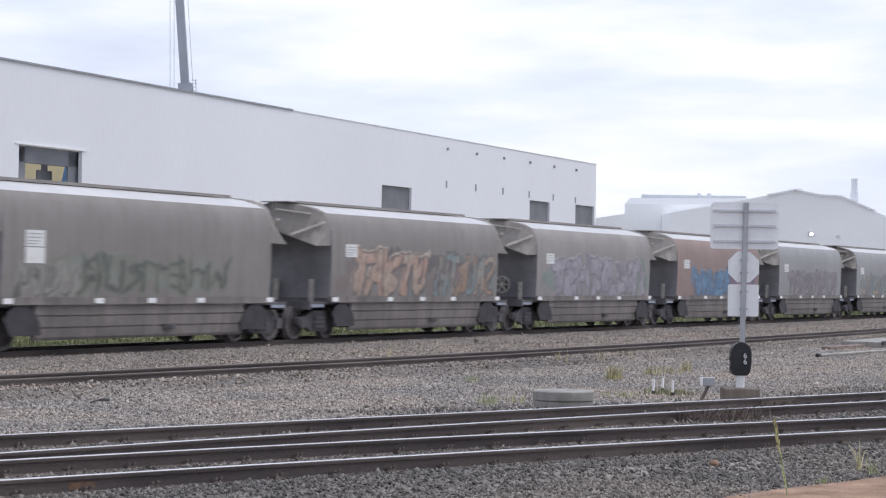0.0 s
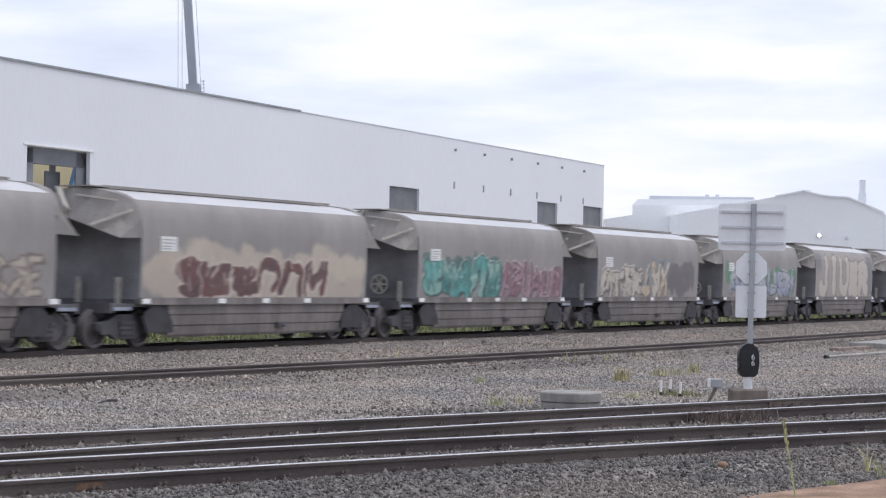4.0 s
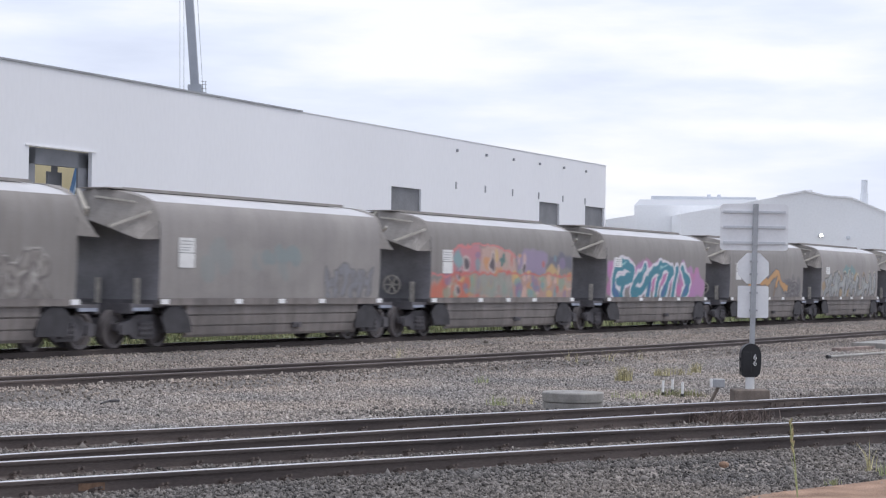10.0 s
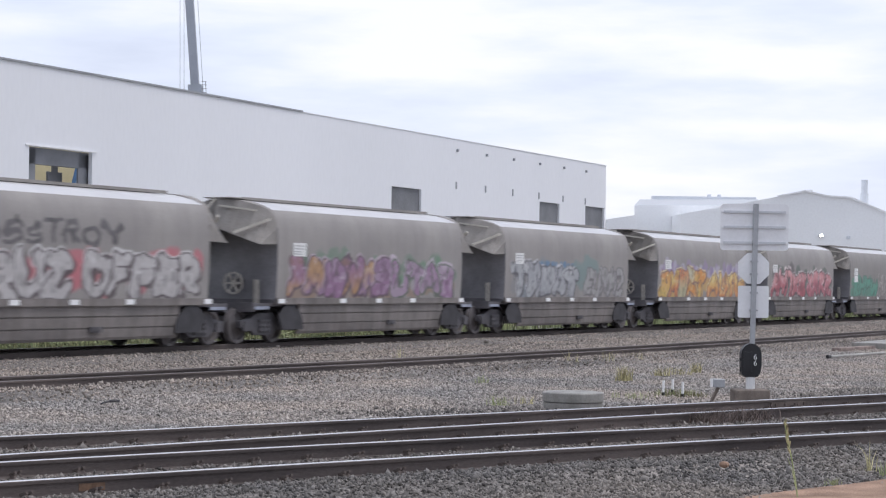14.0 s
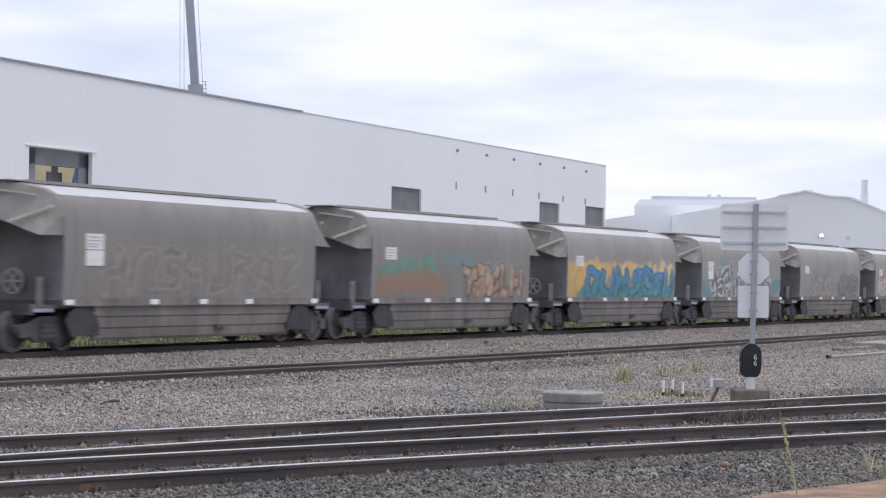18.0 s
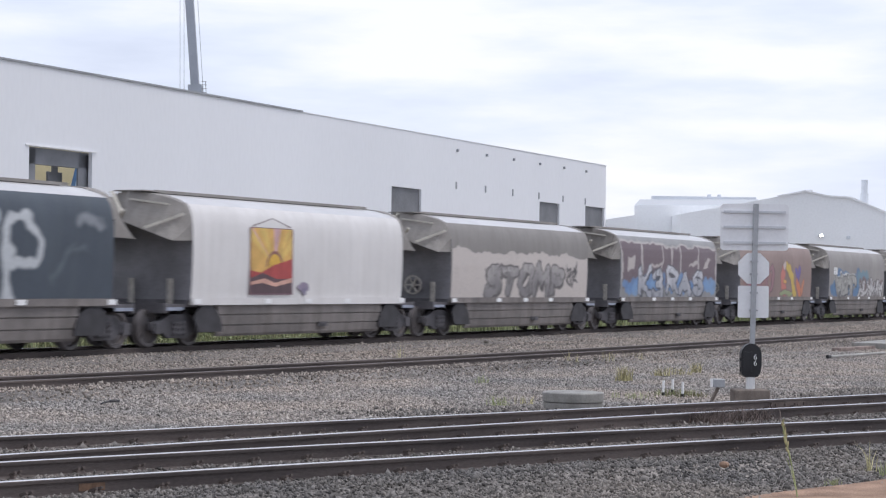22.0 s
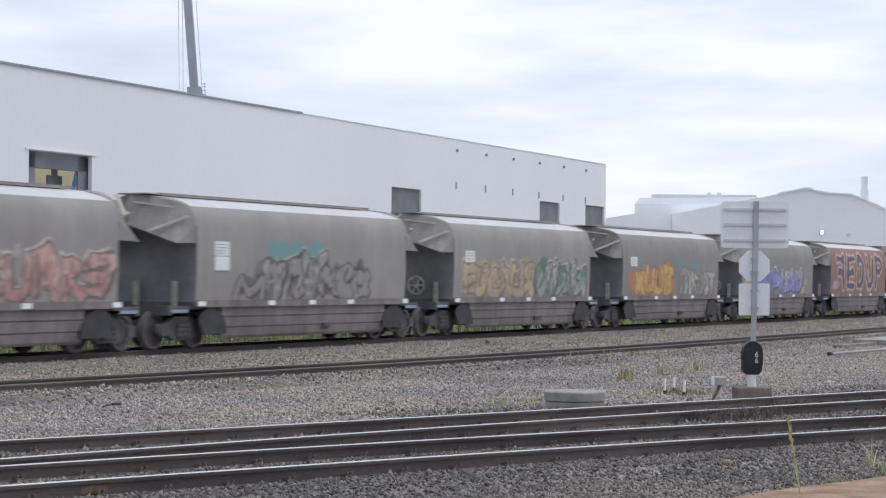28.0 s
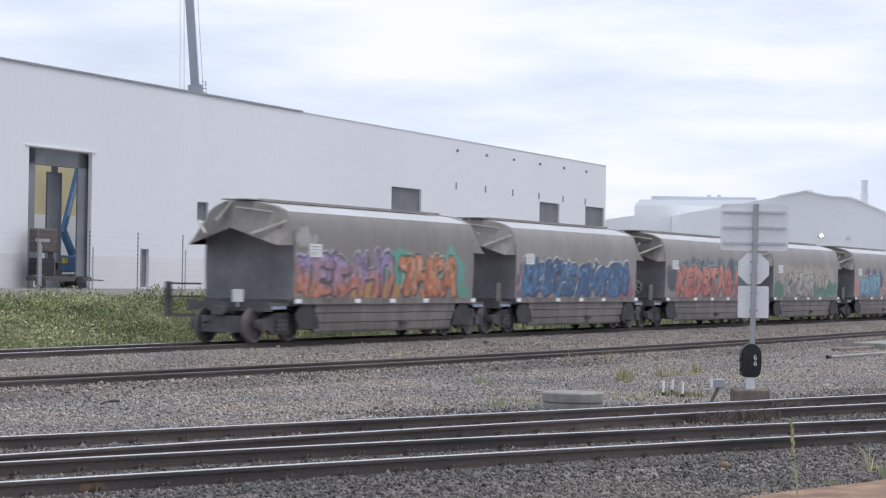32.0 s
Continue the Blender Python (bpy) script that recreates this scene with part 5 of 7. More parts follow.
    16: ("orange-yellow lettering with lilac tops", "", [(-5.3, 5.2, 2.1, 2.5, [(142, 126, 166), (156, 138, 172), (186, 178, 198)], 22, 0.32), (-5.3, 5.2, 1.3, 1.8, [(206, 146, 84), (200, 160, 96)], 16, 0.42)], [(-5.3, -0.1, 1.24, 2.35, knots(5), [(226, 150, 66), (222, 188, 96), (216, 128, 72), (196, 190, 150)], (120, 84, 84), (240, 222, 170), 0.3), (0.6, 5.2, 1.24, 2.3, knots(4), ((238, 206, 118), (216, 136, 72)), (124, 92, 92), (242, 224, 170), 0.28)]),
    17: ("silver-blue outlined lettering, a blue stripe above", "", [(-4.8, 0.6, 1.4, 2.2, [(128, 138, 146), (140, 140, 142)], 10, 0.42), (-3.6, 0.4, 2.3, 2.36, [(92, 132, 168)], 8, 0.14), (0.2, 2.2, 1.9, 2.5, [(120, 142, 140)], 4, 0.5)], [(-4.9, 0.5, 1.28, 2.35, knots(5), [(178, 180, 184), (166, 168, 174)], (76, 76, 84), (210, 210, 214), 0.26), (1.2, 5.0, 1.3, 2.3, knots(5), [(168, 166, 166)], (104, 100, 104), None, 0.22)]),
    18: ("purple and orange lettering edged in green", "", [(-4.8, 4.8, 1.6, 2.35, [(96, 138, 108), (110, 134, 116)], 14, 0.4), (-5, 5, 1.3, 1.5, [(150, 126, 110)], 12, 0.3)], [(-4.9, 0.8, 1.28, 2.35, knots(6), [(152, 110, 148), (184, 140, 96), (150, 118, 150)], (82, 62, 76), (196, 176, 190), 0.26), (0.9, 4.9, 1.28, 2.3, knots(4), [(156, 116, 154), (172, 150, 172)], (84, 96, 84), (206, 190, 206), 0.26)]),
    19: ("two silver words edged in red, a grey tag above", "", [(-5, 5.2, 1.4, 2.2, [(196, 108, 118), (186, 104, 110)], 20, 0.4)], [(-5.0, -0.1, 1.27, 2.2, word("SERUZ"), [(196, 192, 192)], (72, 62, 66), (222, 220, 220), 0.26), (0.4, 5.0, 1.27, 2.25, word("OFFER"), [(194, 190, 190)], (72, 62, 66), (222, 220, 220), 0.24), (-3.2, 1.8, 2.35, 2.95, word("DSSTROY"), [(92, 88, 92)], None, None, 0.2)]),
    20: ("pink and teal faded letters beside dark ghosts", "", [(-3.9, 0.2, 1.4, 2.4, [(164, 132, 126), (112, 152, 150), (150, 136, 132)], 10, 0.42), (1.2, 5.0, 1.4, 2.1, [(112, 104, 104), (128, 122, 120)], 9, 0.42)], [(-3.8, 0.2, 1.28, 2.4, knots(4), [(178, 144, 134), (134, 164, 160)], (112, 96, 96), None, 0.24), (1.3, 5.0, 1.28, 2.3, knots(5), [(140, 132, 132)], (84, 76, 80), None, 0.18)]),
    21: ("tangled white outlined lettering on teal", "", [(-5.3, 5.3, 1.3, 1.75, [(86, 142, 152), (98, 150, 158)], 18, 0.4), (-3, 1.6, 1.8, 2.6, [(98, 146, 154), (112, 150, 156)], 9, 0.4)], [(-4.2, 3.6, 1.3, 2.55, knots(7), [(120, 112, 116), (104, 98, 104)], (226, 224, 226), None, 0.13), (-4.6, 4.4, 1.26, 2.0, knots(9), [(206, 204, 204)], (74, 70, 74), None, 0.16)]),
    22: ("sky-blue lettering on yellow clouds", "", [(-5.3, 5.3, 1.9, 2.35, [(226, 186, 104), (222, 178, 98), (230, 204, 146)], 30, 0.36), (-5.3, -3.6, 1.3, 2.3, [(222, 180, 100), (206, 160, 92)], 10, 0.42), (-4.4, 5.2, 1.25, 1.45, [(64, 138, 128), (80, 146, 132)], 22, 0.32)], [(-3.9, 0.4, 1.26, 2.35, word("DUM"), ((54, 136, 196), (56, 140, 158)), (34, 66, 104), None, 0.26), (0.7, 5.2, 1.26, 2.3, knots(4), ((58, 132, 196), (60, 148, 158)), (34, 66, 104), (110, 176, 206), 0.25)]),
    23: ("green and brick-orange remnants and beige lettering", "brown", [(-5, -1.4, 1.9, 2.25, [(96, 140, 122), (110, 146, 130)], 8, 0.36), (-5, -1, 1.35, 1.75, [(160, 116, 92), (150, 120, 102)], 9, 0.36), (-1, 1, 2.2, 2.5, [(118, 138, 142)], 3, 0.4)], [(0.4, 4.9, 1.28, 2.3, knots(5), ((200, 168, 138), (176, 136, 110)), (70, 64, 66), (128, 172, 164), 0.24)]),
    24: ("almost rubbed-out pale letter outlines", "brown", [], [(-4.2, 4.6, 1.4, 2.45, knots(8), [(128, 120, 113)], (168, 160, 150), None, 0.13)]),
    25: ("grey letters on blue beside a white chrome word", "", [(-5.1, 0.2, 1.35, 2.4, [(70, 124, 174), (84, 132, 170), (62, 106, 156)], 16, 0.45), (0, 2, 2.2, 2.4, [(104, 140, 158)], 3, 0.4), (0.4, 5.2, 1.6, 2.1, [(120, 92, 94)], 8, 0.3)], [(-4.5, -0.6, 1.3, 2.4, knots(3), [(172, 170, 164), (150, 148, 144)], (54, 58, 66), (222, 220, 214), 0.3), (0.2, 5.3, 1.26, 2.1, knots(6), [(214, 212, 212)], (70, 62, 66), None, 0.22)]),
    26: ("rose-painted side, dark pink swirls and a yellow, orange and purple burst", "rose", [(-5, -0.8, 1.4, 2.2, [(158, 114, 116), (150, 112, 108)], 8, 0.4)], []),
    27: ("dark plum block panel letters over white and blue lettering", "blue", [], [(-3.7, 3.9, 1.25, 2.3, word("K3RAS"), ((222, 222, 228), (176, 178, 188)), (52, 56, 68), None, 0.21)]),
    28: ("grey block letters on a broad cream-white painted band", "brown", [], [(-3.2, 3.4, 1.27, 2.4, word("STOMP"), ((186, 180, 178), (132, 128, 130)), (66, 62, 64), None, 0.25), (3.6, 4.5, 1.6, 2.3, knots(2), [(84, 80, 82)], None, None, 0.2)]),
    29: ("clean and white, with a sunrise picture panel", "white", [], []),
    30: ("painted dark teal, with huge hand-painted pale letters", "teal", [], []),
    31: ("peach block letters and lilac letters", "brown", [(-5, -0.3, 1.4, 2.2, [(176, 132, 104), (132, 108, 96)], 10, 0.4), (0, 5, 1.7, 2.3, [(176, 160, 112), (160, 146, 118)], 12, 0.32)], [(-5.0, -0.4, 1.25, 2.45, knots(5), ((214, 166, 132), (196, 138, 106)), (52, 44, 48), (224, 204, 180), 0.28), (-0.2, 5.0, 1.26, 2.2, knots(5), ((164, 152, 190), (148, 136, 170)), (84, 72, 92), (206, 196, 200), 0.28)]),
    32: ("beige and dark two-word lettering with brown edges", "", [(-5.0, 5.2, 1.3, 2.0, [(150, 128, 108), (128, 110, 98)], 18, 0.32)], [(-4.9, -0.6, 1.25, 2.4, knots(4), [(56, 50, 50), (190, 164, 136), (66, 58, 56)], (206, 190, 166), None, 0.17), (-0.2, 5.1, 1.25, 2.4, word("HELLO"), ((48, 44, 44), (84, 66, 58)), (208, 194, 170), None, 0.2)]),
    33: ("painted red oxide, with huge dark letters edged in pale orange", "red", [(-5, -4.1, 1.4, 1.7, [(176, 150, 172), (190, 172, 186)], 4, 0.2)], []),
    34: ("periwinkle lettering on yellow with white glints", "brown", [(-5.3, -3.0, 1.25, 1.6, [(214, 184, 70), (206, 174, 66)], 8, 0.3), (-3.2, 4.4, 1.4, 2.2, [(214, 190, 84), (196, 176, 110)], 14, 0.3), (-5, -4.4, 2.4, 2.9, [(112, 106, 108)], 3, 0.4)], [(-3.8, 0.2, 1.27, 2.4, knots(3), ((140, 144, 206), (128, 132, 190)), (58, 56, 84), (230, 230, 238), 0.34), (0.3, 3.6, 1.27, 2.3, knots(3), ((156, 158, 210), (128, 132, 190)), (58, 56, 84), (230, 230, 238), 0.34)]),
    35: ("orange lettering beside white and grey tag letters", "brown", [(-4.6, 0.0, 1.35, 2.3, [(206, 150, 74), (196, 134, 76), (190, 110, 90)], 12, 0.42), (0.2, 3, 2.2, 2.6, [(118, 136, 134)], 4, 0.4)], [(-4.2, -0.2, 1.3, 2.4, knots(4), [(214, 164, 82), (220, 178, 100)], (146, 96, 66), None, 0.28), (0.8, 5.0, 1.28, 2.2, knots(6), [(166, 158, 148), (158, 166, 140), (206, 200, 192)], (104, 96, 92), None, 0.2)]),
    36: ("sand-yellow lettering beside dark green lettering", "", [(-5, 0.6, 1.4, 2.2, [(176, 154, 116), (160, 146, 124)], 12, 0.42), (0.6, 4.4, 1.4, 2.3, [(74, 104, 84), (88, 100, 92)], 12, 0.45)], [(-4.9, 0.6, 1.28, 2.35, knots(6), [(196, 176, 134), (178, 160, 130)], (106, 94, 92), (214, 204, 180), 0.24), (0.8, 5.1, 1.28, 2.35, knots(5), [(86, 124, 92), (180, 176, 176)], (64, 66, 66), (206, 206, 206), 0.24)]),
    37: ("grey lettering with thick charcoal edges and a teal puff", "", [(-3.4, 2.8, 1.3, 2.0, [(92, 88, 90), (104, 100, 100)], 14, 0.36), (-2.2, 0.6, 2.4, 2.6, [(104, 156, 156)], 5, 0.28)], [(-3.8, -2.3, 1.26, 1.9, knots(1), [(150, 148, 146)], (56, 52, 54), None, 0.3), (-2.4, 0.6, 1.26, 2.45, knots(3), [(158, 156, 154), (136, 134, 132)], (52, 48, 50), (186, 184, 180), 0.3), (0.6, 3.2, 1.26, 2.1, knots(3), [(152, 150, 148)], (56, 52, 54), None, 0.28)]),
    38: ("pale blue letters on navy and red beside pink letters", "", [(-5.4, -4.2, 1.4, 2.2, [(196, 140, 134), (186, 126, 122)], 5, 0.36), (-4.2, 0.2, 1.5, 2.5, [(64, 74, 104), (150, 70, 78), (62, 84, 116)], 16, 0.42)], [(-4.4, -0.4, 1.25, 2.4, knots(4), ((128, 178, 198), (108, 158, 186)), (50, 58, 88), (172, 204, 214), 0.32), (0.4, 5.2, 1.26, 2.35, knots(5), ((206, 160, 150), (190, 142, 134)), (104, 84, 82), (222, 204, 196), 0.2)]),
    39: ("grey-cream lettering with charcoal edges on a cream cloud", "", [(-4.2, 4.6, 1.9, 2.5, [(178, 166, 152), (168, 158, 146)], 26, 0.42), (-5.2, -4.0, 1.3, 1.7, [(84, 122, 108)], 5, 0.36), (1.2, 5.2, 1.3, 1.7, [(74, 124, 112), (86, 132, 118)], 12, 0.36)], [(-3.6, 1.3, 1.25, 2.35, word("KYZER"), ((190, 184, 172), (160, 156, 148)), (54, 50, 52), (212, 206, 196), 0.24), (1.9, 3.8, 1.65, 2.25, word("RIP"), [(200, 194, 180)], (54, 52, 54), None, 0.22)]),
    40: ("red-orange lettering on navy puffs", "", [(-5.0, 4.4, 1.9, 2.6, [(58, 66, 82), (72, 96, 108), (84, 116, 124)], 16, 0.38), (3.4, 4.8, 1.4, 2.0, [(80, 92, 102)], 6, 0.4), (-5.2, -4.2, 1.4, 2.2, [(72, 76, 86)], 5, 0.4)], [(-4.2, 3.8, 1.24, 2.5, word("KEDSTAG!"), ((214, 132, 112), (190, 96, 90)), (60, 48, 58), (128, 184, 190), 0.27)]),
    41: ("dense blue lettering with white glints and magenta corner", "", [(-5.0, 3.6, 1.35, 2.3, [(56, 92, 132), (66, 104, 140), (110, 74, 98)], 22, 0.45), (-5.4, -4.6, 1.3, 2.2, [(120, 76, 104)], 4, 0.3), (3.2, 5.2, 1.3, 1.8, [(142, 74, 112), (150, 92, 122)], 6, 0.4)], [(-4.9, -0.6, 1.24, 2.5, knots(5), [(52, 104, 158), (72, 122, 166), (44, 82, 130)], (34, 46, 74), (222, 222, 212), 0.3), (-0.2, 4.6, 1.24, 2.45, knots(5), [(56, 106, 158), (46, 88, 136)], (34, 46, 74), (222, 222, 212), 0.3)]),
    42: ("lilac and salmon lettering beside orange and teal lettering", "brown", [(-5.3, 0.4, 1.3, 1.6, [(206, 150, 72), (196, 140, 80)], 14, 0.32), (-0.2, 1.0, 1.8, 2.4, [(92, 170, 148)], 6, 0.36), (3.2, 4.6, 1.8, 2.5, [(96, 166, 156), (112, 178, 170)], 7, 0.36), (4.2, 5.2, 1.3, 1.7, [(98, 160, 140)], 3, 0.36), (-5.2, -4.4, 2.4, 3.0, [(176, 172, 172)], 4, 0.3)], [(-5.4, 0.0, 1.24, 2.5, knots(6), ((158, 140, 192), (212, 128, 96)), (70, 58, 76), (206, 198, 220), 0.24), (0.5, 4.2, 1.24, 2.5, knots(4), ((222, 148, 102), (200, 112, 72)), (64, 48, 48), (238, 216, 196), 0.27)]),
}


def picture_panel(w):
    """A sunrise picture in bands of colour, edged dark, with a hanging cord."""
    lay = Layer(0.006)
    x0, x1, z0, z1 = -2.88, -0.82, 1.33, 3.02
    def quad(a, b, c, d, col):
        lay.poly([(a, c), (b, c), (b, d), (a, d)], col)
    quad(x0 - 0.05, x1 + 0.05, z0 - 0.04, z1 + 0.04, (120, 84, 96))
    quad(x0, x1, z0, z1, (232, 180, 92))
    cx, cz = (x0 + x1) / 2 + 0.15, 2.02
    for i in range(7):
        a0, a1 = radians(15 + i * 22), radians(26 + i * 22)
        pts = [(cx, cz), (cx + 1.9 * math.cos(a0), cz + 1.9 * math.sin(a0)), (cx + 1.9 * math.cos(a1), cz + 1.9 * math.sin(a1))]
        lay.poly([(min(x1, max(x0, x)), min(z1, z)) for x, z in pts], (226, 178, 178) if i % 2 else (240, 200, 104))
    lay.poly(arc(cx, cz, 0.42, 0.42, 0, 180, 12), (150, 96, 84))
    lay.poly(arc(cx, cz, 0.34, 0.34, 0, 180, 12), (240, 186, 66))
    lay.poly([(x0, z0), (x1, z0), (x1, 2.24), (x0 + 1.1, 2.06), (x0 + 0.5, 1.86), (x0, 1.92)], (178, 62, 60))
    lay.poly([(x0, z0), (x1, z0), (x1, 1.72), (x0 + 1.3, 1.70), (x0 + 0.6, 1.86), (x0, 1.72)], (84, 60, 66))
    lay.poly([(x0, 1.62), (x0 + 0.7, 1.72), (x0 + 1.2, 1.60), (x1, 1.74), (x1, 1.62), (x0 + 1.2, 1.50), (x0 + 0.6, 1.60), (x0, 1.54)][::-1], (226, 170, 150))
    lay.stroke([(x0 + 0.1, z1 + 0.05), ((x0 + x1) / 2, z1 + 0.27), (x1 - 0.1, z1 + 0.05)], 0.03, (120, 100, 104))
    m = lay.done("picture_panel", w, "sunrise picture in yellow, red and maroon")
    lay = Layer(0.006)
    lay.blob(-0.2, 1.5, 0.3, 0.12, (150, 136, 160))
    lay.blob(-0.15, 1.38, 0.12, 0.1, (128, 118, 146))
    lay.done("tag_mark", w, "small lilac paint mark")


def ribbons(cv, lines, *layers):
    """The same free-hand lines in coat after coat of (width, colour)."""
    for wide, tone in layers:
        for q in lines:
            cv.stroke(soft_bends(q), wide, tone, 0.05)


def free_hand(cv, n):
    """Pieces that no row of letters would give."""
    if n == 1:
        cv.poly([(-5.4, 1.15), (-5.4, 2.3), (-4.5, 2.4), (-4.2, 3.4), (4.3, 3.4), (4.6, 1.15)], (176, 164, 154), 0.2, 0.6)
        cv.poly([(-5.5, 2.5), (-4.7, 2.5), (-4.4, 3.4), (-5.5, 3.4)], (112, 112, 120), 0.2, 0.6)
        cv.poly([(4.5, 1.3), (5.4, 1.3), (5.4, 3.3), (4.2, 3.3)], (112, 112, 124), 0.2, 0.7)
    if n == 8:
        cv.poly([(-5.2, 1.9), (-3.6, 2.0), (-3.3, 1.5), (-4.9, 1.4)], (152, 112, 88), 0.3, 0.6)
        cv.poly([(2.0, 1.9), (3.4, 2.1), (5.0, 1.9), (5.3, 1.3), (2.0, 1.2)], (82, 112, 138), 0.2, 0.75)
        cv.poly([(-3.5, 2.2), (-2.8, 2.3), (-2.1, 2.05), (-1.3, 2.15), (0, 2.2), (0.9, 2.1), (2.1, 2.15), (2.2, 1.5), (2.4, 1.2), (-3.2, 1.2)], (88, 122, 146), 0.05)
        ribbons(cv, [[(-3.55, 2.0), (-3.4, 2.28), (-2.8, 2.35), (-2.1, 2.1), (-1.6, 2.3), (-1.2, 2.15), (0, 2.25), (0.9, 2.15), (2.0, 2.3), (2.2, 2.1)]], (0.10, (74, 66, 70)), (0.06, (214, 202, 186)))
        ribbons(cv, [[(1.1, 1.5), (1.7, 1.45), (2.1, 1.75)], [(-3.7, 2.1), (-3.5, 1.6), (-3.1, 1.4)]], (0.13, (190, 132, 104)))
        ribbons(cv, [[(-2.6, 1.9), (-2.2, 1.7), (-1.8, 1.95)], [(-1.0, 1.4), (-0.8, 1.9)], [(0.2, 1.7), (0.6, 1.95), (0.7, 1.5)]], (0.05, (48, 76, 104)))
    if n == 10:
        cv.poly([(-3.4, 1.4), (-2.2, 2.0), (-1.8, 1.5)], (168, 104, 76), 0.3, 0.7)
        lines = [[(-3.1, 1.5), (-2.0, 2.25), (-1.6, 1.8), (-1.2, 2.35), (-0.6, 2.0)], [(-0.5, 1.8), (0.6, 2.2), (1.5, 2.3), (1.2, 1.7)], [(1.6, 2.1), (2.2, 1.7), (2.9, 1.6)], [(-2.8, 1.7), (-1.0, 1.85), (0.2, 2.0)]]
        ribbons(cv, lines, (0.46, (112, 120, 134)), (0.38, (92, 76, 72)), (0.30, (204, 152, 92)))
        ribbons(cv, [[(-2.4, 1.3), (-2.0, 1.7)], [(-0.4, 1.25), (0.0, 1.75)], [(0.9, 1.25), (1.0, 1.6)]], (0.26, (128, 102, 84)))
    if n == 11:
        ends = [[(-4.5, 2.43), (-4.85, 1.86), (-4.75, 1.4), (-4.3, 1.22)], [(-4.4, 2.45), (-3.65, 2.42), (-2.85, 2.2)], [(-4.4, 1.8), (-3.65, 1.86), (-2.95, 1.92)], [(-3.75, 1.8), (-3.95, 1.25)],
                [(-1.5, 2.38), (-2.35, 1.8), (-2.85, 1.4)], [(-2.7, 1.27), (-2.0, 1.4), (-1.3, 1.8)], [(-1.15, 1.25), (-1.0, 2.1), (0.3, 2.4), (1.1, 2.3)], [(0.08, 2.2), (-0.3, 1.3)],
                [(1.4, 2.24), (0.9, 1.66), (0.5, 1.25)], [(1.95, 2.3), (1.7, 1.25)], [(2.6, 2.3), (3.45, 1.75), (2.8, 1.22)]]
        ribbons(cv, ends, (0.62, (232, 228, 236)), (0.36, (36, 128, 150)))
        ribbons(cv, [[(-4.8, 1.6), (-4.7, 1.4), (-4.3, 1.24)], [(-1.1, 1.3), (-1.08, 1.7)], [(0.7, 1.5), (0.5, 1.27)], [(3.3, 1.6), (2.9, 1.27)]], (0.24, (58, 104, 158)))
        ribbons(cv, [[(-4.4, 2.5), (-3.6, 2.48)], [(0.0, 2.4), (0.8, 2.4)], [(-1.9, 2.1), (-1.6, 2.35)]], (0.06, (170, 214, 220)))
    if n == 26:
        swirl = [[(-3.7, 2.2), (-4.0, 2.8), (-4.6, 2.85), (-4.95, 2.4), (-4.6, 1.9), (-3.9, 1.75)], [(-4.8, 1.3), (-4.2, 1.7), (-3.4, 1.9)], [(-3.4, 1.25), (-3.2, 1.8), (-2.7, 1.9), (-2.5, 1.5), (-2.9, 1.25)],
                 [(-2.9, 2.1), (-2.7, 2.45), (-2.3, 2.6), (-2.0, 2.3), (-2.4, 1.9)], [(-1.9, 1.3), (-1.5, 2.2), (-0.9, 2.6), (-0.7, 2.0), (-1.2, 1.35)]]
        ribbons(cv, swirl, (0.34, (104, 78, 84)), (0.24, (156, 114, 124)))
        ribbons(cv, [swirl[3]], (0.18, (112, 132, 140)))
        for q, wide, tone in (([(0.9, 2.3), (0.8, 1.8), (1.2, 1.4)], 0.62, (206, 120, 108)), ([(1.5, 2.7), (2.1, 2.3), (2.6, 1.7), (2.9, 1.3)], 0.42, (214, 184, 84)), ([(3.2, 1.9), (3.6, 1.4)], 0.5, (214, 126, 88)), ([(4.2, 1.9), (3.9, 1.5)], 0.3, (206, 132, 96)),
                              ([(3.0, 2.4), (3.3, 2.2), (3.6, 2.45)], 0.34, (108, 96, 166)), ([(1.0, 2.6), (1.2, 2.75)], 0.3, (206, 190, 186)), ([(0.4, 1.35), (1.6, 1.3), (2.4, 1.35)], 0.22, (150, 166, 120)), ([(1.0, 1.9), (1.3, 1.85)], 0.28, (224, 168, 80))):
            ribbons(cv, [q], (wide + 0.08, (124, 88, 96)), (wide, tone))


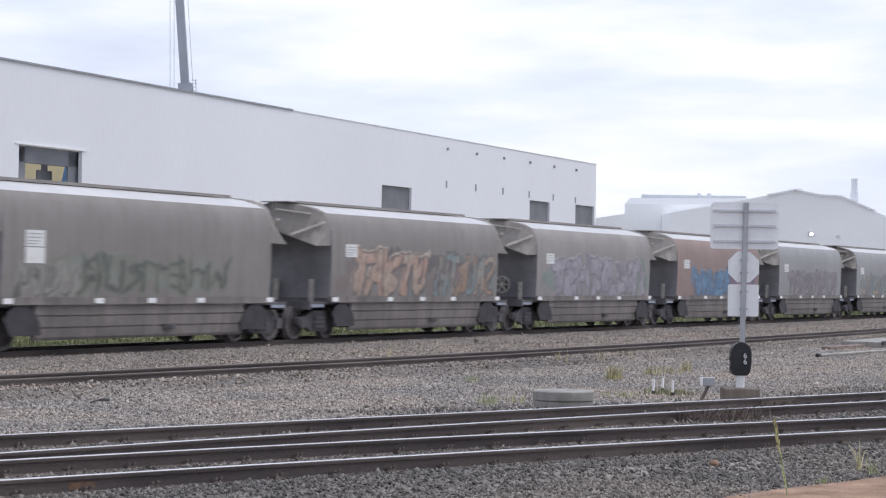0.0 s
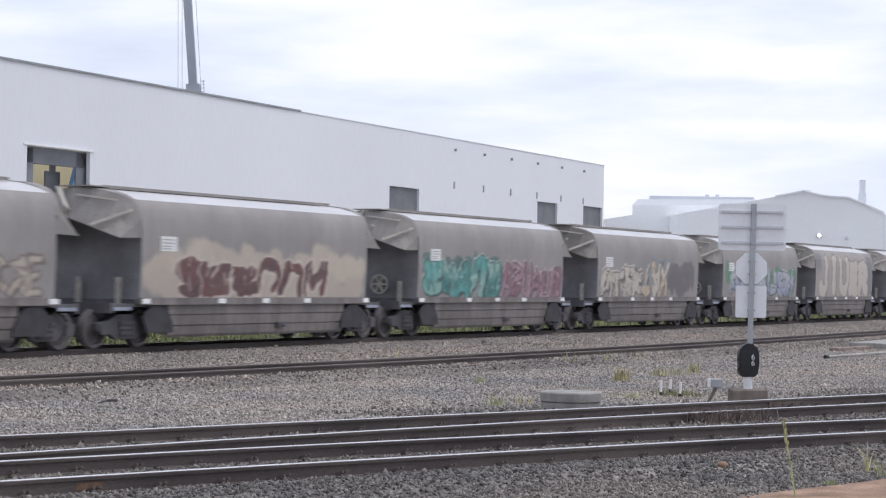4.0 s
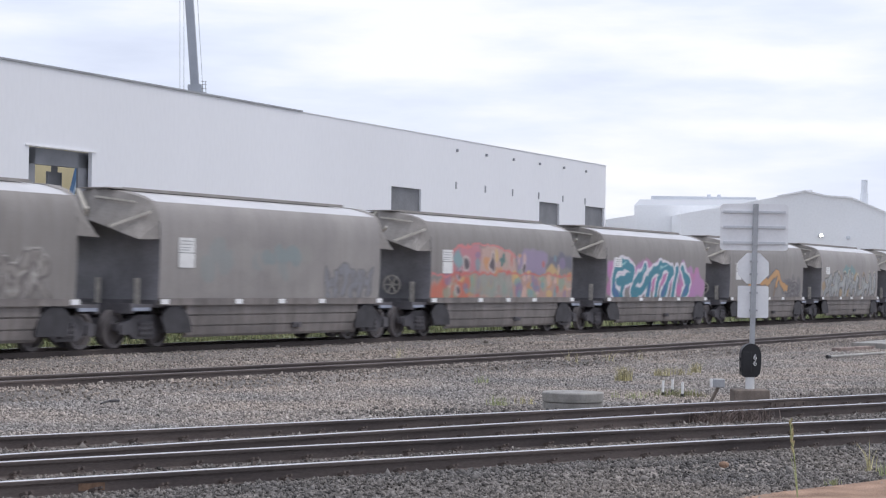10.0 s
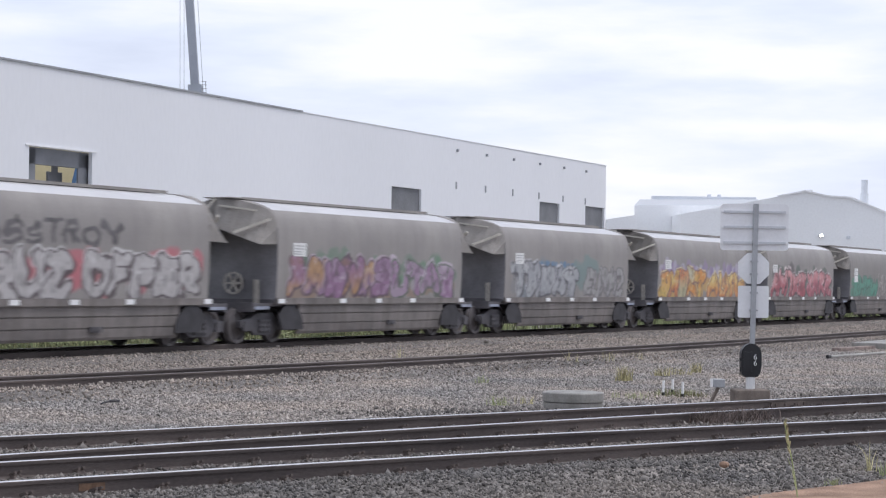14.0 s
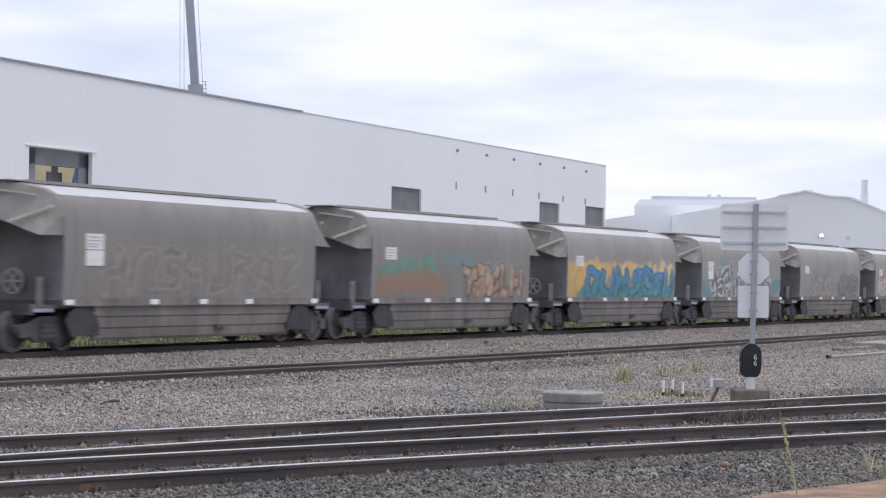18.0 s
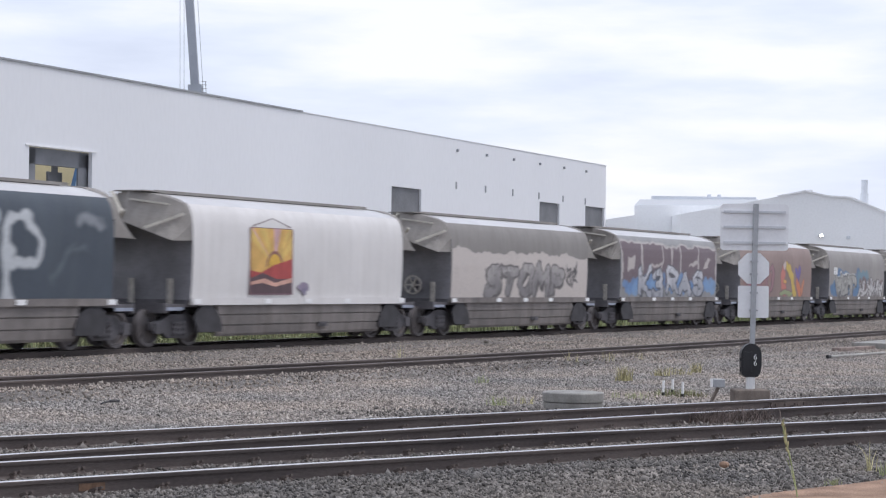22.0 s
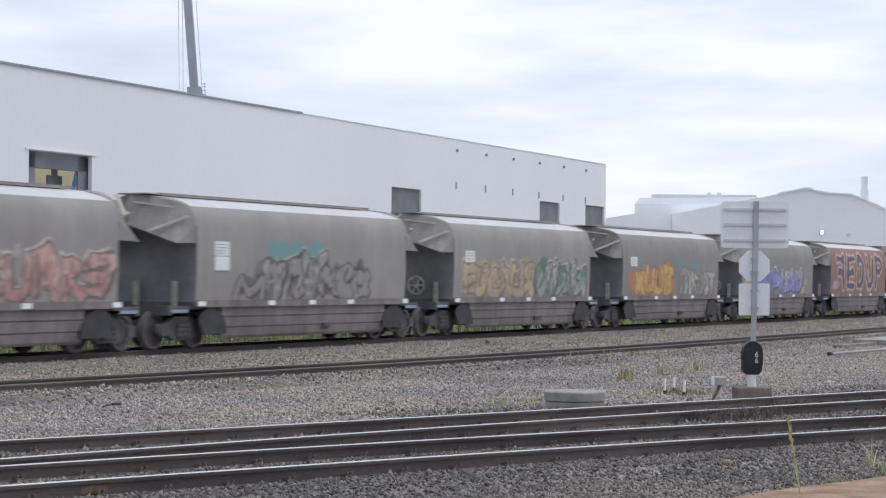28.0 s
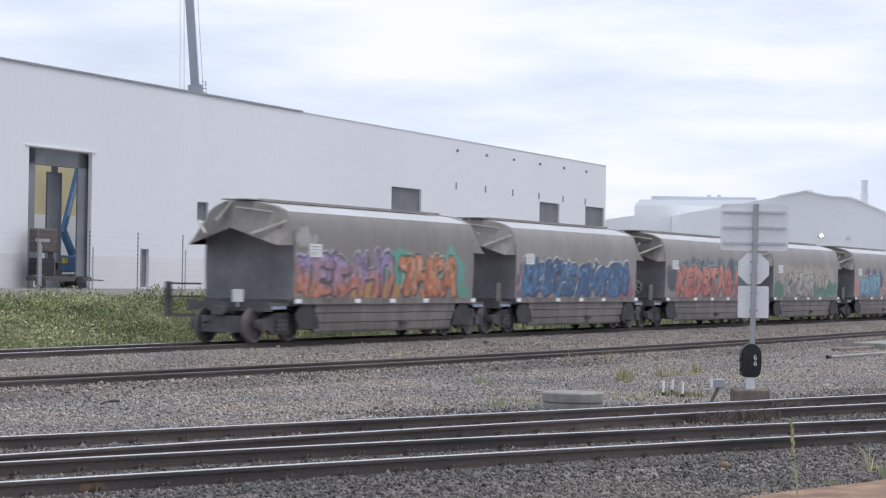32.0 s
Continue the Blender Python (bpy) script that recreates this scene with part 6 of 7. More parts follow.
def graffiti(n, w):
    label, body, clouds, rows = ART[n]
    random.seed(100 + n)
    if body:
        for ob in w.children:
            if ob.name.split(".")[0] == "body":
                ob.material_slots[0].link = "OBJECT"
                ob.material_slots[0].material = BODIES[body]
                if body in ("white", "red"):
                    ob.material_slots[1].link = "OBJECT"
    cv, count = Canvas(300 + n), 0
    if n == 28:
        cv.poly([(-5.6, 1.0), (5.6, 1.0), (5.6, 2.62), (2.0, 2.66), (-2.5, 2.70), (-5.6, 2.74)], (212, 202, 196))
    if n == 27:
        cv.poly([(-5.6, 1.9), (5.6, 1.9), (5.6, 3.3), (-5.6, 3.3)], (196, 188, 184), 0.1)
        for k in range(5):
            a, b = -5.36 + 2.16 * k, -5.36 + 2.16 * k + 2.02
            cv.poly([(a, 1.5), (b, 1.5), (b, 3.22), (a, 3.22)], (104, 84, 92), 0.05)
            m = (a + b) / 2
            notch = ([(m - 0.5, 2.2), (m + 0.3, 2.2), (m + 0.3, 2.75), (m - 0.5, 2.75)], [(m - 0.1, 2.35), (b, 2.35), (b, 2.45), (m - 0.1, 2.45)], [(m - 0.06, 2.2), (m + 0.06, 2.2), (m + 0.06, 3.2), (m - 0.06, 3.2)], [(m, 2.5), (b, 2.5), (b, 2.62), (m, 2.62)], [(m - 0.5, 2.35), (m + 0.1, 2.35), (m + 0.5, 2.7), (m - 0.3, 2.75)])[k]
            cv.poly(notch, (196, 186, 182), 0.05)
        cloud(cv, -5.2, 5.2, 1.5, 1.85, [(104, 150, 206), (92, 138, 196), (118, 160, 208)], 40, 0.26)
    for x0, x1, z0, z1, cols, k, size in clouds:
        cloud(cv, x0, x1, z0, z1, cols, k * 2, size * 0.8)
    free_hand(cv, n)
    for x0, x1, z0, z1, shapes, fills, edge, glint, weight in rows:
        count = lettering(cv, x0, x1, z0, z1, shapes, fills, edge, glint, weight, wild=shapes[0] not in GLYPH.values(), count=count)
    if n == 12:
        for tone, q in (((190, 152, 140), [(-5.5, 1.1), (5.5, 1.1), (5.5, 1.95), (-3.9, 2.0), (-5.5, 1.6)]), ((214, 108, 82), [(-5.5, 1.1), (-5.5, 1.45), (-4.2, 1.98), (-2.7, 1.9), (-2.9, 1.1)]),
                        ((206, 128, 142), [(-4.15, 1.95), (-4.0, 2.6), (-3.5, 2.85), (-2.2, 2.85), (-2.0, 2.0)]), ((122, 172, 176), [(-4.15, 2.2), (-3.75, 2.7), (-3.3, 2.4), (-3.7, 2.05)]),
                        ((208, 170, 158), [(-2.1, 1.95), (-2.1, 2.75), (-1.4, 2.88), (-0.2, 2.8), (0.65, 2.7), (0.7, 1.95)]), ((158, 140, 174), [(0.75, 2.05), (0.75, 2.6), (1.3, 2.75), (3.2, 2.72), (3.2, 2.05)]),
                        ((98, 98, 118), [(3.3, 2.25), (3.3, 2.7), (5.5, 2.7), (5.5, 2.2)]), ((216, 176, 112), [(3.0, 2.0), (3.6, 2.4), (4.3, 2.1), (4.0, 1.95)])):
            cv.poly(q, tone, 0.14, 0.85)
        for _ in range(120):
            cv.blob(random.uniform(-4.6, 5.4), random.uniform(1.25, 2.6 if random.random() < 0.4 else 1.95), random.uniform(0.07, 0.26), random.uniform(0.06, 0.24), random.choice([(206, 96, 88), (176, 168, 150), (142, 120, 158), (226, 186, 170), (214, 150, 96), (140, 168, 146), (222, 184, 110), (120, 160, 168)]), 0.35, 0.7)
        cv.poly([(-2.6, 1.24), (0.45, 1.24), (0.40, 1.95), (-2.5, 2.0)], (150, 158, 152), 0.06, 0.7)
        for x, z, r in ((-3.15, 2.3, 0.22), (-1.15, 2.35, 0.2), (1.35, 2.2, 0.17), (-3.55, 1.95, 0.12), (-3.6, 1.5, 0.13)):
            cv.stroke([(x, z), (x + 0.02, z)], r * 2.6, (208, 190, 186), 0.08)
            cv.stroke([(x + 0.02, z), (x + 0.04, z)], r * 1.7, (84, 72, 80), 0.08)
        cv.stroke([(-0.5, 2.5), (-0.2, 2.4), (-0.35, 2.65), (-0.3, 2.3)], 0.13, (84, 120, 116))
        cv.stroke([(-5.4, 1.9), (-4.0, 1.95), (-4.1, 2.4), (-3.7, 2.82), (-2.2, 2.9), (-0.4, 2.84), (0.7, 2.6)], 0.07, (222, 120, 120), 0.06)
        cv.stroke([(-4.0, 1.95), (-2.6, 2.0), (0.5, 2.02), (2.5, 1.98), (5.4, 1.92)], 0.06, (214, 104, 96), 0.06)
    if n == 30:
        pale, wide = (206, 210, 214), 0.24
        words = ([(-4.5, 2.7), (-4.1, 3.1), (-3.55, 3.2), (-3.25, 2.6), (-3.3, 1.7), (-3.75, 1.25)], [(-4.5, 2.25), (-3.2, 2.3)],
                 [(-2.9, 2.65), (-1.75, 2.75), (-1.85, 3.2), (-2.4, 3.36), (-2.85, 3.0), (-2.95, 2.3), (-2.5, 1.8), (-1.7, 1.95)],
                 [(-0.42, 2.35), (-0.85, 2.55), (-1.25, 2.1), (-1.1, 1.55), (-0.6, 1.5), (-0.38, 2.0)], [(-0.45, 3.2), (-0.35, 2.3), (-0.3, 1.45)],
                 [(0.15, 3.05), (0.2, 2.2), (0.5, 1.72), (1.05, 1.75), (1.3, 2.3), (1.3, 3.05)],
                 [(1.75, 2.95), (1.75, 2.0), (1.78, 1.15)], [(1.75, 2.85), (2.35, 2.95), (2.85, 2.5), (2.6, 1.95), (1.8, 1.95)])
        for q in words:
            cv.stroke(soft_bends(q), wide, pale, 0.09)
        cv.stroke([(4.2, 2.95), (5.1, 2.9)], 0.22, (168, 172, 178), 0.12, 0.6)
        for q in ([(3.3, 1.6), (3.8, 2.1), (4.4, 2.3)], [(3.5, 1.9), (4.0, 2.4)]):
            cv.stroke(soft_bends(q), 0.1, (112, 122, 128), 0.12, 0.5)
    if n == 33:
        for ch, x, flip in (("F", -4.4, True), ("E", -2.4, False), ("D", -0.5, False), ("U", 1.4, False), ("P", 3.3, False)):
            lines = [[(x + 1.4 * (1 - a if flip else a), 1.55 + 1.5 * b) for a, b in s] for s in GLYPH[ch]]
            for wide, tone in ((0.62, (200, 146, 108)), (0.5, (206, 186, 184)), (0.32, (78, 76, 92))):
                for q in lines:
                    cv.stroke(q, wide, tone, 0.05)
    if cv.cover.max() > 0:
        # thinner paint below wagon 1 stands for haze; 13 and 24 are rubbed
        cv.done(w, label, body, 0.55 if n in (13, 24) else 0.78 if n < 1 else 0.95)
    if n == 29:
        picture_panel(w)
        for ob in w.children:
            if ob.name.split(".")[0] == "sill":
                ob.material_slots[0].link = "OBJECT"
                ob.material_slots[0].material = BODIES[body]
    words = (("grain wagon, " if body in ("white", "teal", "red", "rose") else "grey grain wagon, ") + label).split()[:12]
    while words[-1] in ("a", "and", "with", "in", "on", "of", "beside", "the", "dark", "edged"):
        words.pop()
    tagged(w, " ".join(words))


for n, w in WAGONS.items():
    graffiti(n, w)
random.seed(7)
# tall data panels where the paint leaves them bare
for n in (0, 8, 10, 12, 13, 14, 21, 24, 37, 34, 6):
    part("data_panel", boxes((-4.75, -4.07, -1.432, -1.424, 1.95, 2.30)), M_PLATE, WAGONS[n], "white data panel")
# the wagons run in pairs: one has the handbrake wheel, its mate two posts there
for n, w in WAGONS.items():
    for ob in list(w.children_recursive):
        kind = ob.name.split(".")[0]
        near = kind == "end_post" and ob.data.vertices[0].co.x < 0 and ob.data.vertices[0].co.y > 0
        if kind == "hood_strut":
            ends = sorted(ob.data.vertices, key=lambda v: v.co.z)
            if ends[0].co.x < 0 and (ends[0].co.y < ends[-1].co.y) == (n % 2 == 0):
                bpy.data.objects.remove(ob)
            continue
        if n % 2 and kind in ("handbrake_wheel", "spoke", "hub", "handbrake_box") or n % 2 == 0 and near:
            bpy.data.objects.remove(ob)
# nothing but paint on these
for n in (29, 30, 33, 26, 27, 28, 1):
    for ob in list(WAGONS[n].children):
        if ob.name.split(".")[0] in ("data_panel", "panel_line"):
            bpy.data.objects.remove(ob)

# marker board and hoses on the last wagon
tail = WAGONS[LAST]
for ob in list(tail.children_recursive):
    kind = ob.name.split(".")[0]
    if kind in ("handbrake_wheel", "spoke", "hub", "handbrake_box") or kind == "end_post" and ob.data.vertices[0].co.x < 0:
        bpy.data.objects.remove(ob)
part("tail_marker", boxes((-6.62, -6.58, -0.50, -0.16, 1.08, 1.42), bevel=0.01), M_WHITE, tail, "white square tail marker board")
part("tail_marker_stem", boxes((-6.60, -6.56, -0.37, -0.29, 0.95, 1.12)), M_GALV, tail)
bm = bmesh.new()
for z in (1.2, 1.55):
    bar(bm, (-6.5, 0.9, z), (-6.5, 2.0, z), 0.05)
bar(bm, (-6.5, 1.95, 0.7), (-6.5, 1.95, 1.6), 0.14)
bar(bm, (-6.5, 0.95, 0.7), (-6.5, 2.0, 0.7), 0.08)
part("side_step_frame", bm, M_UNDER, tail, "dark step frame with rails")

# ------------------------------------------------------------------ security fence before the shed
fence = tagged(empty("security_fence"), "tall wire security fence with insulated posts", "fence")
FY, FZ = 60.0, 0.8
FX0, FSTEP = 84.4, 4.1
for i in range(-8, 26):
    x = FX0 + i * FSTEP
    bm = bmesh.new()
    for k in range(14):
        z = FZ + 0.25 + k * 0.215
        bar(bm, (x, FY, z), (x, FY, z + 0.1), 0.085, 0.085, 6)
    bar(bm, (x, FY, FZ - 0.05), (x, FY, FZ + 3.15), 0.045, 0.045, 6)
    part("insulated_post", bm, M_STEEL_GREY, fence)
    bm = bmesh.new()
    bar(bm, (x + 0.28, FY, FZ - 0.05), (x + 0.28, FY, FZ + 2.35), 0.07, 0.07, 6)
    part("fence_post", bm, M_GALV, fence)
for k in range(9):
    bm = bmesh.new()
    bar(bm, (FX0 - 8 * FSTEP, FY, FZ + 0.3 + 0.32 * k), (FX0 + 25 * FSTEP, FY, FZ + 0.3 + 0.32 * k), 0.004)
    part("fence_wire", bm, M_GALV, fence)


# ------------------------------------------------------------------ signs and the ground signal
def upright(x, y, z):
    m = facing(1.0).copy()
    m.translation = (x, y, z)
    return m


sign = tagged(empty("sign_post", upright(32.78, 10.49, GZ)), "steel post with three signs seen from behind", "sign post")
bm = bmesh.new()
bar(bm, (0.0, 0, 0), (0.055, 0, 3.33), 0.085, 0.06)
part("post", bm, M_GALV, sign, "galvanised steel post")


def plate(pts, y0=-0.012, y1=-0.0):
    bm = bmesh.new()
    prism(bm, pts, "y", y0, y1)
    return fix(bm)


def rounded(x0, x1, z0, z1, r, n=4):
    out = []
    for cx, cz, a in ((x1 - r, z1 - r, 0), (x0 + r, z1 - r, 90), (x0 + r, z0 + r, 180), (x1 - r, z0 + r, 270)):
        out += [(cx + r * math.cos(radians(a + 90 * k / n)), cz + r * math.sin(radians(a + 90 * k / n))) for k in range(n + 1)]
    return out


part("sign_board", plate(rounded(-0.55, 0.62, 2.53, 3.33, 0.06), 0.036, 0.05), M_SIGN_BACK, sign, "bare metal back of a wide sign")
for z in (2.66, 2.93, 3.19):
    part("sign_rail", boxes((-0.50, 0.57, 0.004, 0.036, z - 0.02, z + 0.02)), M_SIGN_RAIL, sign)
o = 0.265
part("sign_board", plate([(0.03 + o / math.cos(radians(22.5)) * math.cos(radians(22.5 + 45 * i)), 2.22 + o / math.cos(radians(22.5)) * math.sin(radians(22.5 + 45 * i))) for i in range(8)], 0.036, 0.05), M_SIGN_BACK, sign, "bare metal back of an eight-sided sign")
part("sign_board", plate(rounded(-0.235, 0.295, 1.37, 1.92, 0.03), 0.036, 0.05), M_SIGN_BACK, sign, "bare metal back of a square sign")
for z in (1.5, 1.8, 2.12, 2.34):
    part("clamp", boxes((-0.035, 0.095, -0.045, 0.036, z - 0.012, z + 0.012)), M_GALV, sign)

sig = tagged(empty("ground_signal", upright(31.87, 10.21, GZ + 0.04)), "black hooded ground signal head on a concrete block", "railway signal")
part("base_block", boxes((-0.30, 0.30, -0.25, 0.25, -0.10, 0.16), bevel=0.02), M_CONCRETE_BROWN, sig, "stained concrete block")
bm = bmesh.new()
lathe(bm, [(0.075, 0.16), (0.075, 0.38)], None, 14)
part("stem", bm, M_WHITE, sig, "white painted stem")
bm = bmesh.new()
head = [(-0.165, 0.52), (-0.15, 0.40), (-0.10, 0.36), (0.10, 0.36), (0.15, 0.42), (0.17, 0.55), (0.17, 0.72)] + arc(0.0, 0.72, 0.17, 0.20, 8, 172, 8) + [(-0.17, 0.70)]
prism(bm, head, "y", -0.10, 0.12)
bmesh.ops.bevel(bm, geom=[e for e in bm.edges if e.calc_length() > 0.15 and abs(e.verts[0].co.y - e.verts[1].co.y) < 0.01], offset=0.02, segments=2, affect="EDGES")
part("signal_head", fix(bm), M_BLACK, sig)
part("hinge", boxes((-0.19, -0.165, -0.09, -0.05, 0.45, 0.52), (-0.19, -0.165, -0.09, -0.05, 0.62, 0.68)), M_BLACK, sig)
part("cover_plate", boxes((-0.14, 0.01, -0.112, -0.10, 0.44, 0.78), bevel=0.004), M_BLACK, sig)
for k, z in ((0, 0.655), (1, 0.555)):
    cu = bpy.data.curves.new("digit", "FONT")
    cu.body, cu.size, cu.extrude = "6", 0.125, 0.002
    tmp = new("digit", cu)
    me = bpy.data.meshes.new_from_object(tmp.evaluated_get(bpy.context.evaluated_depsgraph_get()))
    bpy.data.objects.remove(tmp)
    me.materials.clear()
    me.materials.append(M_WHITE)
    dg = part("number", me, None, sig, "small white digit")
    dg.matrix_basis = pose(0.03, -0.125, z, 90, 0, 0)

# concrete riser of a cable pit
pit = tagged(empty("cable_pit", Matrix.Translation((28.4, 11.95, GZ + 0.02))), "round pale concrete pit riser with a flat lid", "cable pit")
bm = bmesh.new()
lathe(bm, [(0.45, -0.08), (0.46, 0.0), (0.46, 0.055), (0.44, 0.065)], None, 36)
part("lower_ring", bm, M_PIT, pit)
bm = bmesh.new()
lathe(bm, [(0.455, 0.068), (0.475, 0.075), (0.478, 0.20), (0.465, 0.215), (0.40, 0.222), (0.05, 0.226)], None, 36)
part("lid_ring", bm, M_PIT, pit)

# white marker pegs
for x, y, h in ((32.72, 12.06, 0.24), (33.69, 12.24, 0.22), (32.46, 11.61, 0.24)):
    peg = tagged(empty("marker_peg", Matrix.Translation((x, y, GZ))), "short peg with a white painted top in gravel", "marker peg", "white marker pegs")
    part("peg_foot", boxes((-0.026, 0.026, -0.022, 0.022, -0.06, 0.035)), M_BLACK, peg)
    bm = bmesh.new()
    bar(bm, (0, 0, 0.035), (0.01, 0, h), 0.034, 0.032)
    part("peg_top", bm, M_WHITE, peg)
jb = tagged(empty("junction_box", upright(31.59, 10.7, GZ)), "small grey junction box on a rusty bent pipe", "junction box")
part("box", boxes((-0.07, 0.13, -0.08, 0.08, 0.22, 0.36), bevel=0.01), M_GALV, jb)
part("box_cover", boxes((-0.105, -0.07, -0.07, 0.07, 0.225, 0.36)), M_WHITE, jb, "white end plate")
bm = bmesh.new()
bar(bm, (-0.10, 0, -0.04), (0.03, 0, 0.22), 0.06, n=8)
part("pipe", bm, M_CONCRETE_BROWN, jb, "rusty bent pipe")

# slabs and a length of pipe by the far gravel
slab = tagged(empty("concrete_slab", Matrix.Translation((61.9, 15.85, GZ))), "weathered concrete slab lying on the gravel", "slab")
part("slab_body", boxes((0.3, 5.6, -0.55, 0.75, -0.04, 0.15), bevel=0.02), M_PIT, slab)
part("slab_lip", boxes((0.3, 5.6, -0.6, -0.552, 0.06, 0.17)), M_BLACK, slab)
plank = tagged(empty("timber_plank", pose(60.4, 16.0, GZ, 0, 0, -4)), "dark old timber plank lying on the gravel", "plank")
part("board", boxes((-1.7, 1.5, -0.15, 0.15, -0.03, 0.07), bevel=0.01), M_TWIGS, plank)
pipe = tagged(empty("steel_pipe", pose(55.8, 14.2, GZ - 0.02, 0, 0, -5)), "long grey pipe with a black end cap on gravel", "pipe")
bm = bmesh.new()
bar(bm, (-3.6, 0, 0.06), (5.0, 0, 0.06), 0.07, n=10)
part("tube", bm, M_CONCRETE, pipe)
bm = bmesh.new()
bar(bm, (-3.8, 0, 0.06), (-3.6, 0, 0.06), 0.10, n=10)
part("end_cap", bm, M_BLACK, pipe)
stick = tagged(empty("fallen_stick", pose(24.42, 17.9, GZ + 0.0)), "thin dark stick lying on the pale gravel", "stick")
bm = bmesh.new()
bar(bm, (-0.25, -0.1, 0.02), (0.1, 0.0, 0.035), 0.028, n=6)
bar(bm, (0.1, 0.0, 0.035), (0.30, -0.03, 0.03), 0.04, n=6)
part("stick_wood", bm, M_GUARD, stick)
st = bmesh.new()
bmesh.ops.create_icosphere(st, subdivisions=2, radius=0.055)
for v in st.verts:
    v.co = v.co * (1 + 0.10 * noise.noise(v.co * 9)) * 1.0
    v.co.z *= 0.65
stone = tagged(part("ochre_stone", st, M_DIRT), "ochre stone lying on the dark ballast", "stone")
stone.location = (19.37, 6.47, -0.10)


# ------------------------------------------------------------------ rail clips, one pair at each sleeper
def clip_mesh():
    bm = bmesh.new()
    prism(bm, [(-0.06, 0), (0.06, 0), (0.03, 0.04), (-0.02, 0.055)], "y", -0.045, 0.045)
    bar(bm, (-0.05, -0.04, 0.045), (0.06, -0.04, 0.075), 0.022)
    bar(bm, (-0.05, 0.02, 0.05), (0.05, 0.02, 0.08), 0.022)
    return mesh_of(fix(bm), "rail_clip", M_CLIP)


CLIP = clip_mesh()
SLEEPER_STEP = 0.67
for key, c in NEAR_RAILS.items():
    x = 9.0
    while x < 36.0:
        s = c[1] + 2 * c[2] * x
        k = math.hypot(1, s)
        for side in (-1, 1):
            ob = part("rail_clip", CLIP, None, RAILS[key])
            ob.matrix_basis = pose(x - s / k * side * 0.105, rail_y(c, x) + side * 0.105 / k, -0.165, 0, 0, math.degrees(math.atan(s)) + (90 if side > 0 else -90))
        x += SLEEPER_STEP / k
# fishplate on the farthest siding rail
c = NEAR_RAILS["a_far"]
xf = 29.6
s = c[1] + 2 * c[2] * xf
part("fishplate", boxes((-0.45, 0.45, -0.045, -0.014, -0.135, -0.045), *[(u - 0.02, u + 0.02, -0.065, -0.045, -0.11, -0.07) for u in (-0.35, -0.12, 0.12, 0.35)]), M_CLIP, RAILS["a_far"]).matrix_basis = pose(xf, rail_y(c, xf), 0, 0, 0, math.degrees(math.atan(s)))
# sleeper tops that show between the stones
for a, b in (("a_near", "a_far"), ("b_near", "b_far")):
    ca, cb = NEAR_RAILS[a], NEAR_RAILS[b]
    x = 9.0
    while x < 36.0:
        s = ca[1] + 2 * ca[2] * x
        k = math.hypot(1, s)
        mid = Vector((x, (rail_y(ca, x) + rail_y(cb, x)) / 2, -0.17))
        bm = boxes((-1.2, 1.2, -0.12, 0.12, -0.18, -0.004))
        sl = tagged(part("sleeper", bm, M_SLEEPER), "concrete sleeper half buried in dark ballast", "sleeper", "siding sleepers")
        sl.matrix_basis = Matrix.Translation(mid) @ Matrix.Rotation(math.atan(s) + math.pi / 2, 4, "Z")
        x += SLEEPER_STEP / k


# ------------------------------------------------------------------ loose stone
def stones(name, material, count, place, size, label, squash=0.7, seed=1):
    """Many small angular stones in one mesh."""
    rng = np.random.default_rng(seed)
    base = np.array([(1, 0.1, 0.1), (-1, -0.1, 0.1), (0.1, 1, -0.1), (-0.1, -1, 0.1), (0.15, 0.1, 1), (0, 0, -1)])
    tri = np.array([(0, 2, 4), (2, 1, 4), (1, 3, 4), (3, 0, 4), (2, 0, 5), (1, 2, 5), (3, 1, 5), (0, 3, 5)])
    pos = place(rng, count)
    n = len(pos)
    v = base[None] * (1 + rng.normal(0, 0.2, (n, 6, 1))) + rng.normal(0, 0.16, (n, 6, 3))
    v = v * (size * rng.lognormal(0, 0.32, (n, 1, 1))) * rng.uniform(0.65, 1.25, (n, 1, 3))
    a, b = rng.uniform(0, 2 * np.pi, (2, n, 1))
    x, y, z = v[..., 0], v[..., 1], v[..., 2] * squash
    y, z = y * np.cos(b) - z * np.sin(b), y * np.sin(b) + z * np.cos(b)
    x, y = x * np.cos(a) - y * np.sin(a), x * np.sin(a) + y * np.cos(a)
    v = np.stack([x, y, z], -1) + pos[:, None, :]
    f = tri[None] + (np.arange(n) * 6)[:, None, None]
    ob = raw(name, v.reshape(-1, 3), f.reshape(-1, 3), material)
    return tagged(ob, label, kind="stuff")


def near_a(x):
    return rail_y(NEAR_RAILS["a_far"], x)


def near_b(x):
    return rail_y(NEAR_RAILS["b_near"], x)


def in_view(x, y, margin=0.0):
    """Inside the wedge of ground that lies before the lens."""
    d, s = x * FH.x + y * FH.y, x * RH.x + y * RH.y
    return (d > 9) & (np.abs(s) < d * 0.24 + 0.6 + margin)


def place_front(rng, count):
    x, y = rng.uniform(8, 32, count * 3), rng.uniform(3, 13, count * 3)
    ok = (y < near_b(x) - 0.10) & (y > 10.42 - 0.277 * x + rng.normal(0, 0.14, count * 3)) & in_view(x, y)
    p = np.stack([x, y, np.full_like(x, GZ - 0.02)], -1)[ok][:count]
    d = near_b(p[:, 0]) - p[:, 1]
    p[:, 2] = np.clip(-0.146 - (d - 0.9) / 0.5 * 0.135, -0.236, -0.146) + rng.uniform(-0.012, 0.012, len(p))
    return p


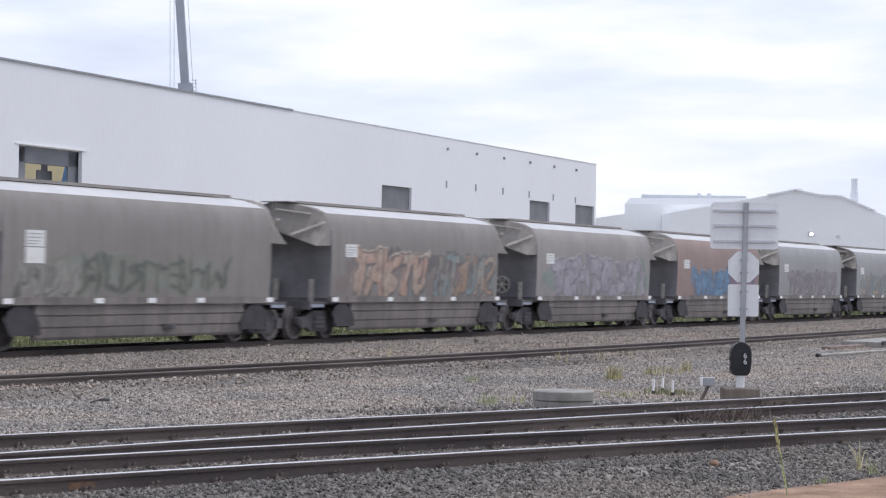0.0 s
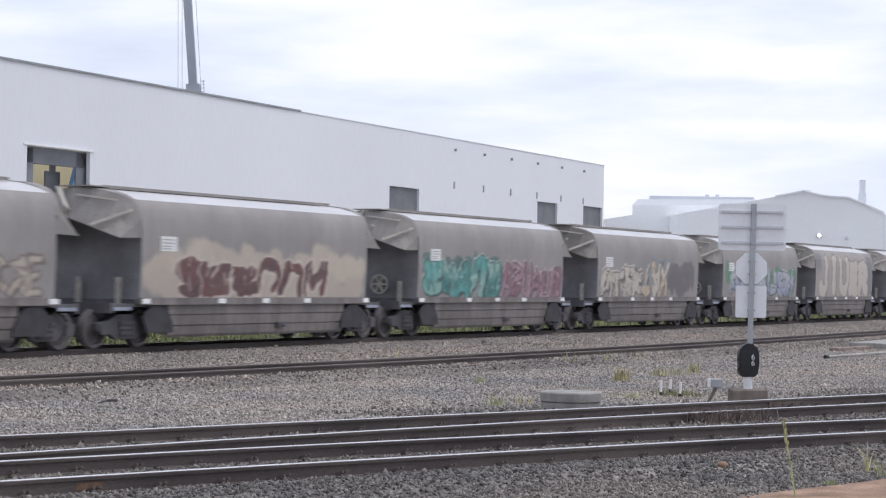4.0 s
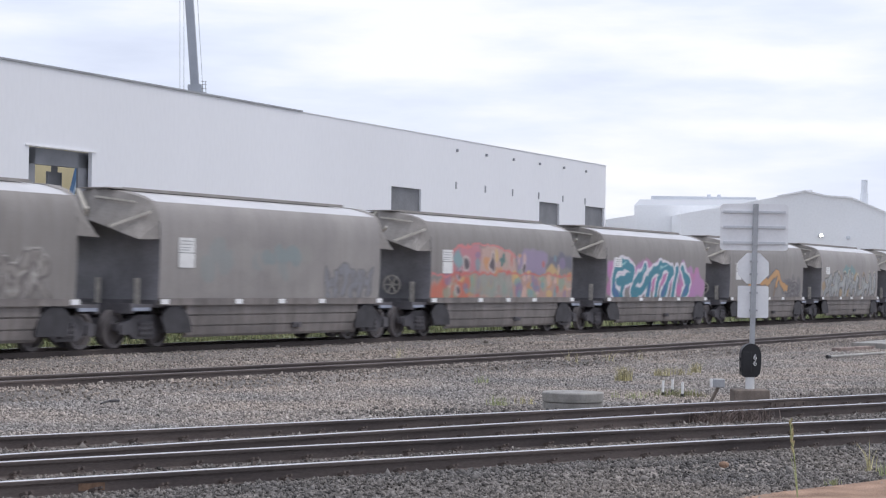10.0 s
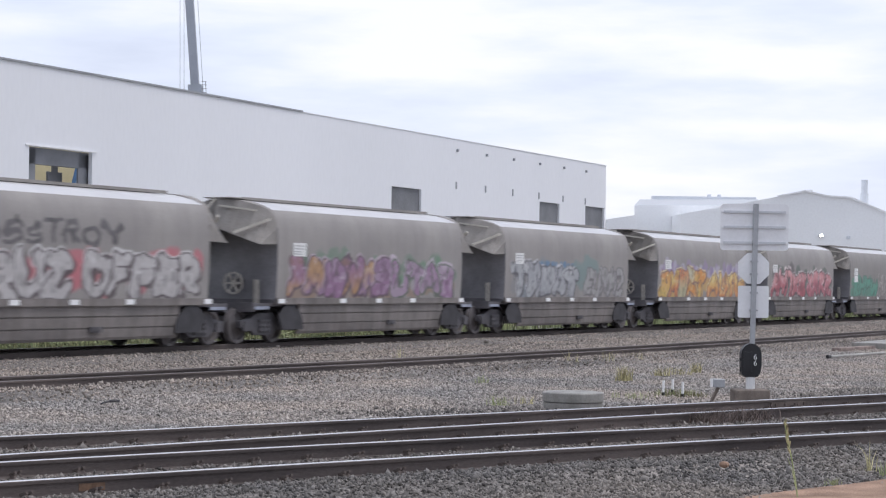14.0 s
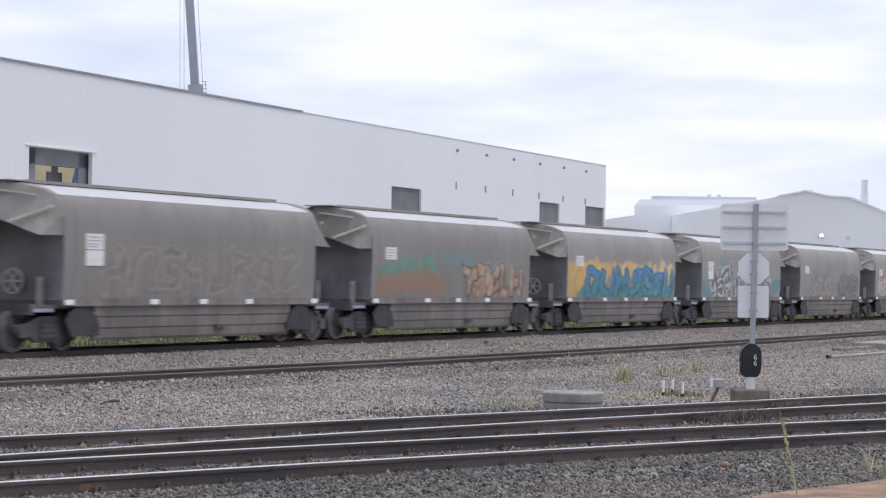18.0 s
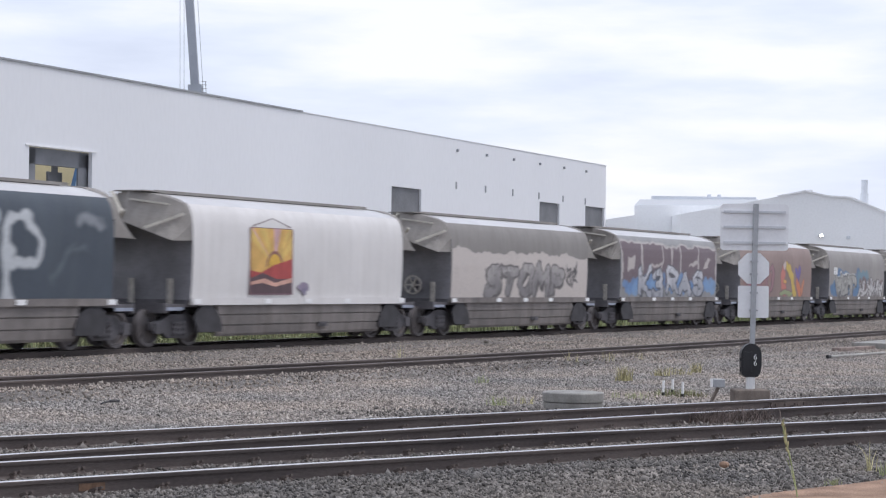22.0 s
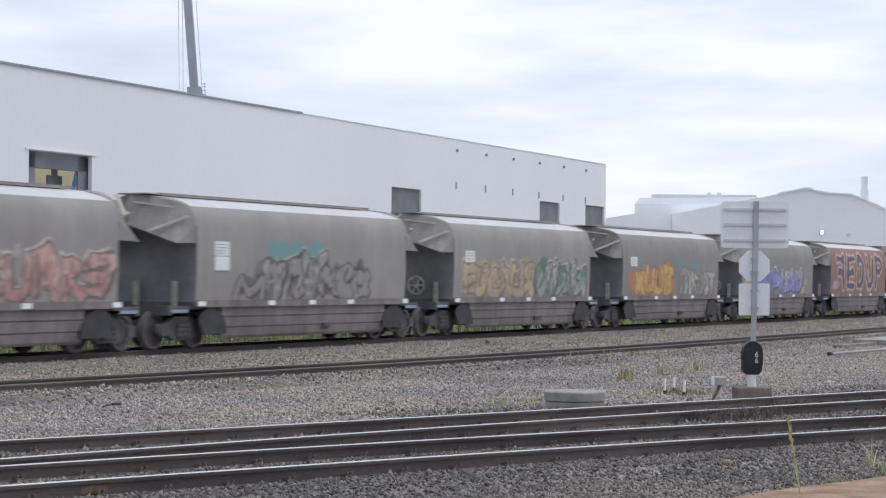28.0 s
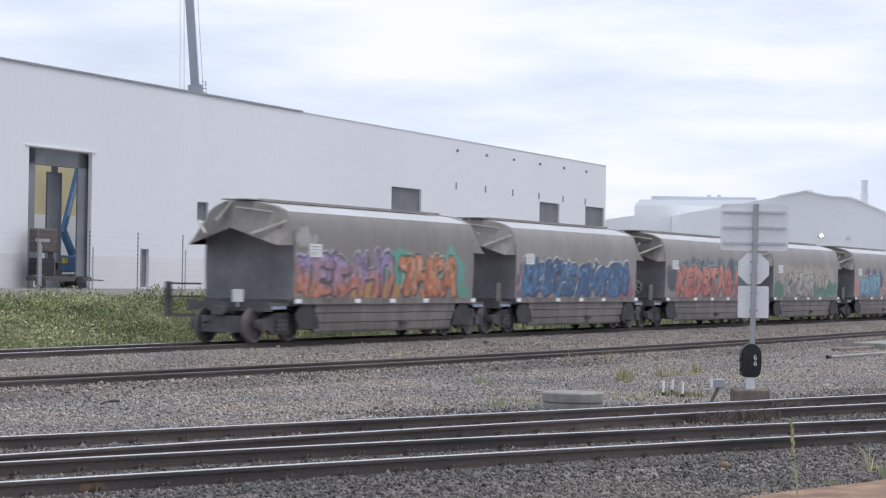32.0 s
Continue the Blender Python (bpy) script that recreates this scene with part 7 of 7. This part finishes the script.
def place_between(rng, count):
    x, y = rng.uniform(11, 40, count * 4), rng.uniform(3, 16, count * 4)
    ok = (y > near_b(x) - 0.1) & (y < near_a(x) + 0.95) & in_view(x, y)
    for c in NEAR_RAILS.values():
        ok &= np.abs(y - rail_y(c, x)) > 0.14
    p = np.stack([x, y, np.full_like(x, -0.144)], -1)[ok][:count]
    p[:, 2] += rng.uniform(-0.02, 0.012, len(p))
    return p


def place_apron(rng, count):
    x, y = rng.uniform(14, 75, count * 4), rng.uniform(5, 21, count * 4)
    keep = rng.uniform(0, 1, count * 4) < np.clip(26 / x, 0.25, 1)
    ok = (y > near_a(x) + 0.7) & (y < mid_y(x) - 2.6) & in_view(x, y) & keep
    p = np.stack([x, y, np.full_like(x, GZ - 0.035)], -1)[ok][:count]
    p[:, 2] += rng.uniform(-0.01, 0.012, len(p))
    return p


def place_mid(rng, count):
    x, y = rng.uniform(22, 100, count * 4), rng.uniform(17, 23, count * 4)
    c = mid_y(x)
    ok = (y > c - 3.0) & (y < c + 1.4) & (np.abs(y - c) > 0.12) & (np.abs(y - c + 1.067) > 0.12) & in_view(x, y)
    p = np.stack([x, y, np.where((y > c - 1.0) & (y < c), -0.155, np.where((y > c - 1.95) & (y < c + 0.9), -0.105, np.clip(-0.105 - np.maximum(c - 1.95 - y, y - c - 0.9) / 0.6 * 0.18, GZ - 0.04, 0)))], -1)[ok][:count]
    return p


def place_main(rng, count):
    x, y = rng.uniform(26, 130, count * 4), rng.uniform(20, 28, count * 4)
    keep = rng.uniform(0, 1, count * 4) < np.clip(45 / x, 0.3, 1)
    ok = (y > mid_y(x) + 0.9) & (y < 27.9) & in_view(x, y) & keep
    p = np.stack([x, y, np.where(y > 27, -0.14, np.where(y > 26.1, GZ - 0.09 + (y - 26.1) * 0.17, GZ - 0.035))], -1)[ok][:count]
    p[:, 2] += rng.uniform(-0.012, 0.012, len(p))
    return p


stones("ballast_stones", M_STONE_DARK, 66000, place_front, 0.0185, "dark grey crushed ballast stones beside the siding", seed=11)
stones("ballast_stones", M_STONE_DARK, 46000, place_between, 0.019, "dark grey ballast stones between the siding rails", seed=12)
stones("gravel", M_STONE_LIGHT, 118000, place_apron, 0.0165, "pale grey loose gravel between the tracks", seed=13)
stones("ballast_stones", M_STONE_BROWN, 34000, place_mid, 0.022, "grey-brown ballast stones of the middle track", seed=14)
stones("ballast_stones", M_STONE_BROWN, 60000, place_main, 0.024, "brown-grey ballast stones before the main line", seed=15)


def place_dark(rng, count):
    x, y = rng.uniform(25, 52, count * 4), rng.uniform(4, 16, count * 4)
    reach = 1.9 + 0.9 * np.sin(x * 0.55) + rng.normal(0, 0.35, count * 4)
    ok = (y > near_a(x) + 0.75) & (y < near_a(x) + reach + 0.9) & in_view(x, y)
    p = np.stack([x, y, np.full_like(x, GZ - 0.022)], -1)[ok][:count]
    p[:, 2] += rng.uniform(-0.008, 0.012, len(p))
    return p


stones("ballast_stones", M_STONE_DARK, 15000, place_dark, 0.024, "dark spilt ballast round the ground signal", seed=16)
for x in (13.98,):
    c = NEAR_RAILS["b_near"]
    part("rust_patch", boxes((-0.13, 0.13, -0.0165, -0.0125, -0.125, -0.06)), M_RUST, RAILS["b_near"], "orange rust patch").matrix_basis = pose(x, rail_y(c, x), 0, 0, 0, math.degrees(math.atan(c[1] + 2 * c[2] * x)))
# orange dirt at the edge of the near ballast
bm = bmesh.new()
n = 40
rows = []
for i in range(n + 1):
    x = 6 + 30 * i / n
    e = 10.55 - 0.277 * x + 0.12 * noise.noise(Vector((x * 0.9, 0, 0))) + 0.05
    rows.append([bm.verts.new((x, e + (0.12 if j == 0 else 1.25) - 1.4 * j, GZ - 0.045 + (0.0 if j == 0 else 0.04) + 0.012 * noise.noise(Vector((x, j * 1.7, 3))))) for j in range(5)])
for r, q in zip(rows, rows[1:]):
    for j in range(4):
        bm.faces.new((r[j + 1], q[j + 1], q[j], r[j]))
tagged(part("dirt_verge", fix(bm), M_DIRT), "bare orange dirt verge beside the ballast", kind="structure")


# ------------------------------------------------------------------ grass
def blades(name, material, pos, h0, h1, w, label, seed, lean=0.35, kind="stuff"):
    rng = np.random.default_rng(seed)
    n = len(pos)
    h, a = rng.uniform(h0, h1, n), rng.uniform(0, 2 * np.pi, n)
    la, ll = rng.uniform(0, 2 * np.pi, n), rng.uniform(0, lean, n) * h
    d = np.stack([np.cos(a), np.sin(a), np.zeros(n)], -1) * w
    b = np.stack([np.cos(la) * ll, np.sin(la) * ll, h], -1)
    m = b * np.array([0.35, 0.35, 0.6])
    v = np.stack([pos - d, pos + d, pos + m + d * 0.7, pos + m - d * 0.7, pos + b], 1)
    base = (np.arange(n) * 5)[:, None, None]
    f = np.array([(0, 1, 2), (0, 2, 3), (3, 2, 4)])[None] + base
    ob = raw(name, v.reshape(-1, 3), f.reshape(-1, 3), material)
    return tagged(ob, label, kind=kind) if kind else ob


def bank(count, x0, x1, y0, y1, seed):
    r = np.random.default_rng(seed)
    x, y = r.uniform(x0, x1, count), r.uniform(y0, y1, count)
    dens = np.array([noise.noise(Vector((a * 0.5, b * 0.7, 1.3))) for a, b in zip(x, y)])
    ok = dens + r.uniform(-0.5, 0.6, count) > -0.25
    z = np.array([land(a, b) for a, b in zip(x, y)])
    return np.stack([x, y, z - 0.02], -1)[ok]


bm = bmesh.new()
gx, gy = 40, 12
g = [[bm.verts.new((-40 + 240 * i / gx, 30.9 + 9.2 * j / gy, land(0, 30.9 + 9.2 * j / gy) + 0.02 + 0.05 * noise.noise(Vector((i * 0.7, j * 0.6, 0))))) for j in range(gy + 1)] for i in range(gx + 1)]
for i in range(gx):
    for j in range(gy):
        bm.faces.new((g[i][j], g[i + 1][j], g[i + 1][j + 1], g[i][j + 1]))
tagged(part("grass_bank", bm, M_GRASS_BED), "low earth bank under the weeds behind the main line", kind="structure")
def leaves(name, material, pos, h0, h1, size, label, seed):
    """Small broad leaves at all heights over the given spots."""
    r = np.random.default_rng(seed)
    n = len(pos)
    c = pos + np.stack([r.normal(0, 0.06, n), r.normal(0, 0.06, n), r.uniform(h0, h1, n)], -1)
    u, w = r.normal(0, 1, (n, 3)), r.normal(0, 1, (n, 3))
    u /= np.linalg.norm(u, axis=1)[:, None]
    w -= (w * u).sum(1)[:, None] * u
    w /= np.linalg.norm(w, axis=1)[:, None]
    k = size * r.uniform(0.5, 1.5, (n, 1))
    v = np.stack([c - u * k, c - w * k * 0.5, c + u * k, c + w * k * 0.5], 1)
    f = np.array([(0, 1, 2, 3)])[None] + (np.arange(n) * 4)[:, None, None]
    return tagged(raw(name, v.reshape(-1, 3), f.reshape(-1, 4), material), label, kind="stuff")


def hummock(p):
    """Weeds stand taller in clumps."""
    return np.array([0.55 + 0.9 * max(0, noise.noise(Vector((a * 0.55, b * 0.8, 4.2))) + 0.25) for a, b in p[:, :2]])


spots = bank(60000, 30, 64, 31.2, 39.5, 21)
hm = hummock(spots)
leafy = spots.copy()
leafy[:, 2] += hm * np.random.default_rng(3).uniform(0, 0.45, len(leafy))
leaves("weeds", M_GRASS, leafy, 0.0, 0.12, 0.042, "rank broad-leaved green weeds on the bank", 31)
# taller leafy clumps
dice, heaps = np.random.default_rng(61), []
for _ in range(46):
    x, y, h, k = dice.uniform(34, 60), dice.uniform(32.0, 37.5), dice.uniform(0.2, 0.5), 420
    heaps.append(np.stack([x + dice.normal(0, 0.28, k), y + dice.normal(0, 0.28, k), land(x, y) + h * dice.uniform(0, 1, k) ** 0.7], -1))
leaves("weeds", M_GRASS, np.concatenate(heaps), 0.0, 0.08, 0.034, "leafy clumps of green weeds on the bank", 63)
blades("weeds", M_GRASS, bank(26000, 30, 64, 31.2, 39.5, 22), 0.12, 0.42, 0.010, "green grass among the weeds on the bank", 22)
blades("weeds", M_DRY, bank(9000, 30, 64, 31.2, 39.5, 23), 0.2, 0.62, 0.007, "dry straw-coloured stems among the weeds", 24)
flower = bank(5000, 30, 64, 31.2, 36, 27)
flower[:, 2] += 0.35
leaves("weeds", M_STALK, flower, 0.0, 0.15, 0.03, "pale yellow-green seed heads of the weeds", 32)
blades("weeds", M_GRASS, bank(30000, 64, 170, 31.2, 39, 25), 0.15, 0.5, 0.03, "green grass strip behind the main line", 26)


def tuft(x, y, z, count, r, h0, h1, material, label, category="grass tuft", w=0.006, lean=0.95, seed=0):
    q = np.random.default_rng(seed + 40)
    a, d = q.uniform(0, 2 * np.pi, count), r * np.sqrt(q.uniform(0, 1, count))
    pos = np.stack([np.cos(a) * d, np.sin(a) * d, np.zeros(count)], -1)
    ob = blades("grass_tuft", material, pos, h0, h1, w, label, seed + 41, lean, kind="")
    ob.location = (x, y, z)
    return tagged(ob, label, category, "tufts in the gravel")


TUFTS = [(37.16, 14.49, 90, 0.16, 0.15, 0.34, M_DRY), (36.9, 14.5, 40, 0.12, 0.1, 0.2, M_DRY), (39.6, 14.65, 60, 0.2, 0.1, 0.24, M_DRY), (40.4, 14.5, 60, 0.28, 0.08, 0.2, M_DRY), (41.64, 14.58, 50, 0.12, 0.12, 0.28, M_DRY),
         (28.3, 13.2, 40, 0.2, 0.08, 0.2, M_STALK), (28.9, 13.0, 30, 0.2, 0.06, 0.16, M_DRY), (34.28, 16.35, 40, 0.16, 0.06, 0.18, M_STALK), (33.0, 11.9, 60, 0.4, 0.04, 0.14, M_STALK), (31.6, 12.2, 50, 0.4, 0.04, 0.14, M_STALK),
         (40.5, 21.4, 16, 0.12, 0.2, 0.5, M_DRY), (43.2, 18.2, 20, 0.2, 0.15, 0.42, M_DRY), (45.0, 18.0, 18, 0.2, 0.15, 0.38, M_DRY), (46.8, 18.1, 24, 0.3, 0.12, 0.3, M_DRY), (20.1, 10.45, 90, 0.22, 0.06, 0.18, M_TWIGS), (19.9, 10.5, 60, 0.2, 0.05, 0.16, M_DRY),
         (32.7, 11.75, 130, 0.55, 0.03, 0.11, M_GRASS_BED), (33.3, 12.1, 90, 0.4, 0.03, 0.11, M_GRASS_BED), (20.9, 5.35, 12, 0.06, 0.15, 0.36, M_DRY), (20.5, 5.1, 14, 0.1, 0.05, 0.16, M_STALK), (19.2, 5.3, 20, 0.1, 0.03, 0.09, M_STALK)]
for i, (x, y, k, r, h0, h1, m) in enumerate(TUFTS):
    tuft(x, y, GZ - 0.02 if y > 6 else GZ - 0.03, k, r, h0, h1, m, "small dry grass tuft in the gravel" if m == M_DRY else "small green grass tuft in the gravel", seed=i)
# dead brush between the siding rails
q = np.random.default_rng(77)
x = q.uniform(25.3, 26.7, 800)
y = np.array([rail_y(NEAR_RAILS["a_near"], a) for a in x]) - 0.12 + q.normal(0, 0.16, 800)
ob = blades("dead_brush", M_TWIGS, np.stack([x - 25.9, y - 9.4, np.zeros(800)], -1), 0.06, 0.24, 0.005, "dead brown brush between the siding rails", 78, 2.0, kind="")
ob.location = (25.9, 9.4, -0.15)
tagged(ob, "tangled dead brown brush between the siding rails", "brush")


# tall grass stalk close to the camera, nodding in the wind
def stalk(name, x, y, h, label):
    top = tagged(empty(name, Matrix.Translation((x, y, GZ - 0.03))), label, "grass stalk")
    bm = bmesh.new()
    pts = [Vector((0.02 * math.sin(k * 0.6), 0, h * k / 8)) for k in range(9)]
    for k, (a, b) in enumerate(zip(pts, pts[1:])):
        bar(bm, a, b, 0.016 - 0.0009 * k, n=5)
    part("stem", bm, M_STALK, top)
    bm = bmesh.new()
    r = random.Random(4)
    for k in range(34):
        z = h * (0.62 + 0.4 * k / 34)
        a = r.uniform(0, 6.28)
        bar(bm, (0, 0, z), (0.016 * math.cos(a), 0.016 * math.sin(a), z + 0.045), 0.011, n=4)
    part("seed_head", bm, M_DRY, top)
    for z0, dx, ln in ((0.1, -0.05, 0.3), (0.2, 0.05, 0.26)):
        bm = bmesh.new()
        bar(bm, (0, 0, z0), (dx * 0.6, 0, z0 + ln * 0.6), 0.010, 0.003)
        bar(bm, (dx * 0.6, 0, z0 + ln * 0.6), (dx * 1.2, 0.01, z0 + ln), 0.006, 0.003)
        part("leaf", bm, M_STALK, top)
    return top


STALK = stalk("grass_stalk", 17.75, 5.22, 0.70, "tall green grass stalk with a seed head")


# ------------------------------------------------------------------ what moves
def motions():
    # the train's speed wavers a little about its mean
    gain = ((0, -0.08), (2, -0.24), (6, -0.27), (9, -0.10), (11, 0.0), (13, 0.18), (17, 0.38), (20, 0.43), (23, 0.43), (24.5, 0.36), (28, 0.17), (30, 0.03), (32, -0.21))
    for n, w in WAGONS.items():
        walk(w, [(t, pose(wagon_x(n, t) + d, Y_TRAIN, 0)) for t, d in gain])
    # the stalk nods to and fro in the wind
    tilt = ((0, -10.3), (1.5, -8.8), (3, -9.6), (6, -7.8), (7.5, -6.6), (9, -5.0), (11, -7.0), (13, -9.4), (16, -10.4), (19, -12), (21, -11.4), (23, -12), (25.5, -10.0), (28, -9.0), (30, -6.6), (32, -5.4))
    for_stalk = Matrix.Translation((17.75, 5.22, GZ - 0.03))
    walk(STALK, [(t, for_stalk @ Matrix.Rotation(radians(a), 4, FH)) for t, a in tilt])
    # all wheelsets turn alike: one set of rows for the leading axle of a bogie, one for the trailing axle
    step = math.degrees(V / FPS / 0.455)
    kept = {}
    for w in WAGONS.values():
        for ob in w.children_recursive:
            if not ob.name.startswith("wheelset"):
                continue
            side = round(ob.location.x, 3)
            if side not in kept:
                walk(ob, [(i / FPS, pose(side, 0, 0.46, 0, i * step % 360, 0)) for i in range(0, 32 * FPS + 1)])
                kept[side] = ob.animation_data
            else:
                ob.rotation_mode = "QUATERNION"
                keys = ob.animation_data_create()
                keys.action = kept[side].action
                keys.action_slot = kept[side].action_slot


motions()
